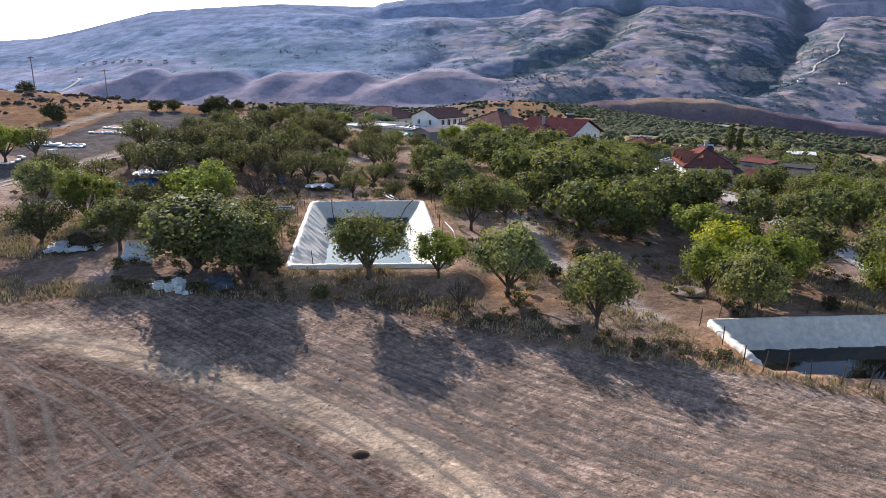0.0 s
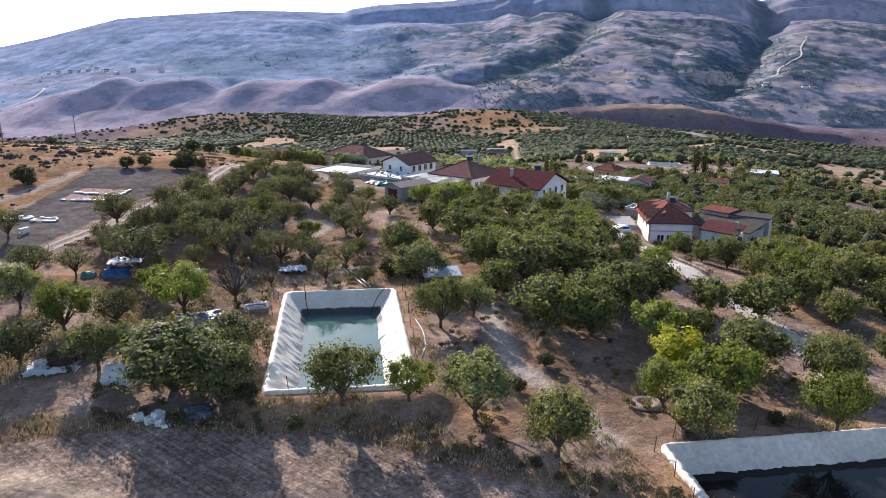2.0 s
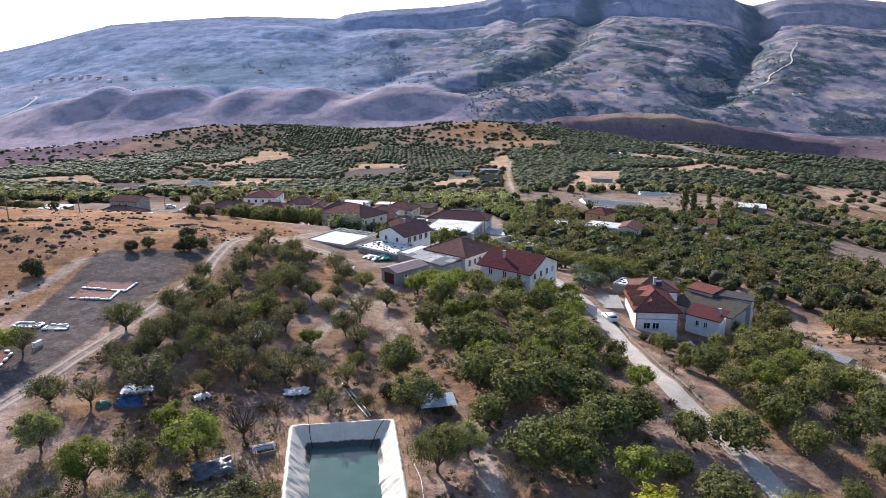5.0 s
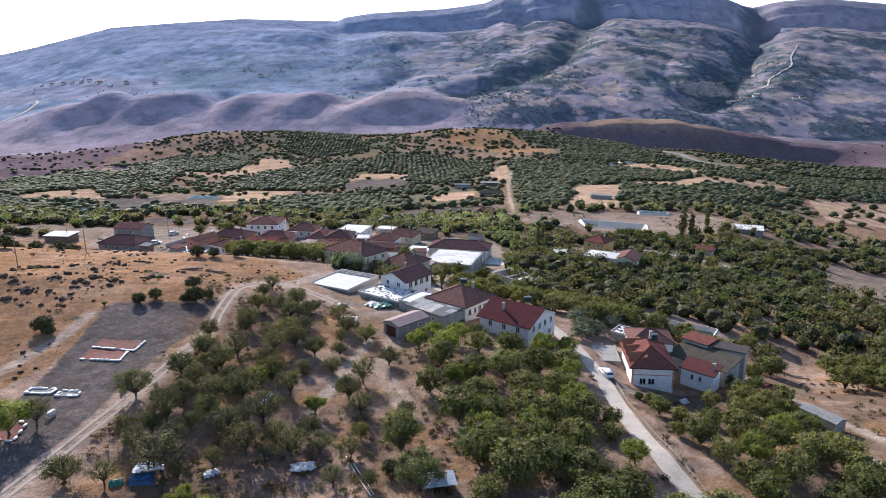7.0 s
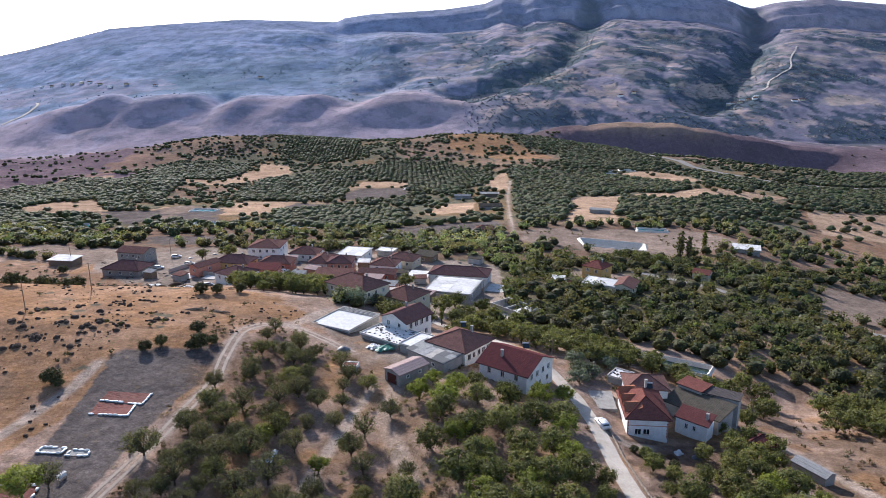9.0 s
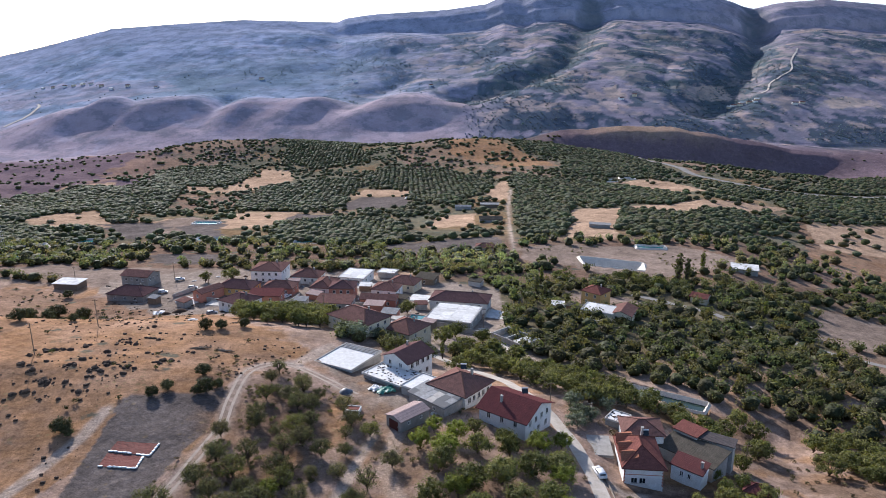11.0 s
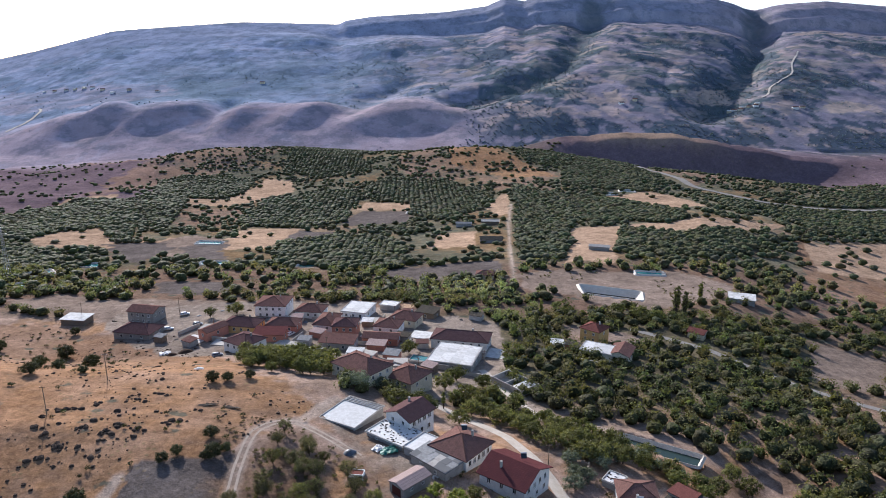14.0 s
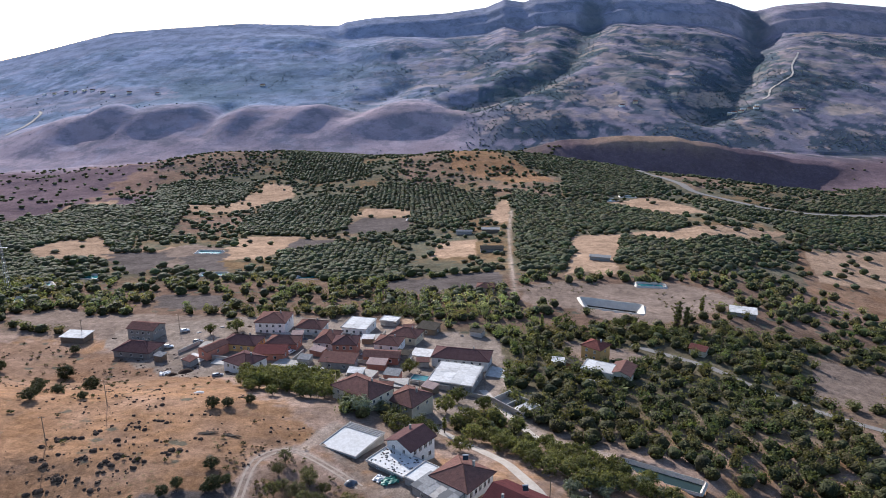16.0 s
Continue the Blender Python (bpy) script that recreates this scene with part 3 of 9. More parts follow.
TRACKS = [
    ([(-14, 155), (-18, 159), (-25, 165), (-33, 171), (-38, 169), (-42, 163), (-42.4, 154), (-42.2, 144), (-41.3, 134.7), (-44.3, 118.3), (-48.7, 103), (-51.5, 93), (-56, 78)], 1.5),
    ([(-78, 104), (-73, 119), (-69, 131), (-68, 141)], 1.2), ([(-31, 171), (-28, 178), (-24, 188)], 1.6),
    ([(-3, 138), (-6, 122), (-2, 109), (0, 100)], 1.5), ([(-8, 138), (-13, 120), (-18, 100)], 0.9),
    ([(8, 80), (10, 60), (16, 48)], 0.8), ([(66, 146), (68.8, 135), (76.3, 131), (81.5, 116), (84.2, 104), (92, 92)], 1.3), ([(64, 112), (69, 108.8), (73.5, 98.6), (80, 90)], 1.0), ([(40.4, 121), (43, 118), (47, 119)], 1.2), ([(26, 238), (34, 212), (46, 196), (60, 187), (63, 176)], 1.4), ([(59, 372), (72, 481), (90, 614), (106, 708)], 0.9)]
FIELD_EDGE = [(-60, 50), (-31, 48), (-22, 50), (-11, 49), (-6.5, 49.5), (1, 46.5), (8.4, 42.5), (15.4, 40.2), (20.9, 37.3), (25.3, 35.3), (60, 26), (60, -60), (-60, -60)]
HEADLAND = [(-60, 52), (-30.6, 44.6), (-21.3, 41.3), (-14.9, 38.7), (-9.9, 36.6), (-5.5, 34), (-1.7, 31.4), (1.4, 28.3), (5, 23), (8, 17)]

big, mid, fine = fbm(GX / 60, GY / 60, 4, 7), fbm(GX / 14, GY / 14, 4, 8), fbm(GX / 3, GY / 3, 3, 9)
SOIL, PALE, GOLD = np.array((0.30, 0.212, 0.166)), np.array((0.41, 0.32, 0.25)), np.array((0.385, 0.212, 0.102))
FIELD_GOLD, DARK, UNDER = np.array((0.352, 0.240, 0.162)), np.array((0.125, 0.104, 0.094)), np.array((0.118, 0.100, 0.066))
PINK, BROWN = np.array((0.362, 0.298, 0.321)), np.array((0.33, 0.25, 0.20))
# slope colour with a blue haze tint mixed in
HAZY_ROCK = np.array((0.205, 0.258, 0.375))


def blend(c, mask, col):
    return c * (1 - mask[..., None]) + col * mask[..., None]


def soft(v, lo, hi):
    return np.clip((v - lo) / (hi - lo), 0, 1)


wx, wy = GX + 5 * mid * soft(GY, 60, 400), GY + 9 * mid * soft(GY, 60, 400)
C = np.zeros(GX.shape + (3,)) + SOIL
C = blend(C, soft(mid + 0.5 * fine, -0.05, 0.5) * 0.75, GOLD * 0.8)
PARCEL = 78.0


def parcels(x, y, size=PARCEL, seed=3):
    """Plots of land: two random numbers for each point, the same all over one plot."""
    a = 0.35
    p, q = (x * math.cos(a) + y * math.sin(a)) / size, (-x * math.sin(a) + y * math.cos(a)) / size * 0.75
    pi, qi = np.floor(p), np.floor(q)
    best, r1, r2 = np.full(np.shape(x), 9.0), np.zeros(np.shape(x)), np.zeros(np.shape(x))
    for di in (-1, 0, 1):
        for dj in (-1, 0, 1):
            ci, cj = pi + di, qi + dj
            d = np.maximum(np.abs(p - ci - 0.2 - 0.6 * hash2(ci, cj, seed)), np.abs(q - cj - 0.2 - 0.6 * hash2(ci, cj, seed + 9)))
            k = d < best
            best, r1, r2 = np.where(k, d, best), np.where(k, hash2(ci, cj, seed + 20), r1), np.where(k, hash2(ci, cj, seed + 30), r2)
    return r1, r2


plot1 = parcels(GX + 4 * mid, GY + 6 * mid)[0]
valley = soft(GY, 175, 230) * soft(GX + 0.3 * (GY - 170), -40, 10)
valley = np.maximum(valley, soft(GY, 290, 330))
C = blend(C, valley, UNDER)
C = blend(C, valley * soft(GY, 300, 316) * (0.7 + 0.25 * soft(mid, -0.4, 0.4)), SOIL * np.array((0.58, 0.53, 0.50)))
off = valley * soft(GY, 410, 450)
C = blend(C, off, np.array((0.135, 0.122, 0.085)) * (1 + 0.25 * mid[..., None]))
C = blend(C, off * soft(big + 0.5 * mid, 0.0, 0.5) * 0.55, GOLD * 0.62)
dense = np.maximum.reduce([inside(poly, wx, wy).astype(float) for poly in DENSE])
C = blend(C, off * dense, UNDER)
C = blend(C, off * (1 - dense) * (plot1 > 0.9) * 0.6, FIELD_GOLD * 0.8)
BARE_WEST = soft(-GU + 0.04 * mid, 0.27, 0.36) * soft(GY, 620, 760)
RIDGE_EAST = soft(GX, 150, 300) * soft(GY + 12 * mid, 1130, 1180)
C = blend(C, valley * np.maximum(BARE_WEST, RIDGE_EAST), PINK * np.array((0.40, 0.35, 0.36)))
C = blend(C, soft(np.abs(GY - 1340 + 10 * mid), 48, 24) * soft(GX, 300, 400) * soft(GX, 640, 520), FIELD_GOLD * np.array((0.85, 0.86, 0.92)))
scrub = valley * (0.5 - 0.25 * np.maximum(BARE_WEST, RIDGE_EAST))
for poly in SPARSE:
    k = inside(poly, wx + 14 * mid, wy + 22 * mid).astype(float)
    C = blend(C, k * (0.45 + 0.4 * soft(mid, -0.4, 0.4)), SOIL * np.array((0.74, 0.68, 0.66)))
    C = blend(C, k * soft(big + 0.5 * mid, -0.1, 0.5) * 0.5, FIELD_GOLD * 0.66)
for poly in DRY_SLOPES:
    k = inside(poly, wx, wy).astype(float)
    C = blend(C, k * (0.6 + 0.38 * soft(mid, -0.5, 0.3)), GOLD * np.array((0.74, 0.76, 0.84)))
    C = blend(C, k * soft(mid + fine * 0.6, 0.0, 0.6) * 0.5, SOIL * np.array((0.72, 0.70, 0.68)))
    C = blend(C, k * soft(GY - 0.25 * (GX + 100), 205, 255) * soft(GY, 600, 500) * 0.6, SOIL * np.array((0.62, 0.60, 0.58)))
    C = blend(C, k * soft(fbm(GX / 26, GY / 18, 4, 33), 0.05, 0.5) * 0.45, GOLD * np.array((0.52, 0.5, 0.52)))
    scrub = np.where(k > 0, 0.35, scrub)
for polys, col in ((DRY_FIELDS, FIELD_GOLD), (BARE_FIELDS, BROWN), (DARK_FIELDS, DARK), ([VILLAGE, FARMYARD], PALE * np.array((0.60, 0.615, 0.64)))):
    for poly in polys:
        k = inside(poly, wx, wy) if poly[0][1] > 200 else inside(poly, GX + fine * 0.8, GY + fine * 0.8)
        shade = (1 + 0.22 * mid + 0.10 * fine + 0.12 * big)[..., None] if poly[0][1] > 300 else 1.0
        C = blend(C, k.astype(float), col * shade * (0.64 if col is BROWN else 1))
        scrub = np.where(k, 0.0, scrub)
s0 = soft(s, -0.08, 0.02)


def hill_share(v, lo, hi):
    """0 to 1 between two quantiles of v on the mountain."""
    return soft(v, np.quantile(v[s > 0.05], lo), np.quantile(v[s > 0.05], hi))


# the mountain: scrub tinted blue-grey by haze painted into it in the west, browner ground in the east, bare plum-brown
# foothills
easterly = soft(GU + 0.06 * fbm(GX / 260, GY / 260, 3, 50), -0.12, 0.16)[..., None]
M = HAZY_ROCK * np.array((1.34, 1.2, 1.1)) * (1 - easterly) + np.array((0.262, 0.226, 0.262)) * easterly
low = soft(s + 0.03 * fbm(GX / 120, GY / 120, 3, 54), 0.28, 0.16) * soft(GU, 0.14, 0.06)
M = blend(M, low * 0.85, np.array((0.385, 0.292, 0.305)))
rim = soft(s, 0.80, 0.86)
grove = hill_share(fbm((GX + 0.3 * GY) / 120, GY / 150, 4, 71) + 0.7 * fbm(GX / 24, GY / 30, 3, 72), 0.40, 0.48) * (1 - low) * (1 - 0.7 * rim)
clearing = hill_share(fbm((GX - 0.2 * GY) / 75, GY / 60, 3, 73) + 0.6 * fbm(GX / 20, GY / 18, 3, 74), 0.80, 0.92) * (1 - 0.6 * rim)
streak = fbm(GX / 160, GZ / 5.0, 3, 75) + 0.5 * fbm(GX / 60, GZ / 2.6, 2, 78)
# bluish groves and clearings carry the same painted haze
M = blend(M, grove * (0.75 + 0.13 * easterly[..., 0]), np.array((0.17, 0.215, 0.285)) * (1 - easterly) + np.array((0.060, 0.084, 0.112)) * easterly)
M = blend(M, clearing * (0.35 + 0.4 * easterly[..., 0]), np.array((0.36, 0.335, 0.40)) * (1 - easterly) + np.array((0.46, 0.345, 0.30)) * easterly)
M *= 1 + 0.17 * np.clip(streak, -1, 1)[..., None] * (1 - 0.6 * low[..., None])
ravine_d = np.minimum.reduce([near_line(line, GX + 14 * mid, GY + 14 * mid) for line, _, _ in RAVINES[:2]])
# paler, bluer tint under the rim stands in for thicker haze
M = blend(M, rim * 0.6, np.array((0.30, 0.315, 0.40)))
M = blend(M, rim * soft(GU, 0.36, 0.44) * 0.7, np.array((0.35, 0.29, 0.32)))
belt = soft(s, 0.25, 0.32) * soft(s, 0.66, 0.52) * soft(GU, -0.44, -0.3) * soft(GU, 0.0, -0.1) * (0.4 + 0.5 * soft(fbm(GX / 90, GY / 120, 4, 81), -0.3, 0.3))
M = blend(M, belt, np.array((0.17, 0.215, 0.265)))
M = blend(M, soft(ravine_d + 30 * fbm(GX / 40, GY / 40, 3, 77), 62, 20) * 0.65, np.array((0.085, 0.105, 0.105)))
M *= 1.07 - 0.10 * soft(GU, 0.3, 0.5)[..., None]
HILL_PLAIN = [(-1400, 2290), (-1275, 2257), (-975, 2171), (-687, 2057), (-623, 1951), (-788, 1905), (-1013, 1937), (-1110, 1949), (-1400, 1960)]
M = blend(M, inside(HILL_PLAIN, GX + 30 * mid, GY + 30 * mid) * (0.3 + 0.5 * soft(fbm(GX / 60, GY / 30, 3, 79), -0.2, 0.5)), np.array((0.37, 0.325, 0.375)))
HILL_FIELDS = [[(492, 1779), (533, 1795), (537, 1719), (491, 1719)], [(745, 1805), (856, 1887), (848, 1797), (738, 1749)], [(1053, 1735), (1136, 1769), (1199, 1747), (1137, 1695), (1038, 1675)]]
for poly in HILL_FIELDS:
    M = blend(M, inside(poly, GX + 8 * mid, GY + 12 * mid).astype(float) * 0.85, np.array((0.47, 0.355, 0.29)))
hill2 = parcels(GX + 30 * mid, GY + 40 * mid, 150.0, 5)[1]
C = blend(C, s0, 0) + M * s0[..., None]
scrub = np.where(s > -0.05, (0.18 + 0.4 * grove) * (0.4 + hill2) * (1 - 0.8 * low), scrub)
field = inside(FIELD_EDGE, GX + 0.8 * mid, GY + 0.8 * mid).astype(float)
C = blend(C, field, SOIL * np.array((0.98, 0.97, 0.93)))
C = blend(C, field * soft(GX + 0.8 * GY - 38 + 4 * mid, 0, 12) * 0.2, PALE * 0.85)
tilled = inside(HEADLAND + [(8, -60), (-60, -60)], GX, GY + 0.6 * fine).astype(float)
C = blend(C, tilled * field * 0.9, SOIL * np.array((0.62, 0.60, 0.60)))
head = soft(near_line(HEADLAND, GX, GY + 0.3 * fine), 1.7, 0.9)
C = blend(C, head * field * 0.95, PALE * np.array((1.02, 0.96, 0.86)))
verge = soft(np.abs(near_line(FIELD_EDGE[:11], GX, GY) - 1.2 + 1.2 * mid), 1.8, 0.4) * (1 - field)
C = blend(C, verge * 0.8, GOLD * 0.7 + SOIL * 0.3)
for poly in (POOL_NORTH, POOL_EAST):
    C = blend(C, soft(near_line(poly + poly[:1], GX, GY) + 1.2 * mid, 3.8, 1.6) * 0.75 * (1 - field), GOLD * 0.55 + SOIL * 0.4)
# orchard floor: brown litter soil, also darkened in colour for tree shade
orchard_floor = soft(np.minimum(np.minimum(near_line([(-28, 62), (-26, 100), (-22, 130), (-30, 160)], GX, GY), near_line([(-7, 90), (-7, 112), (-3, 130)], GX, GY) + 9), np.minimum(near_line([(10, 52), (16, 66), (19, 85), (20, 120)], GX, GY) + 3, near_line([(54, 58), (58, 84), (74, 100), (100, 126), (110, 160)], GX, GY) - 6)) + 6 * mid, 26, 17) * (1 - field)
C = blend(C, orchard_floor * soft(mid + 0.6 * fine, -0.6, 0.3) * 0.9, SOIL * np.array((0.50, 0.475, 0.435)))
C = blend(C, orchard_floor * soft(fbm(GX / 6, GY / 6, 3, 19), 0.1, 0.45) * 0.65, GOLD * 0.72)
LANE_YARD = [(40.5, 124), (40.8, 100), (47, 96), (60, 106), (64, 116), (62, 124), (54, 121.5), (44, 122)]
east_floor = soft(GX + 4 * mid, 44, 54) * soft(GY, 150, 135) * soft(GY, 44, 54) + soft(np.abs(GX - 1 + 2 * mid), 9, 5) * soft(GY, 84, 92) * soft(GY, 138, 130)
C = blend(C, np.clip(east_floor, 0, 1) * soft(mid + 0.7 * fine, -0.6, 0.2) * 0.78, SOIL * np.array((0.56, 0.54, 0.49)))
C = blend(C, np.clip(east_floor, 0, 1) * soft(fbm(GX / 8, GY / 8, 3, 29), 0.12, 0.4) * 0.6, GOLD * 0.7)
C = blend(C, inside(LANE_YARD, GX + 1.5 * fine, GY + 1.5 * fine) * (0.65 + 0.3 * soft(fine, -0.3, 0.3)), SOIL * np.array((0.36, 0.35, 0.34)))
for line, wide in TRACKS:
    C = blend(C, soft(near_line(line, GX + 0.3 * fine, GY + 0.3 * fine), wide + 0.6 + GY * 0.001, wide - 0.2) * (0.5 if wide == 1.5 else 0.85), PALE * np.array((0.86, 0.88, 0.92)))
scrub = np.where((GY < 150) & (scrub == 0), 0.12 * (1 - field), scrub)

GZM = GZ.copy()
POOL_SOUTH = [(64.2, 187.0), (61.0, 180.5), (81.0, 167.5), (85.0, 173.2)]
POOL_VALLEY = [(95.0, 368.0), (94.0, 352.0), (123.0, 338.0), (127.0, 353.0)]


def inward(poly, by):
    """The polygon with every side moved in."""
    out = []
    cx, cy = sum(q[0] for q in poly) / len(poly), sum(q[1] for q in poly) / len(poly)
    for k in range(len(poly)):
        a, b, c = [Vector(poly[(k + i) % len(poly)]) for i in (-1, 0, 1)]
        e, f = (b - a).normalized(), (c - b).normalized()
        ne, nf = Vector((-e.y, e.x)), Vector((-f.y, f.x))
        if ne.dot(Vector((cx, cy)) - a) < 0:
            ne = -ne
        if nf.dot(Vector((cx, cy)) - b) < 0:
            nf = -nf
        q = b + (ne + nf) * by / max(0.35, 1 + ne.dot(nf))
        out.append((q.x, q.y))
    return out


for poly, deep, ins in ((POOL_NORTH, 4.5, 0.2), (POOL_EAST, 5.5, 0.2), (POOL_SOUTH, 3.5, 0.0), (POOL_VALLEY, 5.0, 0.0)):
    GZM[inside(inward(poly, ins), GX, GY)] -= deep

nr, nc = GX.shape
idx = np.arange(nr * nc).reshape(nr, nc)
quads = np.stack([idx[:-1, :-1], idx[:-1, 1:], idx[1:, 1:], idx[1:, :-1]], -1).reshape(-1, 4)


def ground_material():
    m, n, l, p = nodes_of("soil_grass_and_scrub")
    at = n.new("ShaderNodeAttribute")
    at.attribute_name = "tint"
    fa = n.new("ShaderNodeAttribute")
    fa.attribute_name = "ploughed"
    pos = n.new("ShaderNodeNewGeometry").outputs["Position"]
    c = at.outputs["Color"]
    broad = mix(n, l, 1.0, c, ramp(n, l, noise_node(n, l, 0.012, 4, pos).outputs[0], 0.3, 0.7, 0.82, 1.18), "MULTIPLY")
    for sc, lo, hi in ((0.012, 0.80, 1.2), (0.12, 0.78, 1.2), (1.3, 0.80, 1.2), (3.4, 0.74, 1.26), (9.0, 0.76, 1.24)):
        k = noise_node(n, l, sc, 4, pos)
        c = mix(n, l, 1.0, c, ramp(n, l, k.outputs[0], 0.3, 0.7, lo, hi), "MULTIPLY")
    # low scrub: small dark clumps
    v = n.new("ShaderNodeTexVoronoi")
    v.inputs["Scale"].default_value, v.inputs["Randomness"].default_value = 0.11, 1.0
    l.new(pos, v.inputs["Vector"])
    nz = noise_node(n, l, 0.4, 3, pos)
    d = n.new("ShaderNodeMath")
    d.operation = "MULTIPLY_ADD"
    d.inputs[1].default_value, d.inputs[2].default_value = 0.5, -0.25
    l.new(nz.outputs[0], d.inputs[0])
    e = n.new("ShaderNodeMath")
    l.new(v.outputs["Distance"], e.inputs[0])
    l.new(d.outputs[0], e.inputs[1])
    lim = n.new("ShaderNodeMath")
    lim.operation = "SUBTRACT"
    l.new(ramp(n, l, at.outputs["Alpha"], 0, 1, 0.0, 0.62), lim.inputs[0])
    l.new(e.outputs[0], lim.inputs[1])
    c = mix(n, l, ramp(n, l, lim.outputs[0], 0.0, 0.1, 0, 0.8), c, (0.085, 0.095, 0.075))
    # tufts and stones on the dry ground
    v2 = n.new("ShaderNodeTexVoronoi")
    v2.inputs["Scale"].default_value = 0.55
    l.new(pos, v2.inputs["Vector"])
    nz2 = noise_node(n, l, 0.09, 3, pos)
    lim2 = n.new("ShaderNodeMath")
    lim2.operation = "SUBTRACT"
    l.new(ramp(n, l, nz2.outputs[0], 0.42, 0.68, 0.05, 0.42), lim2.inputs[0])
    l.new(v2.outputs["Distance"], lim2.inputs[1])
    tm = n.new("ShaderNodeMath")
    tm.operation = "MULTIPLY"
    l.new(ramp(n, l, lim2.outputs[0], 0.0, 0.12, 0, 0.75), tm.inputs[0])
    l.new(ramp(n, l, at.outputs["Alpha"], 0.02, 0.3, 0.15, 1), tm.inputs[1])
    tuft = mix(n, l, v2.outputs["Color"], (0.10, 0.085, 0.05), (0.30, 0.21, 0.11))
    c = mix(n, l, tm.outputs[0], c, tuft)
    nz3 = noise_node(n, l, 0.38, 4, pos, 0.7)
    c = mix(n, l, 1.0, c, ramp(n, l, nz3.outputs[0], 0.32, 0.68, 0.74, 1.24), "MULTIPLY")
    # bluish groves on the far slopes; fine grain fades with distance to imitate haze
    sp0 = n.new("ShaderNodeSeparateXYZ")
    l.new(pos, sp0.inputs[0])
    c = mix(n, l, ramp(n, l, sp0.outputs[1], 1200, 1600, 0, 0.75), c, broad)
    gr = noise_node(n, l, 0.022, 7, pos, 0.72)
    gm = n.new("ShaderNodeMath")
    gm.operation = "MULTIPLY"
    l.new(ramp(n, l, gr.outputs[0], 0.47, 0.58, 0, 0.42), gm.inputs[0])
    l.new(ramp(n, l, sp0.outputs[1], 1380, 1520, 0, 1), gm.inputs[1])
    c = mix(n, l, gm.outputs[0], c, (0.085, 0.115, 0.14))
    # small terraced plots on the far slopes
    mp0 = n.new("ShaderNodeMapping")
    mp0.inputs["Rotation"].default_value, mp0.inputs["Scale"].default_value = (0, 0, 0.5), (0.013, 0.024, 0.0)
    wv = n.new("ShaderNodeVectorMath")
    wv.operation = "MULTIPLY_ADD"
    wz = noise_node(n, l, 0.02, 3, pos)
    wv.inputs[1].default_value = (45, 45, 0)
    l.new(wz.outputs[1], wv.inputs[0])
    l.new(pos, wv.inputs[2])
    l.new(wv.outputs[0], mp0.inputs["Vector"])
    pv = n.new("ShaderNodeTexVoronoi")
    pv.inputs["Scale"].default_value = 1.0
    l.new(mp0.outputs[0], pv.inputs["Vector"])
    sc0 = n.new("ShaderNodeSeparateColor")
    l.new(pv.outputs["Color"], sc0.inputs[0])
    far_at = n.new("ShaderNodeAttribute")
    far_at.attribute_name = "plots"

    def by_plots(fac):
        mm = n.new("ShaderNodeMath")
        mm.operation = "MULTIPLY"
        l.new(fac, mm.inputs[0])
        l.new(far_at.outputs["Fac"], mm.inputs[1])
        return mm.outputs[0]
    c = mix(n, l, by_plots(ramp(n, l, sc0.outputs[0], 0.70, 0.72, 0, 0.5)), c, (0.07, 0.10, 0.09))
    c = mix(n, l, by_plots(ramp(n, l, sc0.outputs[1], 0.84, 0.86, 0, 0.5)), c, (0.46, 0.36, 0.31))
    edge = n.new("ShaderNodeTexVoronoi")
    edge.feature = "DISTANCE_TO_EDGE"
    edge.inputs["Scale"].default_value = 1.0
    l.new(mp0.outputs[0], edge.inputs["Vector"])
    c = mix(n, l, by_plots(ramp(n, l, edge.outputs["Distance"], 0.03, 0.09, 0.45, 0)), c, (0.12, 0.15, 0.15))
    # wheel marks and furrows along the headland
    def streaks(turn, along, across, detail):
        mp = n.new("ShaderNodeMapping")
        mp.vector_type = "TEXTURE"
        mp.inputs["Rotation"].default_value = (0, 0, radians(turn))
        mp.inputs["Scale"].default_value = (along, across, 1)
        l.new(pos, mp.inputs["Vector"])
        return noise_node(n, l, 1.0, detail, mp.outputs[0], 0.7)

    f, f2 = streaks(-37, 20, 0.24, 3), streaks(38, 22, 0.3, 3)
    both = mix(n, l, 0.22, f.outputs[0], f2.outputs[0])
    lines = ramp(n, l, both, 0.38, 0.62, 0.64, 1.2)
    clod, grit = noise_node(n, l, 2.4, 6, pos, 0.75), noise_node(n, l, 0.35, 4, pos, 0.65)
    lines = mix(n, l, 1.0, lines, ramp(n, l, clod.outputs[0], 0.38, 0.64, 0.58, 1.34), "MULTIPLY")
    lines = mix(n, l, 1.0, lines, ramp(n, l, grit.outputs[0], 0.35, 0.65, 0.82, 1.14), "MULTIPLY")
    c = mix(n, l, fa.outputs["Fac"], c, mix(n, l, 1.0, c, lines, "MULTIPLY"))
    l.new(c, p.inputs["Base Color"])
    p.inputs["Roughness"].default_value = 1.0
    p.inputs["Specular IOR Level"].default_value = 0.0
    g1, g2 = noise_node(n, l, 5.0, 4, pos), noise_node(n, l, 0.09, 5, pos, 0.65)
    g3 = noise_node(n, l, 0.022, 8, pos, 0.6)
    b0 = n.new("ShaderNodeBump")
    b0.inputs["Distance"].default_value = 9.0
    sp = n.new("ShaderNodeSeparateXYZ")
    l.new(pos, sp.inputs[0])
    l.new(ramp(n, l, sp.outputs[1], 350, 1500, 0.0, 0.22), b0.inputs["Strength"])
    l.new(g3.outputs[0], b0.inputs["Height"])
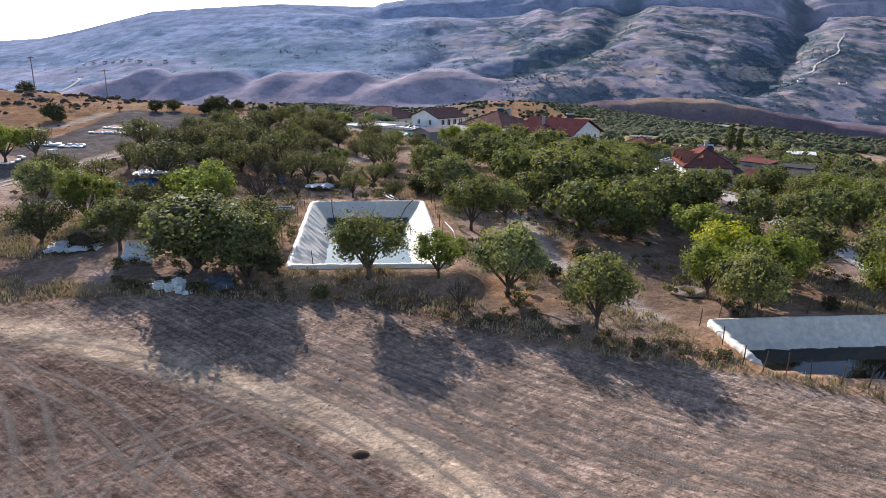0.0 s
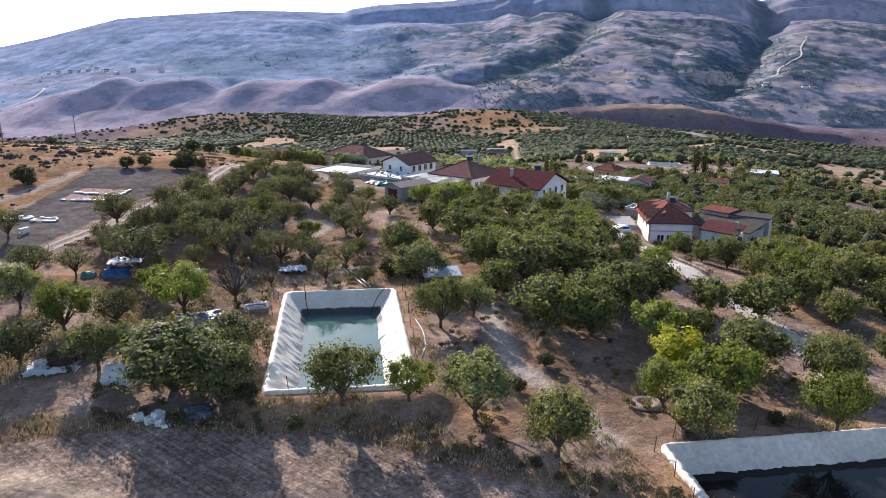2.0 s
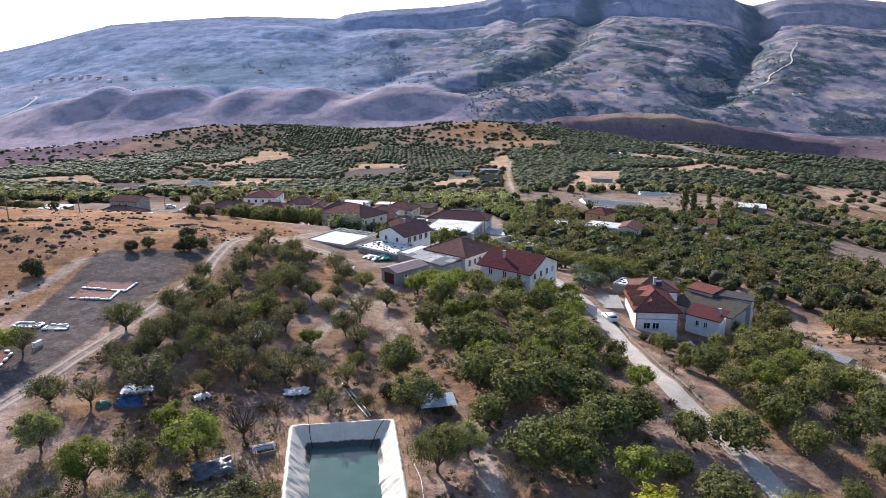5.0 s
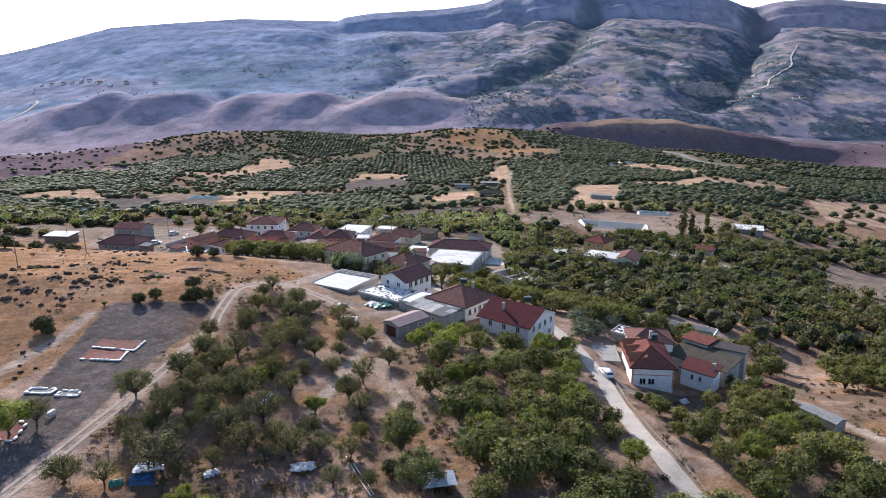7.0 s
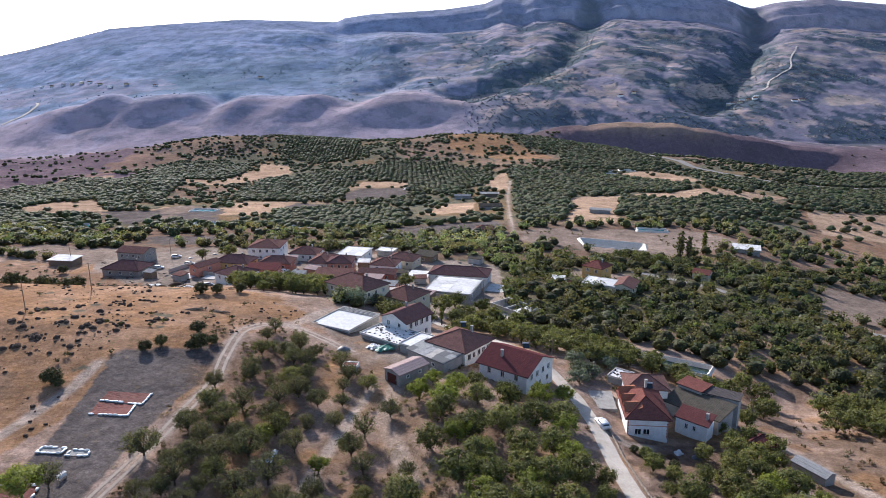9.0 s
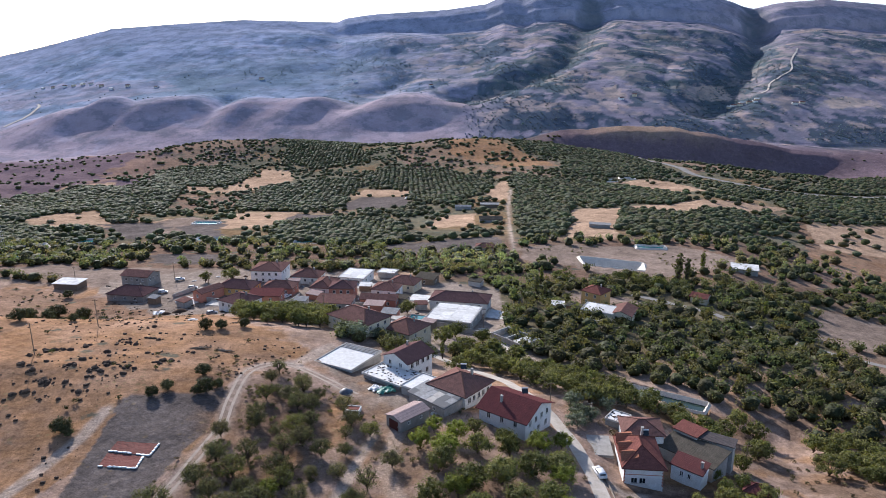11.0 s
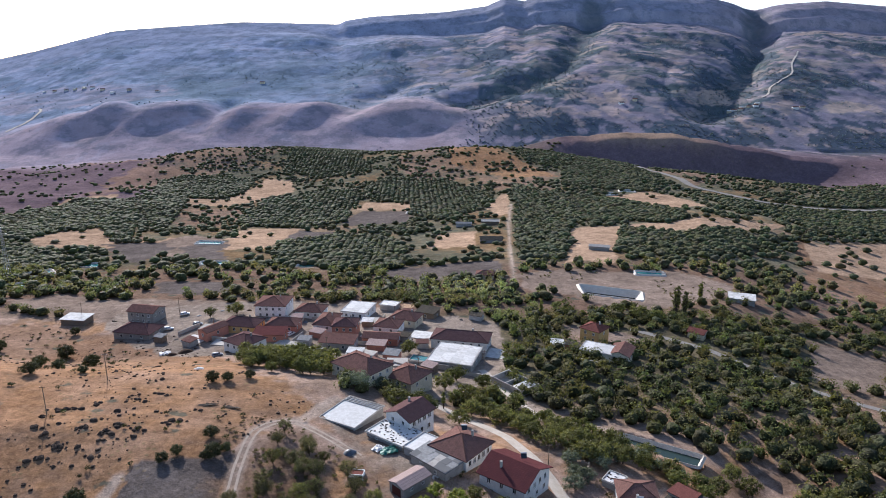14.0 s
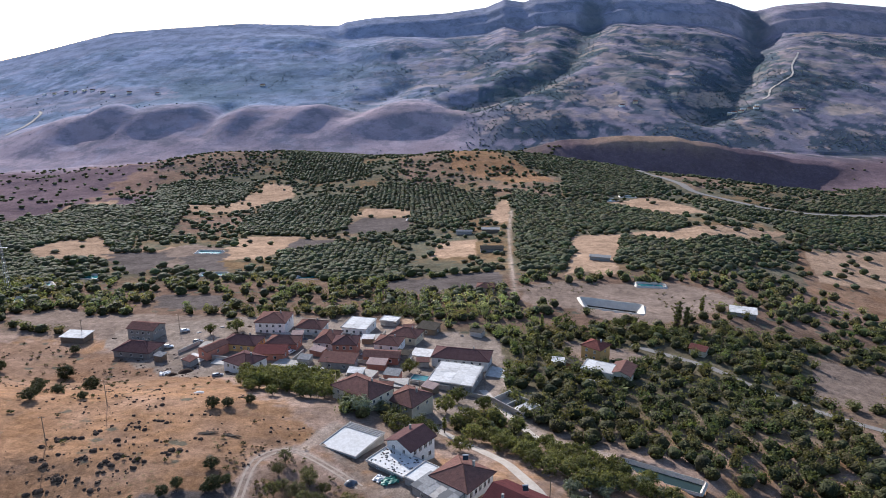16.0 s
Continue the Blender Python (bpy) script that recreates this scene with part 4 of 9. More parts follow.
    b1, b2, b3 = n.new("ShaderNodeBump"), n.new("ShaderNodeBump"), n.new("ShaderNodeBump")
    b1.inputs["Strength"].default_value, b1.inputs["Distance"].default_value = 0.7, 0.12
    b2.inputs["Distance"].default_value = 1.6
    l.new(ramp(n, l, sp.outputs[1], 900, 1600, 0.6, 0.2), b2.inputs["Strength"])
    b3.inputs["Distance"].default_value = 0.16
    l.new(fa.outputs["Fac"], b3.inputs["Strength"])
    l.new(g1.outputs[0], b1.inputs["Height"])
    l.new(g2.outputs[0], b2.inputs["Height"])
    l.new(mix(n, l, 0.5, both, clod.outputs[0]), b3.inputs["Height"])
    l.new(b0.outputs[0], b2.inputs["Normal"])
    l.new(b2.outputs[0], b1.inputs["Normal"])
    l.new(b1.outputs[0], b3.inputs["Normal"])
    l.new(b3.outputs[0], p.inputs["Normal"])
    return m


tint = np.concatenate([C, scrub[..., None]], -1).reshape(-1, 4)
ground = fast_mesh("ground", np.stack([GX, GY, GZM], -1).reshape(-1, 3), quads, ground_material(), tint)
pl = ground.data.attributes.new("ploughed", "FLOAT", "POINT")
pl.data.foreach_set("value", (field * (1 - 0.6 * head) + 0.35 * inside(DARK_FIELDS[-1], GX, GY)).astype(np.float32).ravel())
at = ground.data.attributes.new("plots", "FLOAT", "POINT")
at.data.foreach_set("value", (s0 * soft(s, 0.12, 0.25) * soft(s, 0.85, 0.6) * soft(GU + 0.12 * soft(s, 0.35, 0.2), -0.12, 0.08) * soft(fbm(GX / 160, GY / 200, 3, 95), -0.35, 0.1)).astype(np.float32).ravel())
ground.data.polygons.foreach_set("use_smooth", np.ones(len(ground.data.polygons), dtype=bool))
tagged(ground, "dry tilled field, golden grass hill, orchard valley and mountain range", "ground", kind="structure")

# ---- ponds ----


def pond(name, poly, rim, deep, inset, level, liner, wet, label, skirt=0.4, per_side=60, crease=1.0, sunk=None):
    """A pond dug into the ground: a creased liner over its banks, and the water."""
    base = thing(name, pose(0, 0, 0), label, "pond")
    inner_poly = inward(poly, inset)
    c = Vector((sum(q[0] for q in poly) / 4, sum(q[1] for q in poly) / 4))
    pts, inner = [], []
    for k in range(4):
        for q in range(per_side):
            f = q / per_side
            pts.append(Vector(poly[k]).lerp(Vector(poly[(k + 1) % 4]), f))
            inner.append(Vector(inner_poly[k]).lerp(Vector(inner_poly[(k + 1) % 4]), f))
    n = len(pts)
    for _ in range(int(per_side / 5)):
        pts = [(pts[i - 1] + 2 * pts[i] + pts[(i + 1) % n]) / 4 for i in range(n)]
    prof = [(-skirt / inset, -0.40 - 0.4 * (skirt - 0.4)), (-0.11, -0.06), (-0.08, 0.14), (-0.04, 0.24), (0.0, 0.25), (0.04, 0.12)] + [(0.04 + 0.96 * k / 12, 0.12 - (deep + 0.12) * k / 12) for k in range(1, 13)]
    verts, faces = [], []
    for i in range(n):
        for j, (f, z) in enumerate(prof):
            p = pts[i].lerp(inner[i], f)
            out = (inner[i] - pts[i]).normalized() if (inner[i] - pts[i]).length else Vector((0, 0))
            w = noise.noise(Vector((p.x * 1.1, p.y * 1.1, z * 0.25))) * 0.14 + noise.noise(Vector((p.x * 2.7, p.y * 2.7, z * 0.5))) * 0.10
            w += 0.07 * noise.noise(Vector((i * 0.55, 0.3 * j, 7.7))) * min(1, max(0, j - 3))
            w *= crease
            p = p + out * w
            z -= 0.5 * float(np.clip((1.6 - near_line(sunk, np.array([p.x]), np.array([p.y]))[0]) / 0.8, 0, 1)) if sunk else 0
            verts.append((p.x, p.y, rim + z + 0.25 * w + 0.05 * noise.noise(Vector((p.x * 0.5, p.y * 0.5, 3)))))
    m = len(prof)
    for i in range(n):
        for j in range(m - 1):
            a, b = i * m + j, ((i + 1) % n) * m + j
            faces.append((a, a + 1, b + 1, b))
    ob = part("liner", (verts, [], faces), liner, base, smooth=True)
    w = [p.lerp(q, min(1, (rim - level) / deep)) for p, q in zip(pts, inner)]
    w = [p + (p - c).normalized() * 0.3 for p in w]
    part("water", ([(p.x, p.y, level) for p in w], [], [tuple(range(n))]), wet, base, "still water with a faint sheen")
    return base


def stained_liner():
    m, n, l, p = nodes_of("stained_liner")
    pos = n.new("ShaderNodeNewGeometry").outputs["Position"]
    sep = n.new("ShaderNodeSeparateXYZ")
    l.new(pos, sep.inputs[0])
    a, b = noise_node(n, l, 0.5, 4, pos), noise_node(n, l, 5, 3, pos)
    c = mix(n, l, ramp(n, l, a.outputs[0], 0.35, 0.7, 0, 1), (0.66, 0.585, 0.48), (0.54, 0.47, 0.375))
    c = mix(n, l, 1.0, c, ramp(n, l, b.outputs[0], 0.3, 0.7, 0.86, 1.06), "MULTIPLY")
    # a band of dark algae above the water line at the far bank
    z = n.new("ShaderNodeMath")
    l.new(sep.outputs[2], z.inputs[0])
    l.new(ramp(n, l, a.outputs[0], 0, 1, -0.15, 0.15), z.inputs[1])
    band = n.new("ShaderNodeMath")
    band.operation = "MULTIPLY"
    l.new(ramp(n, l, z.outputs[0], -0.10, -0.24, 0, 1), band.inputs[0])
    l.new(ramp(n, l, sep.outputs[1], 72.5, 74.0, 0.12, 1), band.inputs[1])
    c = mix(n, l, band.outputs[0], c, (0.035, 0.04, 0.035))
    l.new(c, p.inputs["Base Color"])
    p.inputs["Roughness"].default_value = 0.6
    k = n.new("ShaderNodeBump")
    k.inputs["Strength"].default_value, k.inputs["Distance"].default_value = 0.5, 0.05
    l.new(b.outputs[0], k.inputs["Height"])
    l.new(k.outputs[0], p.inputs["Normal"])
    return m


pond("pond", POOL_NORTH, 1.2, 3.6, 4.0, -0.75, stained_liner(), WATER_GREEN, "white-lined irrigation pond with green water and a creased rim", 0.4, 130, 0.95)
pond("pond", POOL_EAST, -0.75, 4.0, 3.6, -2.3, LINER, WATER_DARK, "white-lined irrigation pond with low dark water", 0.4, 110, 1.5, POOL_EAST[1:3])

def level_of(poly):
    return sum(ground_z(*q) for q in poly) / len(poly)


pond("pond", POOL_SOUTH, level_of(POOL_SOUTH) + 0.2, 2.2, 1.5, level_of(POOL_SOUTH) - 0.75, LINER, water("murky_water", (0.030, 0.050, 0.040)), "long narrow white-lined pond among orchard trees", 0.6, 30)
pond("pond", POOL_VALLEY, level_of(POOL_VALLEY) + 0.5, 4.0, 4.5, level_of(POOL_VALLEY) - 2.6, LINER, WATER_DARK, "long white-lined pond on the bare terrace", 1.4, 30)

# ---- trees ----


def leaf_quads(centres, out, size, r, loose=0.55):
    """Small diamond leaves round the given places, facing outwards for the most part."""
    n = len(centres)
    d = out + r.normal(0, loose, (n, 3))
    d /= np.linalg.norm(d, axis=1)[:, None] + 1e-9
    a = np.cross(d, r.normal(0, 1, (n, 3)))
    a /= np.linalg.norm(a, axis=1)[:, None] + 1e-9
    b = np.cross(d, a)
    sz = size * r.uniform(0.6, 1.3, n)[:, None]
    v = np.stack([centres - a * sz, centres - b * sz * 0.55 + d * sz * 0.1, centres + a * sz, centres + b * sz * 0.55 - d * sz * 0.1], 1)
    return v.reshape(-1, 3)


def crown_points(r, n, lobes, wide, z0, z1, low=-0.62):
    """Leaf places in uneven lobes round a hollow crown; gives places and outward ways."""
    zc, hh = (z0 + z1) / 2, (z1 - z0) / 2
    k = np.arange(lobes) + 0.5
    dz = 1 - (1 - low) * k / lobes
    ang = k * 2.4 + r.uniform(0, 6)
    flat = np.sqrt(np.clip(1 - dz * dz, 0, 1))
    d = np.stack([flat * np.cos(ang), flat * np.sin(ang), dz], 1)
    cen = d * np.array((wide, wide, hh)) * r.uniform(0.46, 0.72, lobes)[:, None] + np.array((0, 0, zc))
    cen[:, :2] += r.normal(0, 0.10 * wide, (lobes, 2))
    lr = wide * r.uniform(0.27, 0.42, lobes)
    k = r.integers(0, lobes, n)
    w = r.normal(0, 1, (n, 3))
    w /= np.linalg.norm(w, axis=1)[:, None]
    tw = r.normal(0, 1, (lobes, 14, 3))
    tw /= np.linalg.norm(tw, axis=2)[..., None]
    w = w * 0.55 + tw[k, r.integers(0, 14, n)] * 0.6
    rr = lr[k] * (0.5 + 0.6 * r.random(n) ** 0.6)
    p = cen[k] + w * rr[:, None] * np.array((1, 1, 0.85))
    p[:, 2] = np.maximum(p[:, 2], z0 * 0.7 + 0.4 * r.random(n))
    return p, w + (cen[k] - np.array((0, 0, zc))) * 0.25 + np.array((0, 0, 0.25)), cen


def make_tree(seed, leaves, size, material, wide=3.1, high=5.2, z0=1.0, lobes=16, low=-0.62, name="tree", label="", thin=False):
    r = np.random.default_rng(seed)
    base = thing(name, pose(0, 0, 0), label, "tree", "orchard trees")
    p, out, cen = crown_points(r, leaves, lobes, wide, z0, high, low)
    if leaves:
        v = leaf_quads(p, out, size, r)
        shade = np.repeat(r.uniform(0.8, 1.2, leaves), 4)
        # a rough cube fills each lobe, tinted darker for the shade among inner leaves
        m = len(cen)
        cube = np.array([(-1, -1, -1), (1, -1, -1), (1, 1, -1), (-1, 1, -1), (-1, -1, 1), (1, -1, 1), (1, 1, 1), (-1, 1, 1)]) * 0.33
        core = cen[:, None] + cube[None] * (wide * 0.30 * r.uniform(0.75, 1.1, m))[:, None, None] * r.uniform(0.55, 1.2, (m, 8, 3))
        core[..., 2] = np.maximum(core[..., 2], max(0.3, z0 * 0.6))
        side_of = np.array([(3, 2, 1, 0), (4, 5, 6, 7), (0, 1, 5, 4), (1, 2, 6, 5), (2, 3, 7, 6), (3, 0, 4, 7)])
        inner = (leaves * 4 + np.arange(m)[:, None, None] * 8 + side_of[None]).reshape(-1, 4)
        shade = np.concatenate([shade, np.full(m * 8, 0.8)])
        if not thin:
            v, q = np.concatenate([v, core.reshape(-1, 3)]), np.concatenate([np.arange(leaves * 4).reshape(-1, 4), inner])
        else:
            shade, q = shade[:leaves * 4], np.arange(leaves * 4).reshape(-1, 4)
        fast_mesh("crown", v, q, material, np.stack([shade, shade, shade, shade], 1), base)
    bm = bmesh.new()
    fork = z0 * 0.8
    tube(bm, [(0, 0, -0.3), (0.03, 0.02, fork * 0.5), (0, 0.05, fork)], [0.19, 0.15, 0.14], 7)
    for c in cen[:: 1 if thin or not leaves else 2]:
        c = Vector(c)
        midp = Vector((c.x * 0.45, c.y * 0.45, fork + (c.z - fork) * 0.55)) + Vector(r.normal(0, 0.12, 3))
        tube(bm, [(0, 0.05, fork - 0.1), midp, c], [0.11, 0.07, 0.025], 5)
        for _ in range(5 if not leaves else 4 if thin else 1):
            e = c + Vector(r.normal(0, 0.55, 3)) + Vector((0, 0, 0.35))
            tube(bm, [midp.lerp(c, 0.5), c.lerp(e, 0.5) + Vector(r.normal(0, 0.1, 3)), e], [0.045, 0.03, 0.008], 4)
    part("trunk", bm, BARK, base)
    return base


def stand(kinds, rows_of, ref, dz=0.0):
    """Copies of the given trees at (x, y, width)."""
    for i, (x, y, w) in enumerate(rows_of):
        k = kinds[i % len(kinds)]
        sc = w / ref
        m = pose(x, y, ground_z(x, y) + dz, 0, 0, (i * 137.5) % 360)
        t = copy_thing(k, m)
        t.scale = (sc, sc, sc * (0.92 + 0.16 * ((i * 37) % 10) / 10) * min(1.0, (6.2 / w) ** 0.55))


near_kinds = [make_tree(10 + i, 5600, 0.125, (LEAF, LEAF_PALE, LEAF, LEAF_LIME)[i], label="leafy apricot tree with a short forked trunk") for i in range(4)]
mid_kinds = [make_tree(30 + i, 1500, 0.205, LEAF_DARK if i % 2 else LEAF, high=5.0, z0=0.5, low=-0.8, label="round dark green orchard tree on dry soil") for i in range(5)]
dense_kinds = [make_tree(40 + i, 3000, 0.158, LEAF_DARK if i % 2 else LEAF, high=5.0, z0=0.4, lobes=24, low=-0.85, label="dense round green orchard tree") for i in range(4)]
thin_kinds = [make_tree(50 + i, 1300, 0.15, LEAF_DRY if i % 2 else LEAF_DUSK, z0=1.2, label="thin half-bare orchard tree with dusty leaves", thin=True) for i in range(3)]
dusk_kinds = [make_tree(90 + i, 2500, 0.145, (LEAF_DUSK, LEAF_DRY, LEAF_DUSK, LEAF)[i], wide=3.2, high=4.7, z0=0.7, lobes=20, low=-0.75, label="dusky half-leafed orchard tree with visible limbs", thin=True) for i in range(4)]
lime_kinds = [make_tree(60 + i, 3200, 0.17, LEAF_LIME, label="light green orchard tree") for i in range(2)]
yellow_kind = make_tree(70, 3400, 0.17, LEAF_YELLOW, label="orchard tree with yellowing leaves")
dark_kind = make_tree(72, 6000, 0.145, LEAF_PALE, wide=3.3, high=6.5, z0=0.0, lobes=30, low=-1.0, label="large dense dark green tree")
bare_kind = make_tree(74, 0, 0.1, LEAF, label="bare leafless tree with spread branches")
olive_kind = make_tree(75, 1900, 0.22, LEAF_OLIVE, wide=3.2, high=4.2, z0=0.2, label="silvery grey willow-leaved bush")

NEAR_TREES = [(-5.7, 51.6, 6.2), (5.3, 51.1, 6.3), (11.1, 45.9, 6.0), (-0.2, 52.0, 4.4), (3.1, 69.0, 6.0), (6.8, 71.5, 5.0), (22.8, 47.8, 6.0), (34.3, 48.5, 5.4), (39.1, 57.1, 6.6), (1.0, 82.3, 7.0), (-1.6, 93.4, 7.0), (21.7, 53.0, 4.9)]
LEFT_TREES = [(-47.9, 85.0, 6.1), (-35.4, 67.1, 7.0), (-36.1, 60.1, 6.4), (-28.4, 58.7, 6.6), (-31.1, 69.5, 5.1), (-25.1, 72.4, 7.5), (-16.8, 61.2, 7.0), (-43.6, 74.1, 6.1), (-46.6, 107.8, 7.5), (-61.5, 96.8, 8.0)]
THIN_TREES = [(-35.7, 87.7, 9.5), (-44, 96.3, 4.5), (-58.6, 99.2, 5.9), (-42.3, 84.5, 4.9), (-28.6, 88.4, 4.1), (-38.8, 99.6, 6.5), (-17.9, 91.3, 6.0), (-24.7, 91.7, 6.5), (-41, 92, 5)]
TRACK_TREES = [(-40.9, 104.5, 5), (-37.6, 111.4, 5.4), (-40.2, 97.2, 5.2), (-32.8, 102, 5.6), (-35.6, 93.5, 5), (-31.4, 112.5, 5.4)]
SLOPE_TREES = TRACK_TREES + [(-40.6, 131.5, 5.2), (-39.3, 122.7, 6.0), (-34.5, 148.8, 5.0), (-34, 163.1, 5.0), (-28.8, 148.7, 6.0), (-26.4, 153.8, 5.8), (-41.2, 115, 6.2), (-35, 118, 7.0), (-33, 122.7, 6.4), (-37.9, 105.3, 6.0), (-33.6, 106.6, 6.8), (-28.7, 108, 7.5), (-25.2, 115.3, 6.2), (-23.9, 100.7, 8.0), (-28.5, 97.2, 7.2), (-23.4, 130.2, 6.6), (-19, 126.8, 5.6), (-26, 135.6, 6.0), (-26.7, 126.4, 5.6), (-34.3, 136.2, 5.4), (-14.9, 120.1, 4.5), (-10.9, 109.7, 6), (-8, 96.1, 3.8), (-13.8, 92.1, 5), (-0.9, 102.6, 3.9), (-1.7, 91.9, 4.2), (-4.2, 123.1, 5.2), (-9.4, 135.8, 5.2), (-11, 83.8, 4), (-5.9, 83.7, 3)]
CLUSTER_TREES = [(3.3, 110.9, 7.0), (7.8, 100.2, 9), (5.7, 122, 7), (11.3, 114.9, 8.4), (17.6, 116.9, 8.6), (24.4, 120.6, 8), (29.9, 121.5, 8.6), (9.6, 88, 8), (14.4, 83.6, 9.6), (20.1, 86, 9.4), (24, 83, 8.6), (14.9, 70.5, 9), (20.2, 73.6, 8), (24.8, 76.9, 8.8), (29.4, 78.9, 8), (13.4, 99.4, 7.6), (18.9, 101.1, 7.8), (23.8, 99.3, 7.8), (28.7, 100.8, 7.2), (31.3, 94.9, 4.3), (10, 78.5, 6.2), (19.2, 68.4, 6.8), (13, 92, 7), (19, 93, 7.4), (25, 91, 7.2), (12, 106, 7), (20, 109, 7.4), (26, 110, 7.4)]
RIGHT_TREES = [(30.7, 68.2, 5.4), (33.8, 61.9, 8.6), (40.8, 74.4, 9.2), (35.1, 75.1, 6.4), (46.3, 95.5, 7), (54.7, 99.4, 7.4), (59.4, 97, 7), (55.3, 85.2, 8), (49.4, 80.4, 7.2), (50.3, 74.3, 6.2), (59.2, 78.9, 7.6), (40.1, 57.8, 6.2), (49.4, 63.5, 4.6), (48.9, 83.7, 6.6), (43.5, 106.4, 4.6), (33, 100.2, 4.5), (70.5, 113.2, 5), (75.9, 135.6, 5.4), (44.5, 113.5, 3.2), (46, 103, 4.2), (52.5, 104.5, 5), (59.5, 109.5, 5), (64.5, 107, 5.6), (47.5, 90, 5.6), (54, 93, 6), (43.5, 98, 3.4), (66, 128.5, 4), (63, 92, 8), (66, 84, 7), (57, 70, 6), (68, 103, 8), (60, 108, 7)]
stand(near_kinds, NEAR_TREES, 5.5)
stand([dusk_kinds[0], near_kinds[3], dusk_kinds[2], near_kinds[1]], LEFT_TREES, 6.2)
stand(thin_kinds, THIN_TREES, 6.2)
stand(dusk_kinds + thin_kinds[:1], SLOPE_TREES, 6.2)
stand(dense_kinds, CLUSTER_TREES, 6.2)
stand(dense_kinds[::-1], RIGHT_TREES, 6.4)
stand(lime_kinds, [(19.5, 97, 6), (28, 105, 6.2), (11, 95, 5.6), (33, 88, 5), (-30, 78, 4.6), (-27, 112, 4.8), (-16, 104, 4.4), (62, 100, 5.6), (52, 90, 6), (69, 96, 5.4), (25.9, 67.2, 6.4), (26.6, 53.6, 6.6), (29.5, 56, 6.2), (30, 118, 6), (8.5, 112, 6)], 6.2)
stand(lime_kinds + mid_kinds[:2], [(4.8, 137.5, 4.2), (9.6, 133, 5), (14, 136, 4.4), (20, 132.5, 5), (1.7, 130, 5), (7, 125.5, 6), (13.7, 127, 6), (20.5, 127, 5.6), (27.2, 129.9, 5.6), (33, 133, 4.6), (64.5, 117.5, 5.4), (70.5, 124.5, 4.6)], 5.5)
stand(mid_kinds, [(57.5, 116.5, 5), (65.8, 122.6, 4.2), (73.5, 120, 5.6), (61, 113.5, 5)], 6.2)
stand([yellow_kind], [(25.2, 59.2, 6.8)], 6.2)
stand([dark_kind], [(-20.6, 55.4, 10.6), (-15.8, 53.4, 6.4)], 6.4)
stand([bare_kind], [(-20.5, 76.5, 6.0), (1.4, 48.9, 2.6), (-17.5, 82, 3.4)], 6.2)
stand([olive_kind], [(56, 174, 7), (59.5, 170.5, 7.5), (63.5, 166.5, 8), (68, 163, 7), (72.5, 160.5, 6), (50, 166, 6), (41.3, 157.8, 7), (41.2, 150.4, 6.5), (46.5, 161.5, 7), (53.9, 163, 7), (39.5, 145.5, 7.5), (-18, 199.7, 12), (-10, 202, 8), (44, 150, 6), (50, 157, 6)], 7.6)
poplar_kind = make_tree(80, 2400, 0.22, LEAF, wide=1.5, high=15, z0=-1.5, lobes=44, label="tall narrow green poplar tree")
stand([poplar_kind], [(129.8, 311.5, 4.4), (54.7, 281.2, 2.6), (133, 309, 3.6), (58, 279, 2.2)], 3.0)
lime_poplar = make_tree(81, 1900, 0.22, LEAF_LIME, wide=1.3, high=14, z0=-1.5, lobes=40, label="slim pale green poplar tree")
stand([lime_poplar], [(151.2, 333.5, 3.2), (148.2, 262.8, 2.4), (62, 308, 2.4), (9.5, 195.2, 1.7)], 2.9)
VILLAGE_TREES = [(-80.9, 301.3, 9), (-92.1, 298.1, 6), (-1.6, 254, 7), (-37.9, 221.9, 8), (-31.1, 220.2, 8), (-33, 230, 8), (15.6, 225.6, 8), (10.9, 214.3, 8), (24.6, 219.2, 7), (-56.6, 232.4, 9), (-51.9, 240.2, 8), (-44.7, 236.3, 9), (-54.6, 215.1, 5), (-43.1, 217, 7), (-48, 226, 9), (-38, 212, 6), (101.9, 316.2, 9), (109.3, 306.5, 10), (116, 303, 9), (18, 208, 8), (27, 209, 7), (34, 203, 7), (22, 200, 7), (14, 203, 6), (-62, 240, 7), (-50, 233, 8), (-42, 228, 8), (-36, 238, 7), (-56, 222, 6), (-30, 212, 7)]
stand(mid_kinds, VILLAGE_TREES, 5.6)
GROVE = [(-63, 243), (-42, 246), (-30, 232), (-26, 214), (-40, 206), (-54, 214), (-64, 230)]
vx, vy = [a.ravel() for a in np.meshgrid(np.arange(-64, -24, 6.4), np.arange(206, 248, 6.4))]
vx, vy = vx + np.random.default_rng(6).uniform(-2.4, 2.4, len(vx)), vy + np.random.default_rng(7).uniform(-2.4, 2.4, len(vx))
vk = inside(GROVE, vx, vy)
stand(mid_kinds[1::2] + mid_kinds[:1], [(float(a), float(b), 5.2 + 3.6 * ((i * 37) % 10) / 10) for i, (a, b) in enumerate(zip(vx[vk], vy[vk]))], 5.8)
bush_kind = make_tree(78, 2200, 0.16, SHRUB, wide=2.2, high=3.3, z0=0.1, lobes=16, low=-0.95, label="round dark bush on the grassy hill")
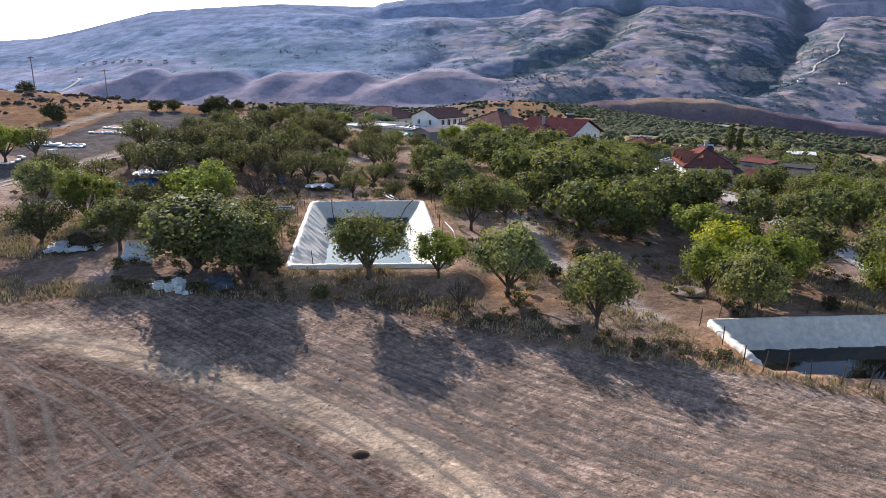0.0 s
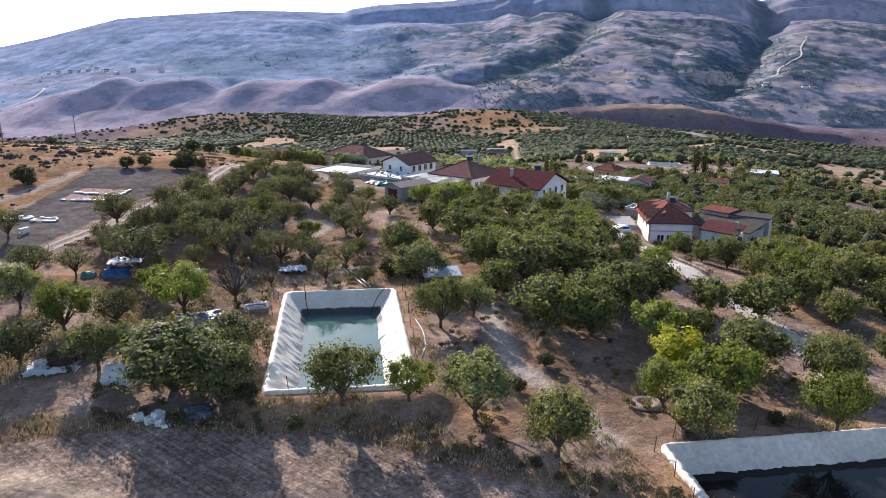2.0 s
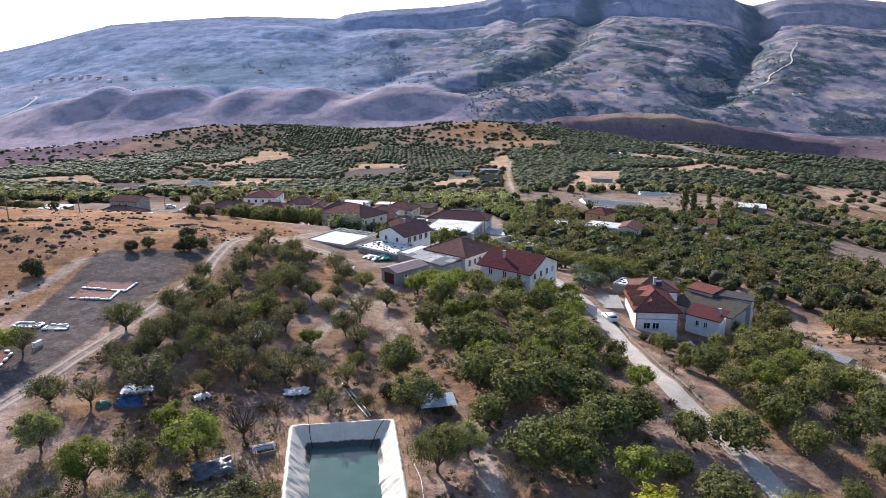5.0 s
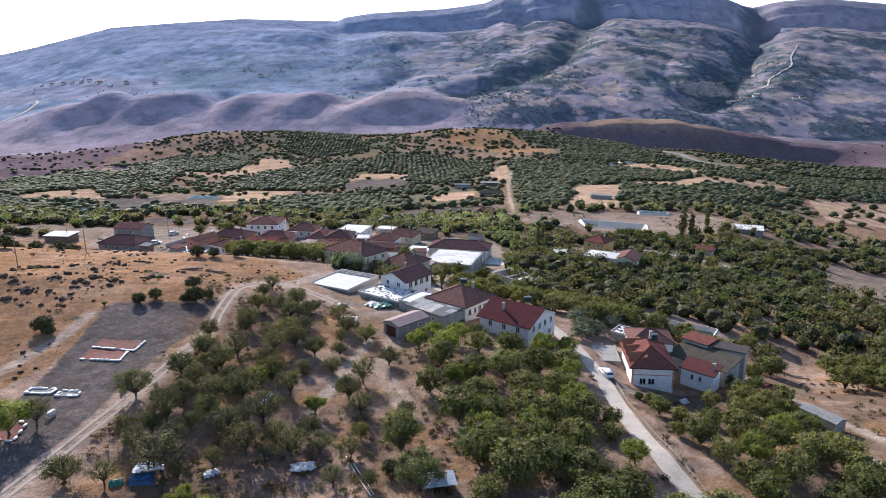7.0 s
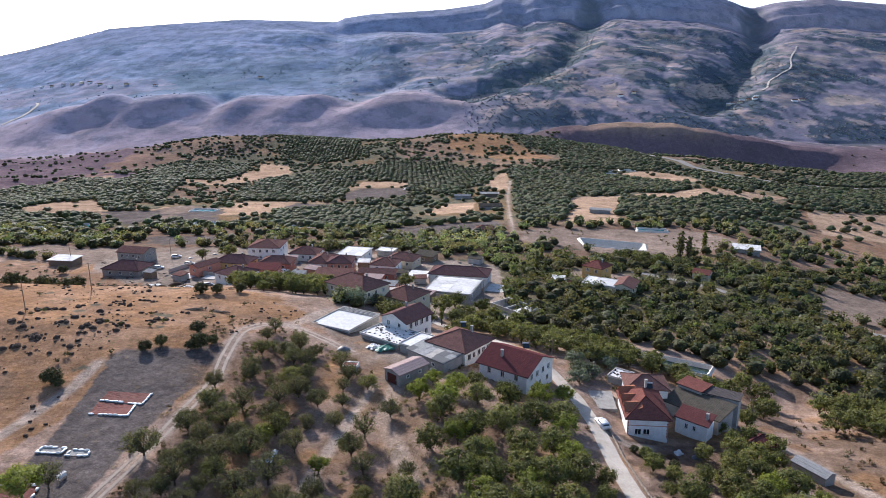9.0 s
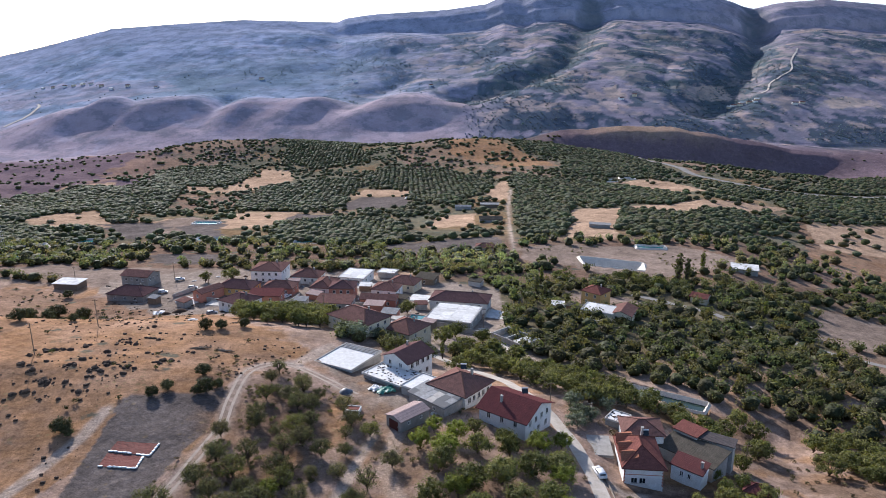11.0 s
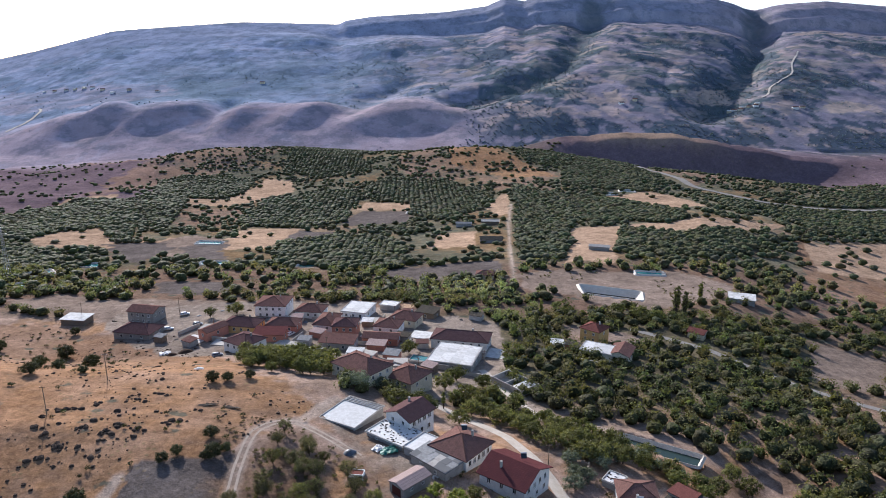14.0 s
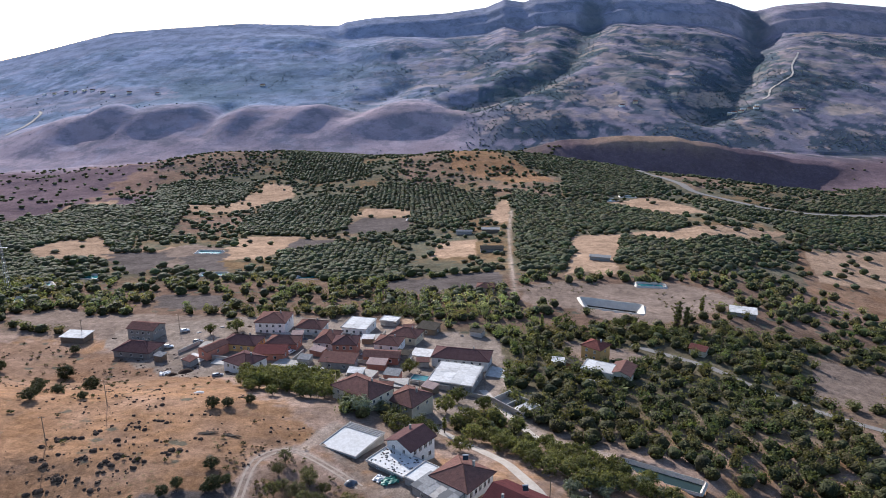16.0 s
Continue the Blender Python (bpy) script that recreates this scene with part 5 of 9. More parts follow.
stand([bush_kind], [(-51.5, 157.7, 4.4), (-48.5, 149.5, 5.0), (-50.5, 148.5, 3.2), (-60.1, 146.7, 3.8), (-57.6, 150.2, 3.4), (-74.1, 132.7, 4.8), (-72, 131.5, 2.6), (-46.5, 152.5, 3), (-116, 196, 5.4), (-127, 221, 5.6), (-114, 208, 5), (-136, 255, 8), (-110, 222, 6.4), (-102, 199, 3.4), (-161, 255, 6.4), (-121, 209, 4.4), (-145, 282, 5), (-61, 194, 4.6), (-57, 195, 4), (-51, 199, 4), (-9.2, 49.6, 1.9), (-13.6, 52.0, 2.4), (9.5, 55.5, 1.8), (12.8, 60.5, 2.0), (7.2, 76, 2.4), (-3.0, 86.5, 3.2), (-0.6, 85.2, 2.6), (30.5, 50.6, 1.6), (44.4, 113.6, 2.6), (46.5, 111.8, 3), (43, 115.4, 2.2), (49, 110.5, 2.4)], 4.4)
# ---- orchards further off ----
LANE_HOUSES = [(38, 110), (56, 108), (72, 116), (88, 130), (82, 150), (58, 150), (38, 136)]
FARM_HOUSES = [(-8, 136), (16, 130), (30, 128), (40, 138), (30, 160), (10, 186), (-10, 192), (-32, 186)]
OPEN_STRIP = [(84, 136), (98, 124), (130, 100), (124, 92), (96, 108), (80, 122)]
CLEAR = BARE_FIELDS + DARK_FIELDS + [VILLAGE, FARMYARD, LANE_HOUSES, FARM_HOUSES, OPEN_STRIP, [(68, 110), (76, 104), (92, 110), (86, 123), (73, 122)], inward(POOL_SOUTH, -7), inward(POOL_VALLEY, -5)]
LANE_LINE = [(41.8, 60), (42.1, 66.4), (41.2, 73.8), (38.8, 82.8), (37.2, 93), (36.8, 103.4), (37.6, 121.6), (36.8, 135.5), (33.4, 152), (26, 175), (16, 188), (4, 200)]
LOW_ROAD = [(100, 290), (127, 267), (137, 252), (151, 234), (168, 219), (190, 200)]
FAR_ROAD = [(357, 1068), (361, 988), (360, 904), (352, 830), (372, 800), (392, 745), (451, 725), (509, 740), (620, 780)]


def orchard_spots(y0, y1, step, keep, seed, half=0.72):
    r = np.random.default_rng(seed)
    xs = np.arange(-half * (y1 + 100), half * (y1 + 100), step)
    ys = np.arange(y0, y1, step)
    x, y = [a.ravel() for a in np.meshgrid(xs, ys)]
    full = np.maximum.reduce([inside(poly, x, y) for poly in DENSE])
    wild = np.where(full, 0.13, 0.42) * step
    x, y = x + r.uniform(-1, 1, len(x)) * wild, y + r.uniform(-1, 1, len(x)) * wild
    full = np.maximum.reduce([inside(poly, x, y) for poly in DENSE])
    k = np.abs(x) < half * (y + 100)
    k &= (x + 0.35 * (y - 170) > -12) | (y > 305)
    k &= (y > 160) | (x > 64)
    for poly in CLEAR:
        k &= ~inside(poly, x, y)
    thin = np.zeros(len(x))
    for poly in DRY_SLOPES:
        thin = np.maximum(thin, inside(poly, x, y) * np.where(y > 600, 0.6, 0.86))
    for poly in DRY_FIELDS:
        thin = np.maximum(thin, inside(poly, x, y) * 0.94)
    for poly in SPARSE:
        thin = np.maximum(thin, inside(poly, x + 14 * fbm(x / 14, y / 14, 4, 8), y + 22 * fbm(x / 14, y / 14, 4, 8)) * np.where(y > 600, 0.3, 0.5))
    for line, wide in (([(101, 168), (95, 145), (86, 115), (79, 103)], 5.5), (LANE_LINE, 5), (LOW_ROAD, 5), (FAR_ROAD, 15), (TRACKS[-1][0], 5), (TRACKS[-2][0], 4)):
        k &= near_line(line, x, y) > wide
    big = fbm(x / 60, y / 60, 4, 7) + 0.5 * fbm(x / 14, y / 14, 4, 8)
    dens = keep * np.clip(1.35 - np.clip(big - 0.1, 0, 1) * 2.4, np.where(y < 312, 0.86, 0.12), 1) * (1 - thin)
    west = np.clip((-x / (y + 100) - 0.27) / 0.09, 0, 1) * np.clip((y - 620) / 140, 0, 1)
    east = np.clip((x - 150) / 150, 0, 1) * np.clip((y - 1170) / 45, 0, 1)
    dens *= 1 - np.maximum(0.85 * west, 0.99 * east)
    clump = np.clip(0.34 + 0.9 * fbm(x / 26, y / 26, 3, 18), 0.05, 0.9)
    belt = np.clip(0.62 + 1.1 * fbm(x / 22, y / 16, 3, 19), 0.1, 1) * np.where(x < 0, 0.85, 1.0)
    dens = np.where(full, 1.0, np.where(y < 312, dens, np.where(y < 430, dens * belt, dens * clump)))
    dens = dens * np.where((y < 128) & (x > 60), 0.55, 1.0)
    k &= r.random(len(x)) < dens
    return x[k], y[k], r


def grid_heights(x, y):
    i = np.clip(np.searchsorted(rows, y) - 1, 0, len(rows) - 2)
    u = x / (y + 100)
    j = np.clip(np.searchsorted(cols, u) - 1, 0, len(cols) - 2)
    f, g = (y - rows[i]) / (rows[i + 1] - rows[i]), (u - cols[j]) / (cols[j + 1] - cols[j])
    return (GZ[i, j] * (1 - f) + GZ[i + 1, j] * f) * (1 - g) + (GZ[i, j + 1] * (1 - f) + GZ[i + 1, j + 1] * f) * g


LIGHT_GROVE = [(8, 300), (36, 290), (58, 292), (70, 330), (62, 362), (30, 366), (6, 340)]


def orchard(name, x, y, r, per, size, wide, high, material, label, solid=0.55, tone=(0.5, 0.95)):
    far = float(np.mean(y)) > 400
    n = len(x)
    w = wide * r.uniform(0.7, 1.25, n)
    hgt = high * r.uniform(0.75, 1.25, n)
    z = grid_heights(x, y)
    d = r.normal(0, 1, (n, per, 3))
    d /= np.linalg.norm(d, axis=2)[..., None]
    d[..., 2] = np.abs(d[..., 2]) * np.where(r.random((n, per)) < 0.8, 1, -0.5)
    lob = r.normal(0, 1, (n, 5, 3))
    lob /= np.linalg.norm(lob, axis=2)[..., None]
    kk = r.integers(0, 5, (n, per))
    lc = np.take_along_axis(lob, kk[..., None].repeat(3, 2), 1)
    p = lc * 0.42 + d * (solid + (0.72 - solid) * r.random((n, per)))[..., None]
    out = p + np.array((0, 0, 0.6 if far else 0.3))
    c = np.stack([x[:, None] + p[..., 0] * w[:, None] / 2 * 1.1, y[:, None] + p[..., 1] * w[:, None] / 2 * 1.1, z[:, None] + hgt[:, None] * (0.50 + 0.5 * p[..., 2])], -1)
    c[..., 2] = np.maximum(c[..., 2], z[:, None] + 0.4)
    inner = max(3, per // 7)
    q = r.normal(0, 1, (n, inner, 3))
    q *= 0.42 / np.linalg.norm(q, axis=2)[..., None]
    c2 = np.stack([x[:, None] + q[..., 0] * w[:, None] / 2 * 1.1, y[:, None] + q[..., 1] * w[:, None] / 2 * 1.1, z[:, None] + hgt[:, None] * (0.48 + 0.55 * q[..., 2])], -1)
    v = leaf_quads(c.reshape(-1, 3), out.reshape(-1, 3), size, r, 0.3 if far else 0.55).reshape(n, per * 4, 3)
    v2 = leaf_quads(c2.reshape(-1, 3), q.reshape(-1, 3), max(size, wide * 0.17), r).reshape(n, inner * 4, 3)
    v = np.concatenate([v, v2], 1).reshape(-1, 3)
    per += inner
    e = 0.4 if far else 0.5
    hue = np.stack([1 + e * r.uniform(-0.25, 0.35, n), 1 + e * r.uniform(-0.15, 0.2, n), 1 + e * r.uniform(-0.3, 0.3, n), np.ones(n)], 1) * (r.uniform(*tone, n) * np.where(inside(LIGHT_GROVE, x, y), 1.7, 1.0))[:, None]
    ob = fast_mesh(name, v, np.arange(n * per * 4).reshape(-1, 4), material, np.repeat(hue, per * 4, axis=0))
    return tagged(ob, label, "orchard", kind="stuff")


def far_trees(name, x, y, r, sides, rings, tufts, wide, high, material, label, category="orchard", tone=(0.8, 1.15)):
    """Trees seen from far off: uneven lobed crowns from the ground up, with a few loose tufts."""
    n = len(x)
    grown = r.uniform(0.62, 1.3, n)
    w, hgt, z = wide * grown * r.uniform(0.9, 1.1, n), high * grown * r.uniform(0.85, 1.15, n), grid_heights(x, y)
    lift = np.linspace(-0.5, 0.80, rings + 1)
    round_at = np.sqrt(np.clip(1 - lift ** 2, 0, 1)) * 1.08
    round_at[0], round_at[-1] = 0.66, 0.60
    ang = (np.arange(sides) * math.tau / sides)[None, None] + r.uniform(0, 6, n)[:, None, None] + (np.arange(rings + 1) * 0.5)[None, :, None]
    rad = round_at[None, :, None] * r.uniform(0.62, 1.28, (n, rings + 1, sides)) * w[:, None, None] / 2
    vx, vy = x[:, None, None] + rad * np.cos(ang), y[:, None, None] + rad * np.sin(ang)
    vz = z[:, None, None] + hgt[:, None, None] * (0.36 + 0.6 * (lift[None, :, None] + r.uniform(-0.16, 0.16, (n, rings + 1, sides))))
    v = np.stack([vx, vy, vz], -1).reshape(-1, 3)
    per = (rings + 1) * sides
    i, j = [a.ravel() for a in np.meshgrid(np.arange(rings), np.arange(sides), indexing="ij")]
    j2 = (j + 1) % sides
    q = np.stack([i * sides + j, i * sides + j2, (i + 1) * sides + j2, (i + 1) * sides + j], 1)
    t = rings * sides
    caps = [[t, t + 1, t + 2, t + 3]] + ([[t, t + 3, t + 4, t + 5]] if sides == 6 else [])
    q = np.concatenate([q, np.array(caps)])
    quads_all = (np.arange(n)[:, None, None] * per + q[None]).reshape(-1, 4)
    hue = np.stack([r.uniform(0.88, 1.16, n), r.uniform(0.92, 1.1, n), r.uniform(0.85, 1.15, n), np.ones(n)], 1) * r.uniform(*tone, n)[:, None]
    tint = np.repeat(hue, per, axis=0)
    if tufts:
        d = r.normal(0, 1, (n, tufts, 3))
        d /= np.linalg.norm(d, axis=2)[..., None]
        d[..., 2] = np.abs(d[..., 2])
        c = np.stack([x[:, None] + d[..., 0] * w[:, None] * 0.54, y[:, None] + d[..., 1] * w[:, None] * 0.54, z[:, None] + hgt[:, None] * (0.36 + 0.62 * d[..., 2])], -1)
        lv = leaf_quads(c.reshape(-1, 3), d.reshape(-1, 3), wide * 0.11, r)
        quads_all = np.concatenate([quads_all, np.arange(len(lv)).reshape(-1, 4) + len(v)])
        v, tint = np.concatenate([v, lv]), np.concatenate([tint, np.repeat(hue, tufts * 4, axis=0)])
    ob = fast_mesh(name, v, quads_all, material, tint)
    ob.data.polygons.foreach_set("use_smooth", np.ones(len(ob.data.polygons), bool))
    return tagged(ob, label, category, kind="stuff")


slope = [(-46, 96), (-36, 84), (-8, 88), (-9, 128), (-16, 150), (-30, 168), (-40, 150)]
sx, sy = [a.ravel() for a in np.meshgrid(np.arange(-46, -6, 6.1), np.arange(84, 168, 6.1))]
sx, sy = sx + np.random.default_rng(3).uniform(-1.8, 1.8, len(sx)), sy + np.random.default_rng(4).uniform(-1.8, 1.8, len(sx))
free = inside(slope, sx, sy) & (near_line(TRACKS[0][0], sx, sy) > 4.5) & ~inside(FARMYARD, sx, sy) & (near_line(TRACKS[4][0], sx, sy) > 2)
for tx, ty, _ in SLOPE_TREES + THIN_TREES + LEFT_TREES:
    free &= np.hypot(sx - tx, sy - ty) > 3.4
stand(thin_kinds + dusk_kinds[:3], [(float(a), float(b), 3.6 + 3 * ((i * 31) % 10) / 10) for i, (a, b) in enumerate(zip(sx[free], sy[free]))], 6.2)
x, y, r = orchard_spots(70, 215, 5.7, 0.95, 1)
near_it = (x < 150) & (np.abs(x) < 0.62 * y + 30)
order = np.argsort(np.hypot(x[near_it], y[near_it]))[:66]
stand(mid_kinds, [(float(x[near_it][i]), float(y[near_it][i]), 6.4 + 2.4 * ((int(i) * 29) % 10) / 10) for i in order], 6.2)
left_over = np.ones(len(x), bool)
left_over[np.flatnonzero(near_it)[order]] = False
orchard("orchard", x[left_over], y[left_over], r, 105, 0.39, 6.5, 4.3, LEAF_GROVE, "orchard trees on the slope beyond the houses", 0.55, (0.8, 1.4))
far_trees("orchard_crowns", x[left_over], y[left_over], r, 6, 3, 0, 4.3, 3.4, LEAF_CROWN, "inner crowns of the orchard trees, coloured dark as shade", tone=(0.5, 0.8))
for k in near_kinds + dense_kinds + mid_kinds + thin_kinds + dusk_kinds + lime_kinds + [poplar_kind, lime_poplar, bush_kind, yellow_kind, dark_kind, bare_kind, olive_kind]:
    for o in list(k.children) + [k]:
        bpy.data.objects.remove(o)

x, y, r = orchard_spots(215, 340, 5.9, 0.97, 5)
orchard("orchard", x, y, r, 86, 0.43, 6.7, 4.4, LEAF_GROVE, "dense green orchard trees on the slope below the village", 0.55, (0.8, 1.4))
far_trees("orchard_crowns", x, y, r, 6, 3, 0, 4.3, 3.4, LEAF_CROWN, "inner crowns of the orchard trees, coloured dark as shade", tone=(0.5, 0.8))
x, y, r = orchard_spots(340, 425, 6.3, 1.0, 6)
orchard("orchard", x, y, r, 50, 0.62, 6.4, 4.8, LEAF_BRIGHT, "sunlit green orchard trees behind the village", 0.55, (0.8, 1.4))
far_trees("orchard_crowns", x, y, r, 6, 3, 0, 5.0, 4.0, LEAF_CROWN, "inner crowns of the orchard trees, coloured dark as shade", tone=(0.7, 1.0))
x, y, r = orchard_spots(425, 700, 5.0, 1.0, 2)
far_trees("orchard", x, y, r, 6, 3, 5, 5.5, 3.4, LEAF_VALLEY, "green orchard belts in the valley")
x, y, r = orchard_spots(700, 1430, 5.9, 0.95, 3)
far_trees("orchard", x, y, r, 6, 2, 1, 6.3, 3.4, LEAF_VALLEY, "far green orchards on the low hills")

# woods and orchards on the mountain
r = np.random.default_rng(23)
y = r.uniform(1465, 2750, 70000)
x = r.uniform(-0.68, 0.68, 70000) * (y + 100)
ravine = np.minimum.reduce([near_line(line, x, y) for line, _, _ in RAVINES[:2]])
wood = np.clip(0.1 + 1.5 * fbm((x + 0.3 * y) / 120, y / 150, 4, 71) + 0.8 * fbm(x / 24, y / 30, 3, 72), 0.02, 1)
dens = np.maximum(wood, 0.6 * (ravine < 50)) * np.clip((2700 - y) / 600, 0.0, 1) * np.clip((x / (y + 100) + 0.3) / 0.35, 0.06, 1)
dens *= np.where((y < 1760) & (x < 120), 0.03, 1.0)
k = r.random(len(x)) < dens * 0.6
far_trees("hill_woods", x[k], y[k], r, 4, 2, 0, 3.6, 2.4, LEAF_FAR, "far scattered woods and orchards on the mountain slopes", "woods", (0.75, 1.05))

def rock_mesh(seed, size):
    bm = bmesh.new()
    bmesh.ops.create_icosphere(bm, subdivisions=2, radius=size)
    for v in bm.verts:
        k = 1 + 0.45 * noise.noise(v.co / size * 1.1 + Vector((seed * 7.1, 0, 0)))
        v.co = Vector((v.co.x * k * 1.25, v.co.y * k, max(v.co.z * k * 0.9, -0.25 * size)))
    return bm


# ---- houses ----


def roof_mesh(w, d, rise, over, kind, thick=0.18):
    """Roof over a w by d house, its eaves at z 0: hip, gable, mono or flat. Carries courses along the eaves."""
    a, b = w / 2 + over, d / 2 + over
    drop = -over * rise / (min(w, d) / 2)
    bm = bmesh.new()
    lay = bm.loops.layers.float_vector.new("roofuv")
    if kind == "hip":
        if w >= d:
            r0, r1 = (-(a - b) - 0.01, 0), (a - b + 0.01, 0)
        else:
            r0, r1 = (0, -(b - a) - 0.01), (0, b - a + 0.01)
        P = [(-a, -b, drop), (a, -b, drop), (a, b, drop), (-a, b, drop), (*r0, rise), (*r1, rise)]
        F = [(0, 1, 5, 4), (1, 2, 5), (2, 3, 4, 5), (3, 0, 4)] if w >= d else [(0, 1, 4), (1, 2, 5, 4), (2, 3, 5), (3, 0, 4, 5)]
    elif kind == "gable":
        if w >= d:
            P = [(-a, -b, drop), (a, -b, drop), (a, b, drop), (-a, b, drop), (-a, 0, rise), (a, 0, rise)]
            F = [(0, 1, 5, 4), (2, 3, 4, 5)]
        else:
            P = [(-a, -b, drop), (a, -b, drop), (a, b, drop), (-a, b, drop), (0, -b, rise), (0, b, rise)]
            F = [(1, 2, 5, 4), (3, 0, 4, 5)]
    else:
        t = rise if kind == "mono" else 0
        P = [(-a, -b, 0), (a, -b, 0), (a, b, t), (-a, b, t)]
        F = [(0, 1, 2, 3)]
    top = [bm.verts.new(Vector(p) + Vector((0, 0, thick))) for p in P]
    bot = [bm.verts.new(p) for p in P]
    edges = {}
    for f in F:
        face = bm.faces.new([top[i] for i in f])
        bm.faces.new([bot[i] for i in f][::-1])
        e = (top[f[1]].co - top[f[0]].co).normalized()
        nn = face.normal if face.normal.length else Vector((0, 0, 1))
        face.normal_update()
        up = face.normal.cross(e)
        for lp in face.loops:
            q = lp.vert.co - top[f[0]].co
            lp[lay] = (q.dot(e), q.dot(up), 0)
        for i, j in zip(f, f[1:] + f[:1]):
            edges[(i, j)] = edges.get((j, i), 0)
            if (j, i) in edges:
                edges[(j, i)] = 1
                edges[(i, j)] = 1
    for (i, j), twice in edges.items():
        if not twice:
            bm.faces.new((bot[i], bot[j], top[j], top[i]))
    return bm, P, F


def window(parent, face, x, z, w, h, d2, w2, frame_mat=None, panes=2):
    """A window with frame and panes on one face of a house (0 front, 1 right, 2 back, 3 left)."""
    turn = (0, 90, 180, 270)[face]
    off = d2 if face in (0, 2) else w2
    m = pose(0, 0, 0, 0, 0, turn) @ pose(x, -off, z)
    t = 0.07
    bars = [(-w / 2, w / 2, -0.07, 0.02, -h / 2, -h / 2 + t), (-w / 2, w / 2, -0.07, 0.02, h / 2 - t, h / 2), (-w / 2, -w / 2 + t, -0.07, 0.02, -h / 2 + t, h / 2 - t), (w / 2 - t, w / 2, -0.07, 0.02, -h / 2 + t, h / 2 - t)]
    for k in range(1, panes):
        cx = -w / 2 + w * k / panes
        bars.append((cx - t / 2, cx + t / 2, -0.065, 0.02, -h / 2 + t, h / 2 - t))
    f = part("window", boxes(*bars), frame_mat or PLASTIC_WHITE, parent)
    f.matrix_basis = m
    part("pane", boxes((-w / 2 + t, w / 2 - t, -0.02, 0.01, -h / 2 + t, h / 2 - t)), GLASS, f, "dark glass")
    part("sill", boxes((-w / 2 - 0.08, w / 2 + 0.08, -0.16, 0.0, -h / 2 - 0.07, -h / 2 - 0.004)), CONCRETE, f)
    return f


def door(parent, face, x, z0, w, h, d2, w2, material):
    turn = (0, 90, 180, 270)[face]
    off = d2 if face in (0, 2) else w2
    f = part("door", boxes((-w / 2, w / 2, -0.05, 0.02, 0, h)), material, parent)
    f.matrix_basis = pose(0, 0, 0, 0, 0, turn) @ pose(x, -off, z0)
    part("handle", boxes((w / 2 - 0.18, w / 2 - 0.1, -0.1, -0.05, h * 0.45, h * 0.52)), STEEL, f)
    return f


def chimney(parent, x, y, z0, z1, s=0.5):
    bm = boxes((-s / 2, s / 2, -s / 2, s / 2, z0, z1), (-s / 2 - 0.06, s / 2 + 0.06, -s / 2 - 0.06, s / 2 + 0.06, z1, z1 + 0.12))
    c = part("chimney", bm, GREY, parent)
    c.matrix_basis = pose(x, y, 0)
    return c


def heater(parent, x, y, z, turn=0):
    """Solar water heater: tilted panel, frame and tank."""
    bm = bmesh.new()
    for px in (-0.9, 0.9):
        tube(bm, [(px, -0.7, 0), (px, 0.7, 1.3)], [0.03, 0.03], 4)
        tube(bm, [(px, 0.7, 0), (px, 0.7, 1.4)], [0.03, 0.03], 4)
    h = part("heater_frame", bm, STEEL, parent, "rooftop solar water heater")
    h.matrix_basis = pose(x, y, z, 0, 0, turn) @ Matrix.Diagonal((0.7, 0.7, 0.6, 1))
    bm = bmesh.new()
    tube(bm, [(-1.1, 0.75, 1.55), (-1.05, 0.75, 1.55), (1.05, 0.75, 1.55), (1.1, 0.75, 1.55)], [0.2, 0.3, 0.3, 0.2], 12)
    part("tank", bm, STEEL, h)
    bm = bmesh.new()
    box(bm, -1.0, 1.0, -0.95, 0.95, -0.04, 0.04)
    p = part("panel", bm, GLASS, h)
    p.matrix_basis = pose(0, 0, 0.72, 42, 0, 0)


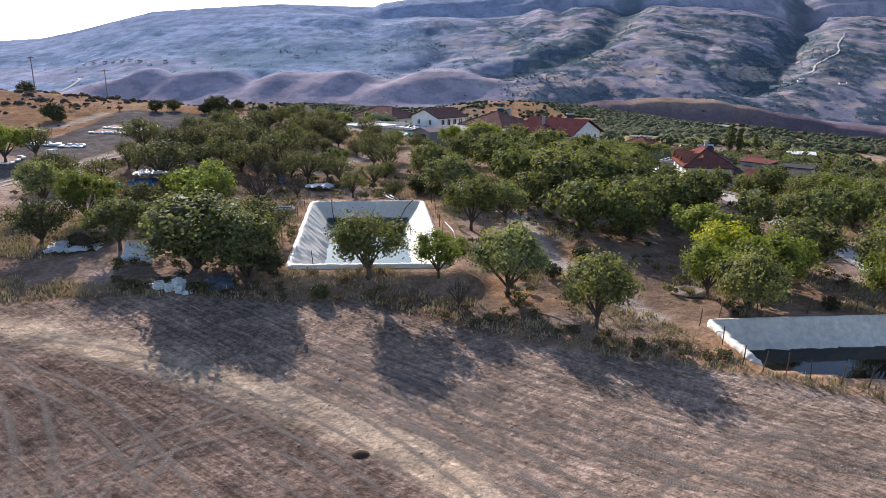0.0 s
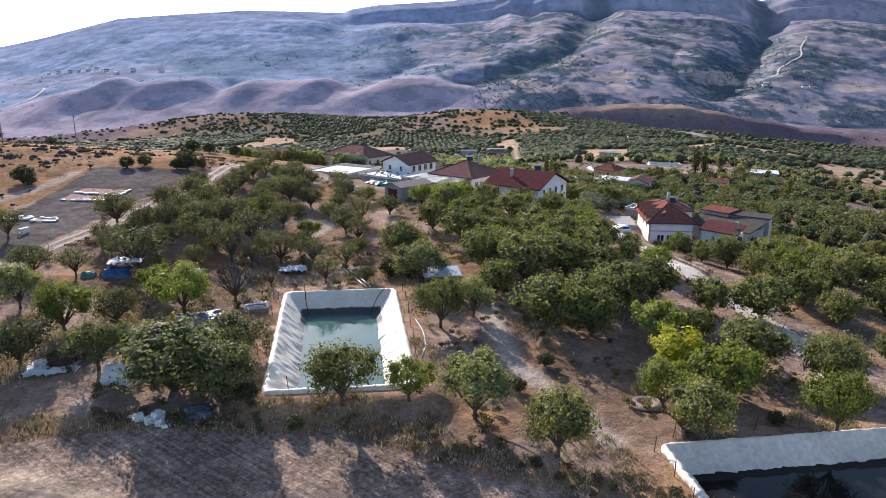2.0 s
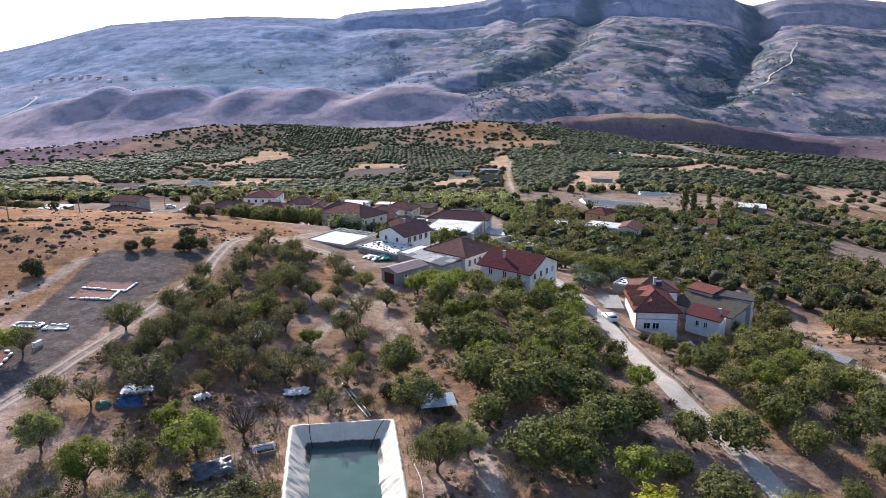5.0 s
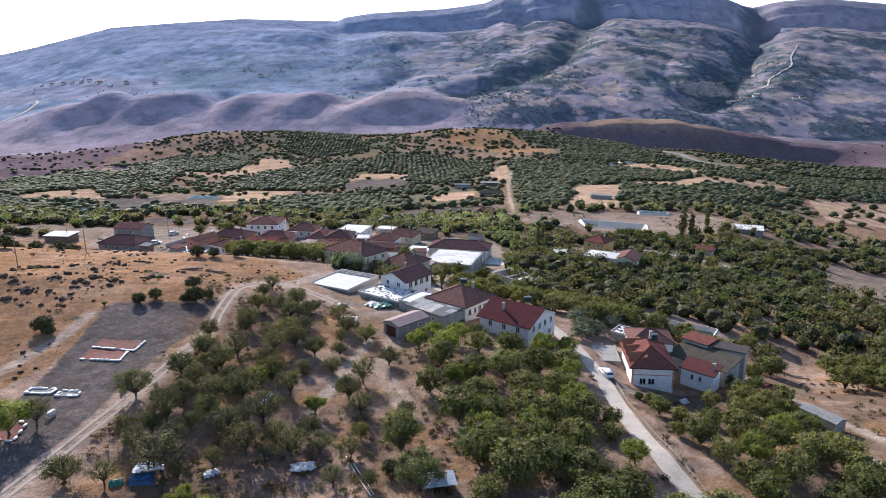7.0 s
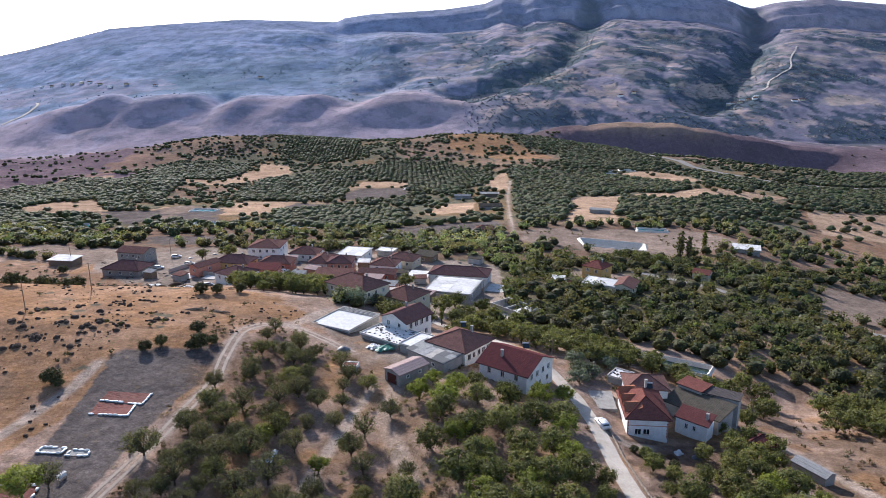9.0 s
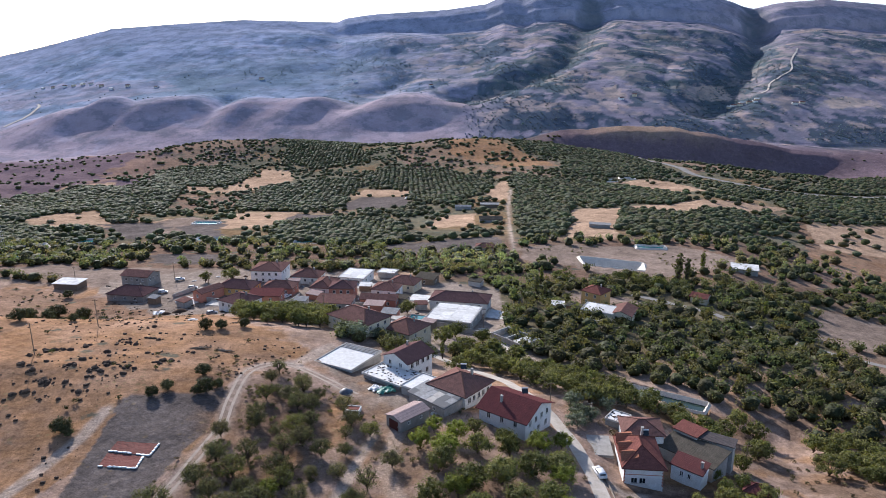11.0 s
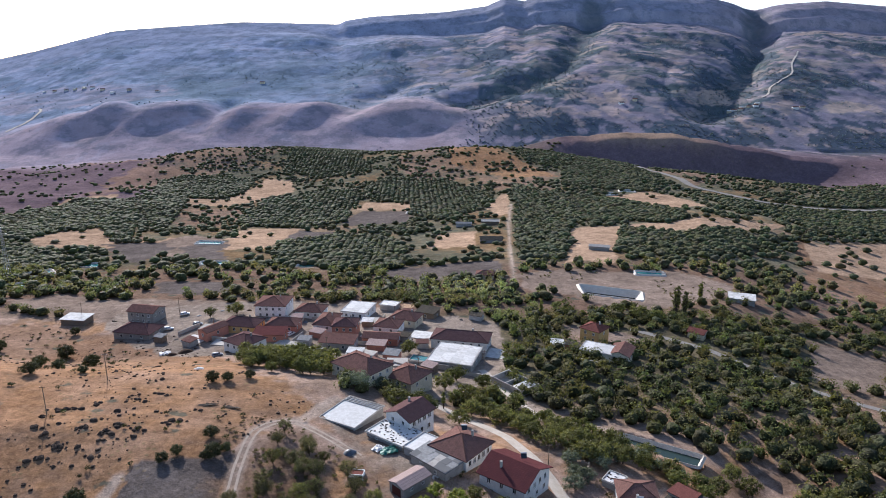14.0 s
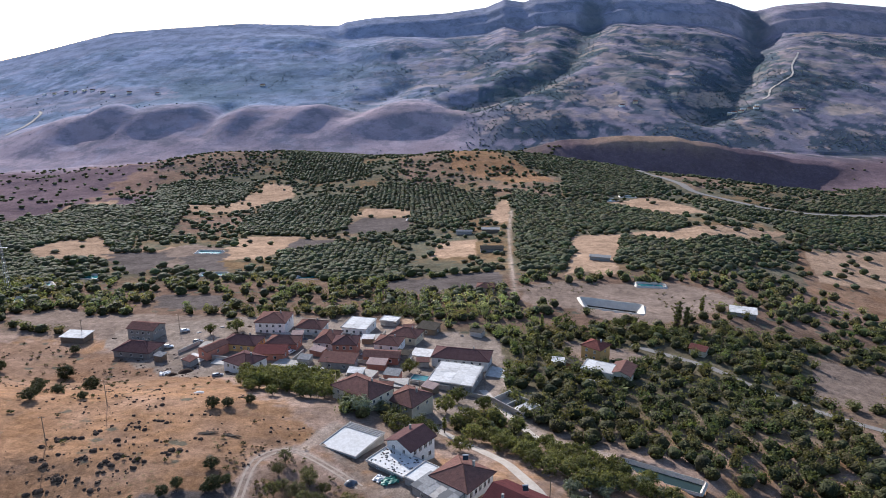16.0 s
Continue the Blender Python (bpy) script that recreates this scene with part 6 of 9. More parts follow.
def house(x, y, w, d, turn, high, roof, rise, wall, cover, label, rows_of=(), over=0.5, extras=(), base_drop=1.5, z=None, name="house", group=""):
    """rows_of: (face, storey height, count, width, height) for rows of windows."""
    z = ground_z(x, y) if z is None else z
    h = thing(name, pose(x, y, z, 0, 0, turn), label, name.replace("_", " "), group)
    bm = boxes((-w / 2, w / 2, -d / 2, d / 2, -base_drop, high))
    if roof == "gable":
        a = [bm.verts.new(p) for p in (((-w / 2 + 0.01, -d / 2 + 0.01, high), (-w / 2 + 0.01, d / 2 - 0.01, high), (-w / 2 + 0.01, 0, high + rise * 0.97), (w / 2 - 0.01, -d / 2 + 0.01, high), (w / 2 - 0.01, d / 2 - 0.01, high), (w / 2 - 0.01, 0, high + rise * 0.97)) if w >= d else
                                       ((-w / 2 + 0.01, -d / 2 + 0.01, high), (w / 2 - 0.01, -d / 2 + 0.01, high), (0, -d / 2 + 0.01, high + rise * 0.97), (-w / 2 + 0.01, d / 2 - 0.01, high), (w / 2 - 0.01, d / 2 - 0.01, high), (0, d / 2 - 0.01, high + rise * 0.97)))]
        bm.faces.new(a[:3])
        bm.faces.new(a[3:])
    part("wall", bm, wall, h)
    rm, P, F = roof_mesh(w, d, rise, over, roof)
    ro = part("roof", rm, cover, h)
    ro.matrix_basis = pose(0, 0, high + 0.01)
    if roof == "hip":
        for k, (i, j) in enumerate([(0, 4), (1, 5 if w >= d else 4), (2, 5), (3, 4 if w >= d else 5), (4, 5)]):
            bm = bmesh.new()
            lift = Vector((0, 0, 0.17))
            tube(bm, [Vector(P[i]) + lift, Vector(P[j]) + lift], [0.12, 0.12], 6)
            part("ridge_cap", bm, cover, ro)
    if roof == "flat":
        t, a, b = 0.22, w / 2 + over, d / 2 + over
        part("parapet", boxes((-a, a, -b, -b + t, 0.18, 0.4), (-a, a, b - t, b, 0.18, 0.4), (-a, -a + t, -b + t, b - t, 0.18, 0.4), (a - t, a, -b + t, b - t, 0.18, 0.4)), CONCRETE, ro)
    for face, zz, count, ww, hh in rows_of:
        span = w if face in (0, 2) else d
        for k in range(count):
            window(h, face, span * ((k + 0.5) / count - 0.5) * 0.86, zz, ww, hh, d / 2, w / 2)
    for e in extras:
        e[0](h, *e[1:])
    return h


def roof_weights(parent, w, d, z, n, seed):
    """Stones and old tyres that hold a sheet roof down."""
    r = random.Random(seed)
    first = [part("weight", rock_mesh(60 + k, 0.2), ROCK if k else RUBBER, parent) for k in range(3)]
    for i in range(n):
        m = pose(r.uniform(-w / 2, w / 2), r.uniform(-d / 2, d / 2), z, 0, 0, r.uniform(0, 360)) @ Matrix.Diagonal((r.uniform(0.7, 1.5), r.uniform(0.7, 1.3), 0.6, 1))
        if i < 3:
            first[i].matrix_basis = m
        else:
            share("weight", first[i % 3], parent, m)


def roof_sheets(parent, w, d, z, rise, nx, ny, seed, mats=None):
    """Loose metal sheets that overlap on a shed roof, each at its own tilt."""
    r = random.Random(seed)
    for i in range(nx):
        for j in range(ny):
            sw, sd = w / nx * r.uniform(0.95, 1.15), d / ny * r.uniform(1.0, 1.2)
            o = part("sheet", boxes((-sw / 2, sw / 2, -sd / 2, sd / 2, 0, 0.02)), r.choice(mats or (ROOF_GREY, STEEL_DULL, CONCRETE)), parent)
            y = d * ((j + 0.5) / ny - 0.5)
            o.matrix_basis = pose(w * ((i + 0.5) / nx - 0.5), y, z + rise * (y / d + 0.5) + 0.03 + 0.02 * ((i + j) % 3), math.degrees(math.atan2(rise, d)) + r.uniform(-1, 1), r.uniform(-1, 1), r.uniform(-5, 5))


# the farm on the shoulder of the hill
house(24.2, 143.8, 12.4, 11.8, -40, 4.7, "gable", 2.5, WHITE, ROOF_WINE, "two-storey white farmhouse with a wine-red tiled gable roof", [(0, 3.4, 3, 1.0, 1.4), (1, 3.6, 4, 1.1, 1.4), (1, 1.0, 3, 1.1, 1.2), (0, 0.8, 2, 1.0, 1.1)], 0.7,
      [(chimney, -2, -3, 5, 7.6), (heater, 1, 2.5, 7.0, 40)])
house(12.2, 155.8, 11.2, 11.0, -42, 4.3, "hip", 2.5, WHITE, ROOF_BROWN, "white farmhouse with arched windows under a brown hip roof", [(1, 2.4, 5, 1.1, 1.5), (0, 2.4, 3, 1.1, 1.5)], 0.7,
      [(chimney, 2, 2, 4.8, 7.6), (heater, -1, 2.5, 6.6, 40)])
house(-1.0, 173.0, 8.8, 10.0, -42, 6.0, "gable", 1.8, WHITE, ROOF_DARK, "two-storey white house with a dark plum gable roof", [(1, 4.8, 4, 1.2, 1.5), (1, 1.6, 3, 1.2, 1.5), (0, 4.8, 2, 1.0, 1.2)], 0.6,
      [(chimney, -2, 2, 6, 8.4)], 3.0)
def roof_beams(parent, w, d, z):
    """Bare roof beams and a raised kerb along the back of a flat roof."""
    for k in range(4):
        y = d / 2 - 0.25 - k * 0.75
        part("beam", boxes((-w / 2, w / 2, y - 0.09, y + 0.09, z, z + 0.16)), CONCRETE, parent)
    for k in range(9):
        x = -w / 2 + 0.2 + k * (w - 0.4) / 8
        part("rafter", boxes((x - 0.07, x + 0.07, d / 2 - 2.7, d / 2, z + 0.16, z + 0.28)), CONCRETE, parent)
    part("kerb", boxes((-w / 2 - 0.3, -w / 2 - 0.1, -d / 2 - 0.3, d / 2, z, z + 0.18)), CONCRETE, parent)


LIME_ROOF = plain("limewashed_roof", (0.62, 0.61, 0.59), (0.50, 0.485, 0.46), 0.8, 0.85, 0.25)
house(-17.6, 177.6, 12.0, 14.0, -32, 1.2, "flat", 0, GREY, LIME_ROOF, "low white flat-roofed store beside the yard", (), 0.3, [(roof_beams, 12.0, 14.0, 1.42)], name="store")
house(-5.2, 165.3, 12.5, 8.5, -40, 1.9, "flat", 0, GREY, LIME_ROOF, "low stable with a patched white roof", [(0, 1.1, 2, 0.8, 0.6)], 0.4, [(roof_weights, 12.0, 8.0, 2.14, 70, 3)], name="stable")
house(1.8, 158.6, 4.5, 8.5, -40, 2.5, "flat", 0, GREY, LIME_ROOF, "narrow white-roofed lean-to between barn and stable", (), 0.2, name="lean_to")
house(5.8, 150.6, 12.0, 6.6, -47, 2.6, "mono", 0.6, GREY, ROOF_GREY, "old barn with a grey patched metal roof", [(0, 1.4, 2, 0.9, 0.9)], 0.4, [(roof_sheets, 12.4, 7.0, 2.8, 0.6, 6, 3, 8)], name="barn")
house(-1.0, 141.6, 5.0, 8.6, -48, 2.7, "gable", 0.7, GREY, ROOF_PINK, "grey block garage with a faded pink metal roof", [(1, 1.7, 2, 0.9, 0.7)], 0.3, [(door, 0, 0, 0, 3.0, 2.3, 4.3, 2.5, DARKDOOR)], name="garage")


# the house by the lane
def dormer(parent, x, y, z, turn):
    """A small gabled dormer set into the roof."""
    bm = bmesh.new()
    lay = bm.loops.layers.float_vector.new("roofuv")
    P = [(-1.7, -0.2, 0), (1.7, -0.2, 0), (0, -0.2, 1.5), (-1.7, 3.4, 1.2), (1.7, 3.4, 1.2), (0, 3.4, 1.7)]
    v = [bm.verts.new(p) for p in P]
    for f in ((1, 4, 5, 2), (3, 0, 2, 5)):
        fc = bm.faces.new([v[i] for i in f])
        for lp in fc.loops:
            lp[lay] = (lp.vert.co.y, lp.vert.co.x, 0)
    d = part("dormer", bm, ROOF_ORANGE, parent, "orange tiled dormer")
    d.modifiers.new("thick", "SOLIDIFY").thickness = 0.12
    d.matrix_basis = pose(x, y, z, 0, 0, turn)
    part("gable", ([(-1.45, 0.25, -0.2), (1.45, 0.25, -0.2), (0, 0.25, 1.3), (-1.45, 0.35, -0.2), (1.45, 0.35, -0.2), (0, 0.35, 1.3)], [], [(0, 1, 2), (5, 4, 3), (0, 3, 4, 1), (1, 4, 5, 2), (2, 5, 3, 0)]), TIMBER, d)


def quoins(parent, w, d, high):
    """Dark corner blocks and a string course."""
    first = None
    for sx in (-1, 1):
        for k in range(int(high / 0.34)):
            s = 0.34 if k % 2 else 0.24
            o = part("quoin", boxes((-s / 2, s / 2, -0.03, 0.03, 0, 0.28)), TERRACOTTA, parent) if first is None or k < 2 else share("quoin", first[k % 2], parent, Matrix())
            if first is None:
                first = {0: o}
            first.setdefault(k % 2, o)
            o.matrix_basis = pose(sx * (w / 2 - s / 2 + 0.02), -d / 2, 0.1 + k * 0.34)
    part("string_course", boxes((-w / 2, w / 2, -d / 2 - 0.05, -d / 2, 2.7, 2.84)), TERRACOTTA, parent)


LANE_WINDOWS = [(3, 3.8, 3, 1.1, 1.3)]
house(49.1, 129.2, 8.2, 12.0, -8, 4.6, "hip", 2.6, WHITE, ROOF_RED, "two-storey white house with red tiled hip roof beside the lane", LANE_WINDOWS, 0.6,
      [(window, 0, -1.9, 1.4, 1.3, 1.3, 6.0, 4.1), (window, 0, -0.2, 1.4, 1.3, 1.3, 6.0, 4.1), (chimney, 1.2, 4.2, 5.1, 8.1), (heater, 2.0, 4.2, 6.3, 0), (quoins, 8.2, 12.0, 4.4), (dormer, -4.35, -3.0, 4.9, 270), (dormer, -4.35, 0.6, 4.9, 270), (dormer, -4.35, 4.2, 4.9, 270)], 2.0, z=-5.0)
house(53.6, 141.2, 9.0, 7.6, -9, 4.2, "hip", 1.6, WHITE, ROOF_BROWN, "brown-roofed rear wing of the lane house", (), 0.5, (), 3.0, z=-5.4, name="house_wing")
yard_z = -6.2
house(59.9, 127.4, 6.8, 3.4, -46, 2.9, "mono", 1.3, WHITE, ROOF_MAROON, "small white annex with a maroon lean-to roof", (), 0.35,
      [(window, 0, -1.0, 1.6, 0.7, 1.1, 1.7, 3.4), (window, 0, 0.7, 1.6, 0.7, 1.1, 1.7, 3.4), (chimney, 2.6, 0, 3, 5.0)], 2.5, z=yard_z, name="annex")
house(63.4, 133.9, 12.6, 7.0, -50, 2.5, "mono", 1.1, CONCRETE, ROOF_MOSS, "long low barn with a weathered grey tiled roof", (), 0.5, (), 5.5, z=yard_z, name="barn")
house(64.9, 140.2, 5.8, 4.4, -52, 4.3, "mono", 0.3, CONCRETE, ROOF_RED, "open store under a red sheet roof", (), 0.3, (), 6.0, z=yard_z, name="store")
house(69.6, 136.0, 7.6, 3.2, -36, 4.0, "mono", 0.3, CONCRETE, ROOF_SLATE, "open store under a dark grey sheet roof", (), 0.3, (), 6.0, z=yard_z, name="store")

house(50.4, 148.6, 4.4, 4.8, -40, 2.0, "flat", 0, CONCRETE, LIME_ROOF, "small store with a white roof held down by stones", (), 0.2, [(roof_weights, 4.2, 4.6, 2.24, 22, 12)], 3.0, name="store")


slab_z = max(ground_z(41, 137), ground_z(45, 133), ground_z(43, 139)) + 0.06
sl = part("yard_slab", boxes((-2.6, 2.6, -4.2, 4.2, -1.6, 0.0)), GREY)
sl.matrix_basis = pose(42.6, 136.6, slab_z, 0, 0, -8)
tagged(sl, "grey concrete terrace beside the lane house", "terrace", kind="structure")

# the village
V = "village houses"
VILLAGE_ROWS = [
    (-120.5, 298.5, 13, 9, -16, 5.2, "gable", 1.6, GREY, ROOF_BROWN, "grey two-storey village house with brown roof", 4), (-116.5, 278.4, 16.5, 11, -14, 3.0, "hip", 2.4, GREY, ROOF_DARK, "low grey house with a dark hip roof", 3),
    (-83, 271, 5.5, 11, -35, 4.2, "gable", 1.0, TERRACOTTA, ROOF_BROWN, "narrow bare-brick house with a brown roof", 1), (-72.6, 278.8, 15, 10, -14, 3.6, "hip", 2.2, OCHRE, ROOF_DARK, "ochre house under a dark hip roof", 4),
    (-66, 254, 12, 11, -35, 4.6, "hip", 2.0, WHITE, ROOF_DARK, "white two-storey house with dark hip roof", 3), (-58.9, 267.5, 12.5, 7, -5, 3.2, "mono", 0.8, TERRACOTTA, ROOF_MAROON, "low shed-like house with maroon sheet roof", 2),
    (-55.7, 281, 13, 9, -8, 3.6, "hip", 2.0, TERRACOTTA, ROOF_BROWN, "red-walled house under a brown hip roof", 3), (-64.5, 306, 14, 14, -6, 6.0, "hip", 2.2, WHITE, ROOF_BROWN, "large white two-storey house with brown roof", 4),
    (-47, 304, 12.5, 10, -12, 4.0, "hip", 2.2, WHITE, ROOF_BROWN, "white house with brown hip roof", 3), (-37.4, 286, 8.5, 14, -12, 4.0, "hip", 1.9, WHITE, ROOF_BROWN, "narrow white house with brown hip roof", 2)]
VILLAGE_MORE = [
    (-28.5, 276.5, 10, 10, -6, 5.6, "hip", 2.0, TERRACOTTA, ROOF_DARK, "tall terracotta house with dark hip roof", 3), (-29.9, 258.5, 14, 7, -12, 3.0, "mono", 1.2, GREY, ROOF_BROWN, "low grey house with a brown sloping roof", 2),
    (-25.5, 309, 12, 14, -17, 3.8, "flat", 0, WHITE, WHITE_ROOF, "white flat-roofed house with a parapet", 3), (-10.3, 282, 11, 10, -16, 4.0, "hip", 1.9, WHITE, ROOF_BROWN, "small white house with brown hip roof", 2),
    (-2.8, 293, 12.5, 10, -22, 4.2, "hip", 2.2, CREAM, ROOF_BROWN, "cream house with a brown hip roof", 3), (-12.9, 266, 14.5, 7, -10, 3.2, "gable", 1.2, TERRACOTTA, ROOF_BROWN, "long low house with brown roof", 3),
    (-14.5, 257.5, 7, 5, -12, 2.6, "mono", 0.3, TERRACOTTA, ROOF_PINK, "small outbuilding with a pink sheet roof", 0), (20.3, 264.5, 23.5, 11, -15, 5.0, "hip", 2.2, WHITE, ROOF_DARK, "long white building with dark hip roof", 6),
    ]
VILLAGE_EAST = [
    (16.5, 245.0, 17, 17.5, -20, 3.8, "flat", 0, GREY, WHITE_ROOF, "wide building with a patched flat white roof", 4), (-1.5, 210.5, 11, 11.5, -38, 5.0, "hip", 2.4, CREAM, ROOF_BROWN, "cream two-storey house with brown hip roof", 3),
    (-17, 211.0, 17, 11.5, -42, 5.6, "hip", 2.6, CREAM, ROOF_BROWN, "large cream house with a brown hip roof", 4), (7.6, 305, 9, 7, -25, 3.0, "mono", 0.8, TIMBER, ROOF_MOSS, "weathered timber shed with mossy roof", 1),
    (78.3, 271.5, 9, 8.5, -45, 6.4, "hip", 1.9, OCHRE, ROOF_RED, "tall ochre house with a red hip roof", 2), (74.5, 251.5, 12, 9, -30, 3.4, "flat", 0, CREAM, WHITE_ROOF, "flat-roofed annex with a pale terrace", 2),
    (83.5, 249.5, 8, 11, -30, 4.0, "gable", 1.4, CREAM, ROOF_BROWN, "gabled cream house with a brown roof", 2), (128.5, 282, 7, 6, -40, 3.0, "gable", 1.2, CREAM, ROOF_RED, "small house with red roof among trees", 1)]
for x, y, w, d, turn, high, roof, rise, wall, cover, label, wins in VILLAGE_ROWS + VILLAGE_MORE + VILLAGE_EAST:
    ws = [(0, high - 1.5, wins, 1.1, 1.3), (1, high - 1.5, max(1, wins - 1), 1.0, 1.2)] if wins else []
    if high > 5 and wins:
        ws.append((0, high - 4.2, wins, 1.0, 1.2))
    ex = [(chimney, w * 0.2, d * 0.1, high, high + rise + 0.6)] if roof == "hip" else []
    if roof == "flat" and w > 11:
        ex = [(roof_sheets, w - 0.6, d - 0.6, high + 0.26, 0.02, int(w / 4), int(d / 4), int(w), (LIME_ROOF, LIME_ROOF, LIME_ROOF, WHITE_ROOF))]
    house(x, y, w, d, turn, high, roof, rise, wall, cover, label, ws, 0.5, ex, 4.0, group=V)

# ---- roads ----


def strip(name, line, wide, material, label, lift=0.06, step=1.5):
    pts = []
    for (ax, ay), (bx, by) in zip(line, line[1:]):
        n = max(1, int(math.hypot(bx - ax, by - ay) / step))
        pts += [Vector((ax + (bx - ax) * k / n, ay + (by - ay) * k / n)) for k in range(n)]
    pts.append(Vector(line[-1]))
    for _ in range(6):
        pts = [pts[0]] + [(a + 2 * b + c) / 4 for a, b, c in zip(pts, pts[1:], pts[2:])] + [pts[-1]]
    verts, faces = [], []
    for i, p in enumerate(pts):
        d = (pts[min(i + 1, len(pts) - 1)] - pts[max(i - 1, 0)]).normalized()
        nrm = Vector((-d.y, d.x))
        for k in (-1, -0.5, 0, 0.5, 1):
            q = p + nrm * wide / 2 * (k + 0.06 * noise.noise(Vector((p.x * 0.4, p.y * 0.4, k))))
            verts.append((q.x, q.y, max(ground_z(q.x, q.y), ground_z(p.x, p.y) - 0.3) + lift))
    for i in range(len(pts) - 1):
        for k in range(4):
            a = i * 5 + k
            faces.append((a, a + 1, a + 6, a + 5))
    ob = part(name, (verts, [], [f[::-1] for f in faces]), material, None, smooth=True)
    return tagged(ob, label, "road", kind="structure")


strip("road", LANE_LINE, 3.3, LANE, "pale concrete village lane between orchards")
def beside(line, by):
    """The bent line moved sideways."""
    out = []
    for i, p in enumerate(line):
        d = (Vector(line[min(i + 1, len(line) - 1)]) - Vector(line[max(i - 1, 0)])).normalized()
        out.append((p[0] - d.y * by, p[1] + d.x * by))
    return out


DUST = plain("pale_track_dust", (0.40, 0.325, 0.262), (0.31, 0.25, 0.20), 0.6, 1.0, 0.4)
for by in (-0.8, 0.8):
    strip("track", beside(TRACKS[0][0], by), 0.62, DUST, "pale wheel track worn into the dry ground", 0.05)
strip("road", [(26, 238), (30, 224), (34, 212), (41, 195), (50, 179), (58, 171)], 2.8, LANE, "pale lane from the village to the narrow pond", 0.1)
strip("road", LOW_ROAD, 4.0, ASPHALT, "narrow pale road through the orchards", 0.15)
strip("road", FAR_ROAD, 10.0, ASPHALT, "far grey asphalt road in the valley", 0.5, 6)
strip("road", [(1252, 2245), (1150, 2090), (1093, 1972), (1040, 1930), (980, 1875), (940, 1800), (913, 1783)], 5.0, LANE, "pale dirt road winding down the mountain", 1.2, 10)
strip("road", [(-982, 1734), (-978, 1821), (-993, 1942), (-1019, 1979)], 7.0, LANE, "pale dirt road over the bare foothills", 1.2, 10)

# ---- things on the ground ----


def place(ob, x, y, turn=0.0, dz=0.0, tilt=0.0):
    ob.matrix_basis = pose(x, y, ground_z(x, y) + dz, tilt, 0, turn)
    return ob


def tuft_field(name, x, y, blades, high, material, label, spread=0.25, seed=9):
    """Tufts of dry blades, all in one mesh."""
    r = np.random.default_rng(seed)
    n = len(x)
    z = grid_heights(x, y)
    c = np.stack([x, y, z], 1)[:, None, :] + np.concatenate([r.normal(0, spread, (n, blades, 2)), np.zeros((n, blades, 1))], 2)
    hgt = high * r.uniform(0.5, 1.3, (n, 1)) * r.uniform(0.5, 1.2, (n, blades))
    lean = r.normal(0, 0.35, (n, blades, 2)) * hgt[..., None]
    a = r.uniform(0, math.tau, (n, blades))
    side = np.stack([np.cos(a), np.sin(a), 0 * a], -1) * 0.045 * (1 + high)
    top = c + np.concatenate([lean, hgt[..., None]], -1)
    v = np.stack([c - side, c + side, top + side * 0.3, top - side * 0.3], 2).reshape(-1, 3)
    hue = r.uniform(0.7, 1.2, n)
    t = np.repeat(np.stack([hue, hue, hue, np.ones(n)], 1), blades * 4, axis=0)
    return tagged(fast_mesh(name, v, np.arange(n * blades * 4).reshape(-1, 4), material, t), label, "grass", kind="stuff")


def scatter(x0, x1, y0, y1, n, seed, ok):
    r = np.random.default_rng(seed)
    x, y = r.uniform(x0, x1, n), r.uniform(y0, y1, n)
    k = ok(x, y)
    return x[k], y[k]


def no_pond(x, y):
    k = np.ones(len(x), bool)
    for p in (POOL_NORTH, POOL_EAST):
        k &= ~inside(inward(p, -0.7), x, y)
    return k & (near_line(LANE_LINE, x, y) > 2.4)


gx, gy = scatter(-45, 45, 34, 74, 11000, 1, lambda x, y: no_pond(x, y) & ~inside(FIELD_EDGE, x, y) & (fbm(x / 7, y / 7, 3, 8) + 0.9 * np.exp(-((near_line(FIELD_EDGE[:11], x, y) - 1) / 1.6) ** 2) > 0.2))
tuft_field("dry_grass", gx, gy, 9, 0.32, GRASS, "dry golden grass tufts along the field edge")
gx, gy = scatter(-60, 60, 72, 150, 9000, 2, lambda x, y: no_pond(x, y) & ~inside(DARK_FIELDS[-1], x, y) & (near_line(TRACKS[0][0], x, y) > 2.2) & (fbm(x / 12, y / 12, 3, 8) > 0.12))
tuft_field("dry_grass", gx, gy, 7, 0.3, GRASS, "dry golden grass between the orchard trees", 0.45)


def bushes(name, x, y, r, per, size, wide, high, material, label):
    ob = orchard(name, x, y, r, per, size, wide, high, material, label, 0.35)
    ob["category"] = "shrubs"
    return ob


r5 = np.random.default_rng(15)
gx, gy = scatter(-48, 12, 74, 165, 900, 3, lambda x, y: no_pond(x, y) & ~inside(FARMYARD, x, y) & (near_line(TRACKS[3][0], x, y) > 2.5) & (near_line(TRACKS[0][0], x, y) > 3) & (fbm(x / 10, y / 10, 3, 77) > 0.0) & ~inside(DARK_FIELDS[-1], x, y))
bushes("scrub", gx, gy, r5, 46, 0.16, 1.5, 0.9, LEAF_DRY, "low dusty weeds and scrub under the trees")
gx, gy = scatter(-26, 30, 40, 53, 380, 4, lambda x, y: no_pond(x, y) & ~inside(FIELD_EDGE, x, y) & (near_line(FIELD_EDGE[:11], x, y) < 3.2))
bushes("scrub", gx, gy, r5, 90, 0.075, 1.2, 0.55, WEED, "withered brown weeds along the field edge")
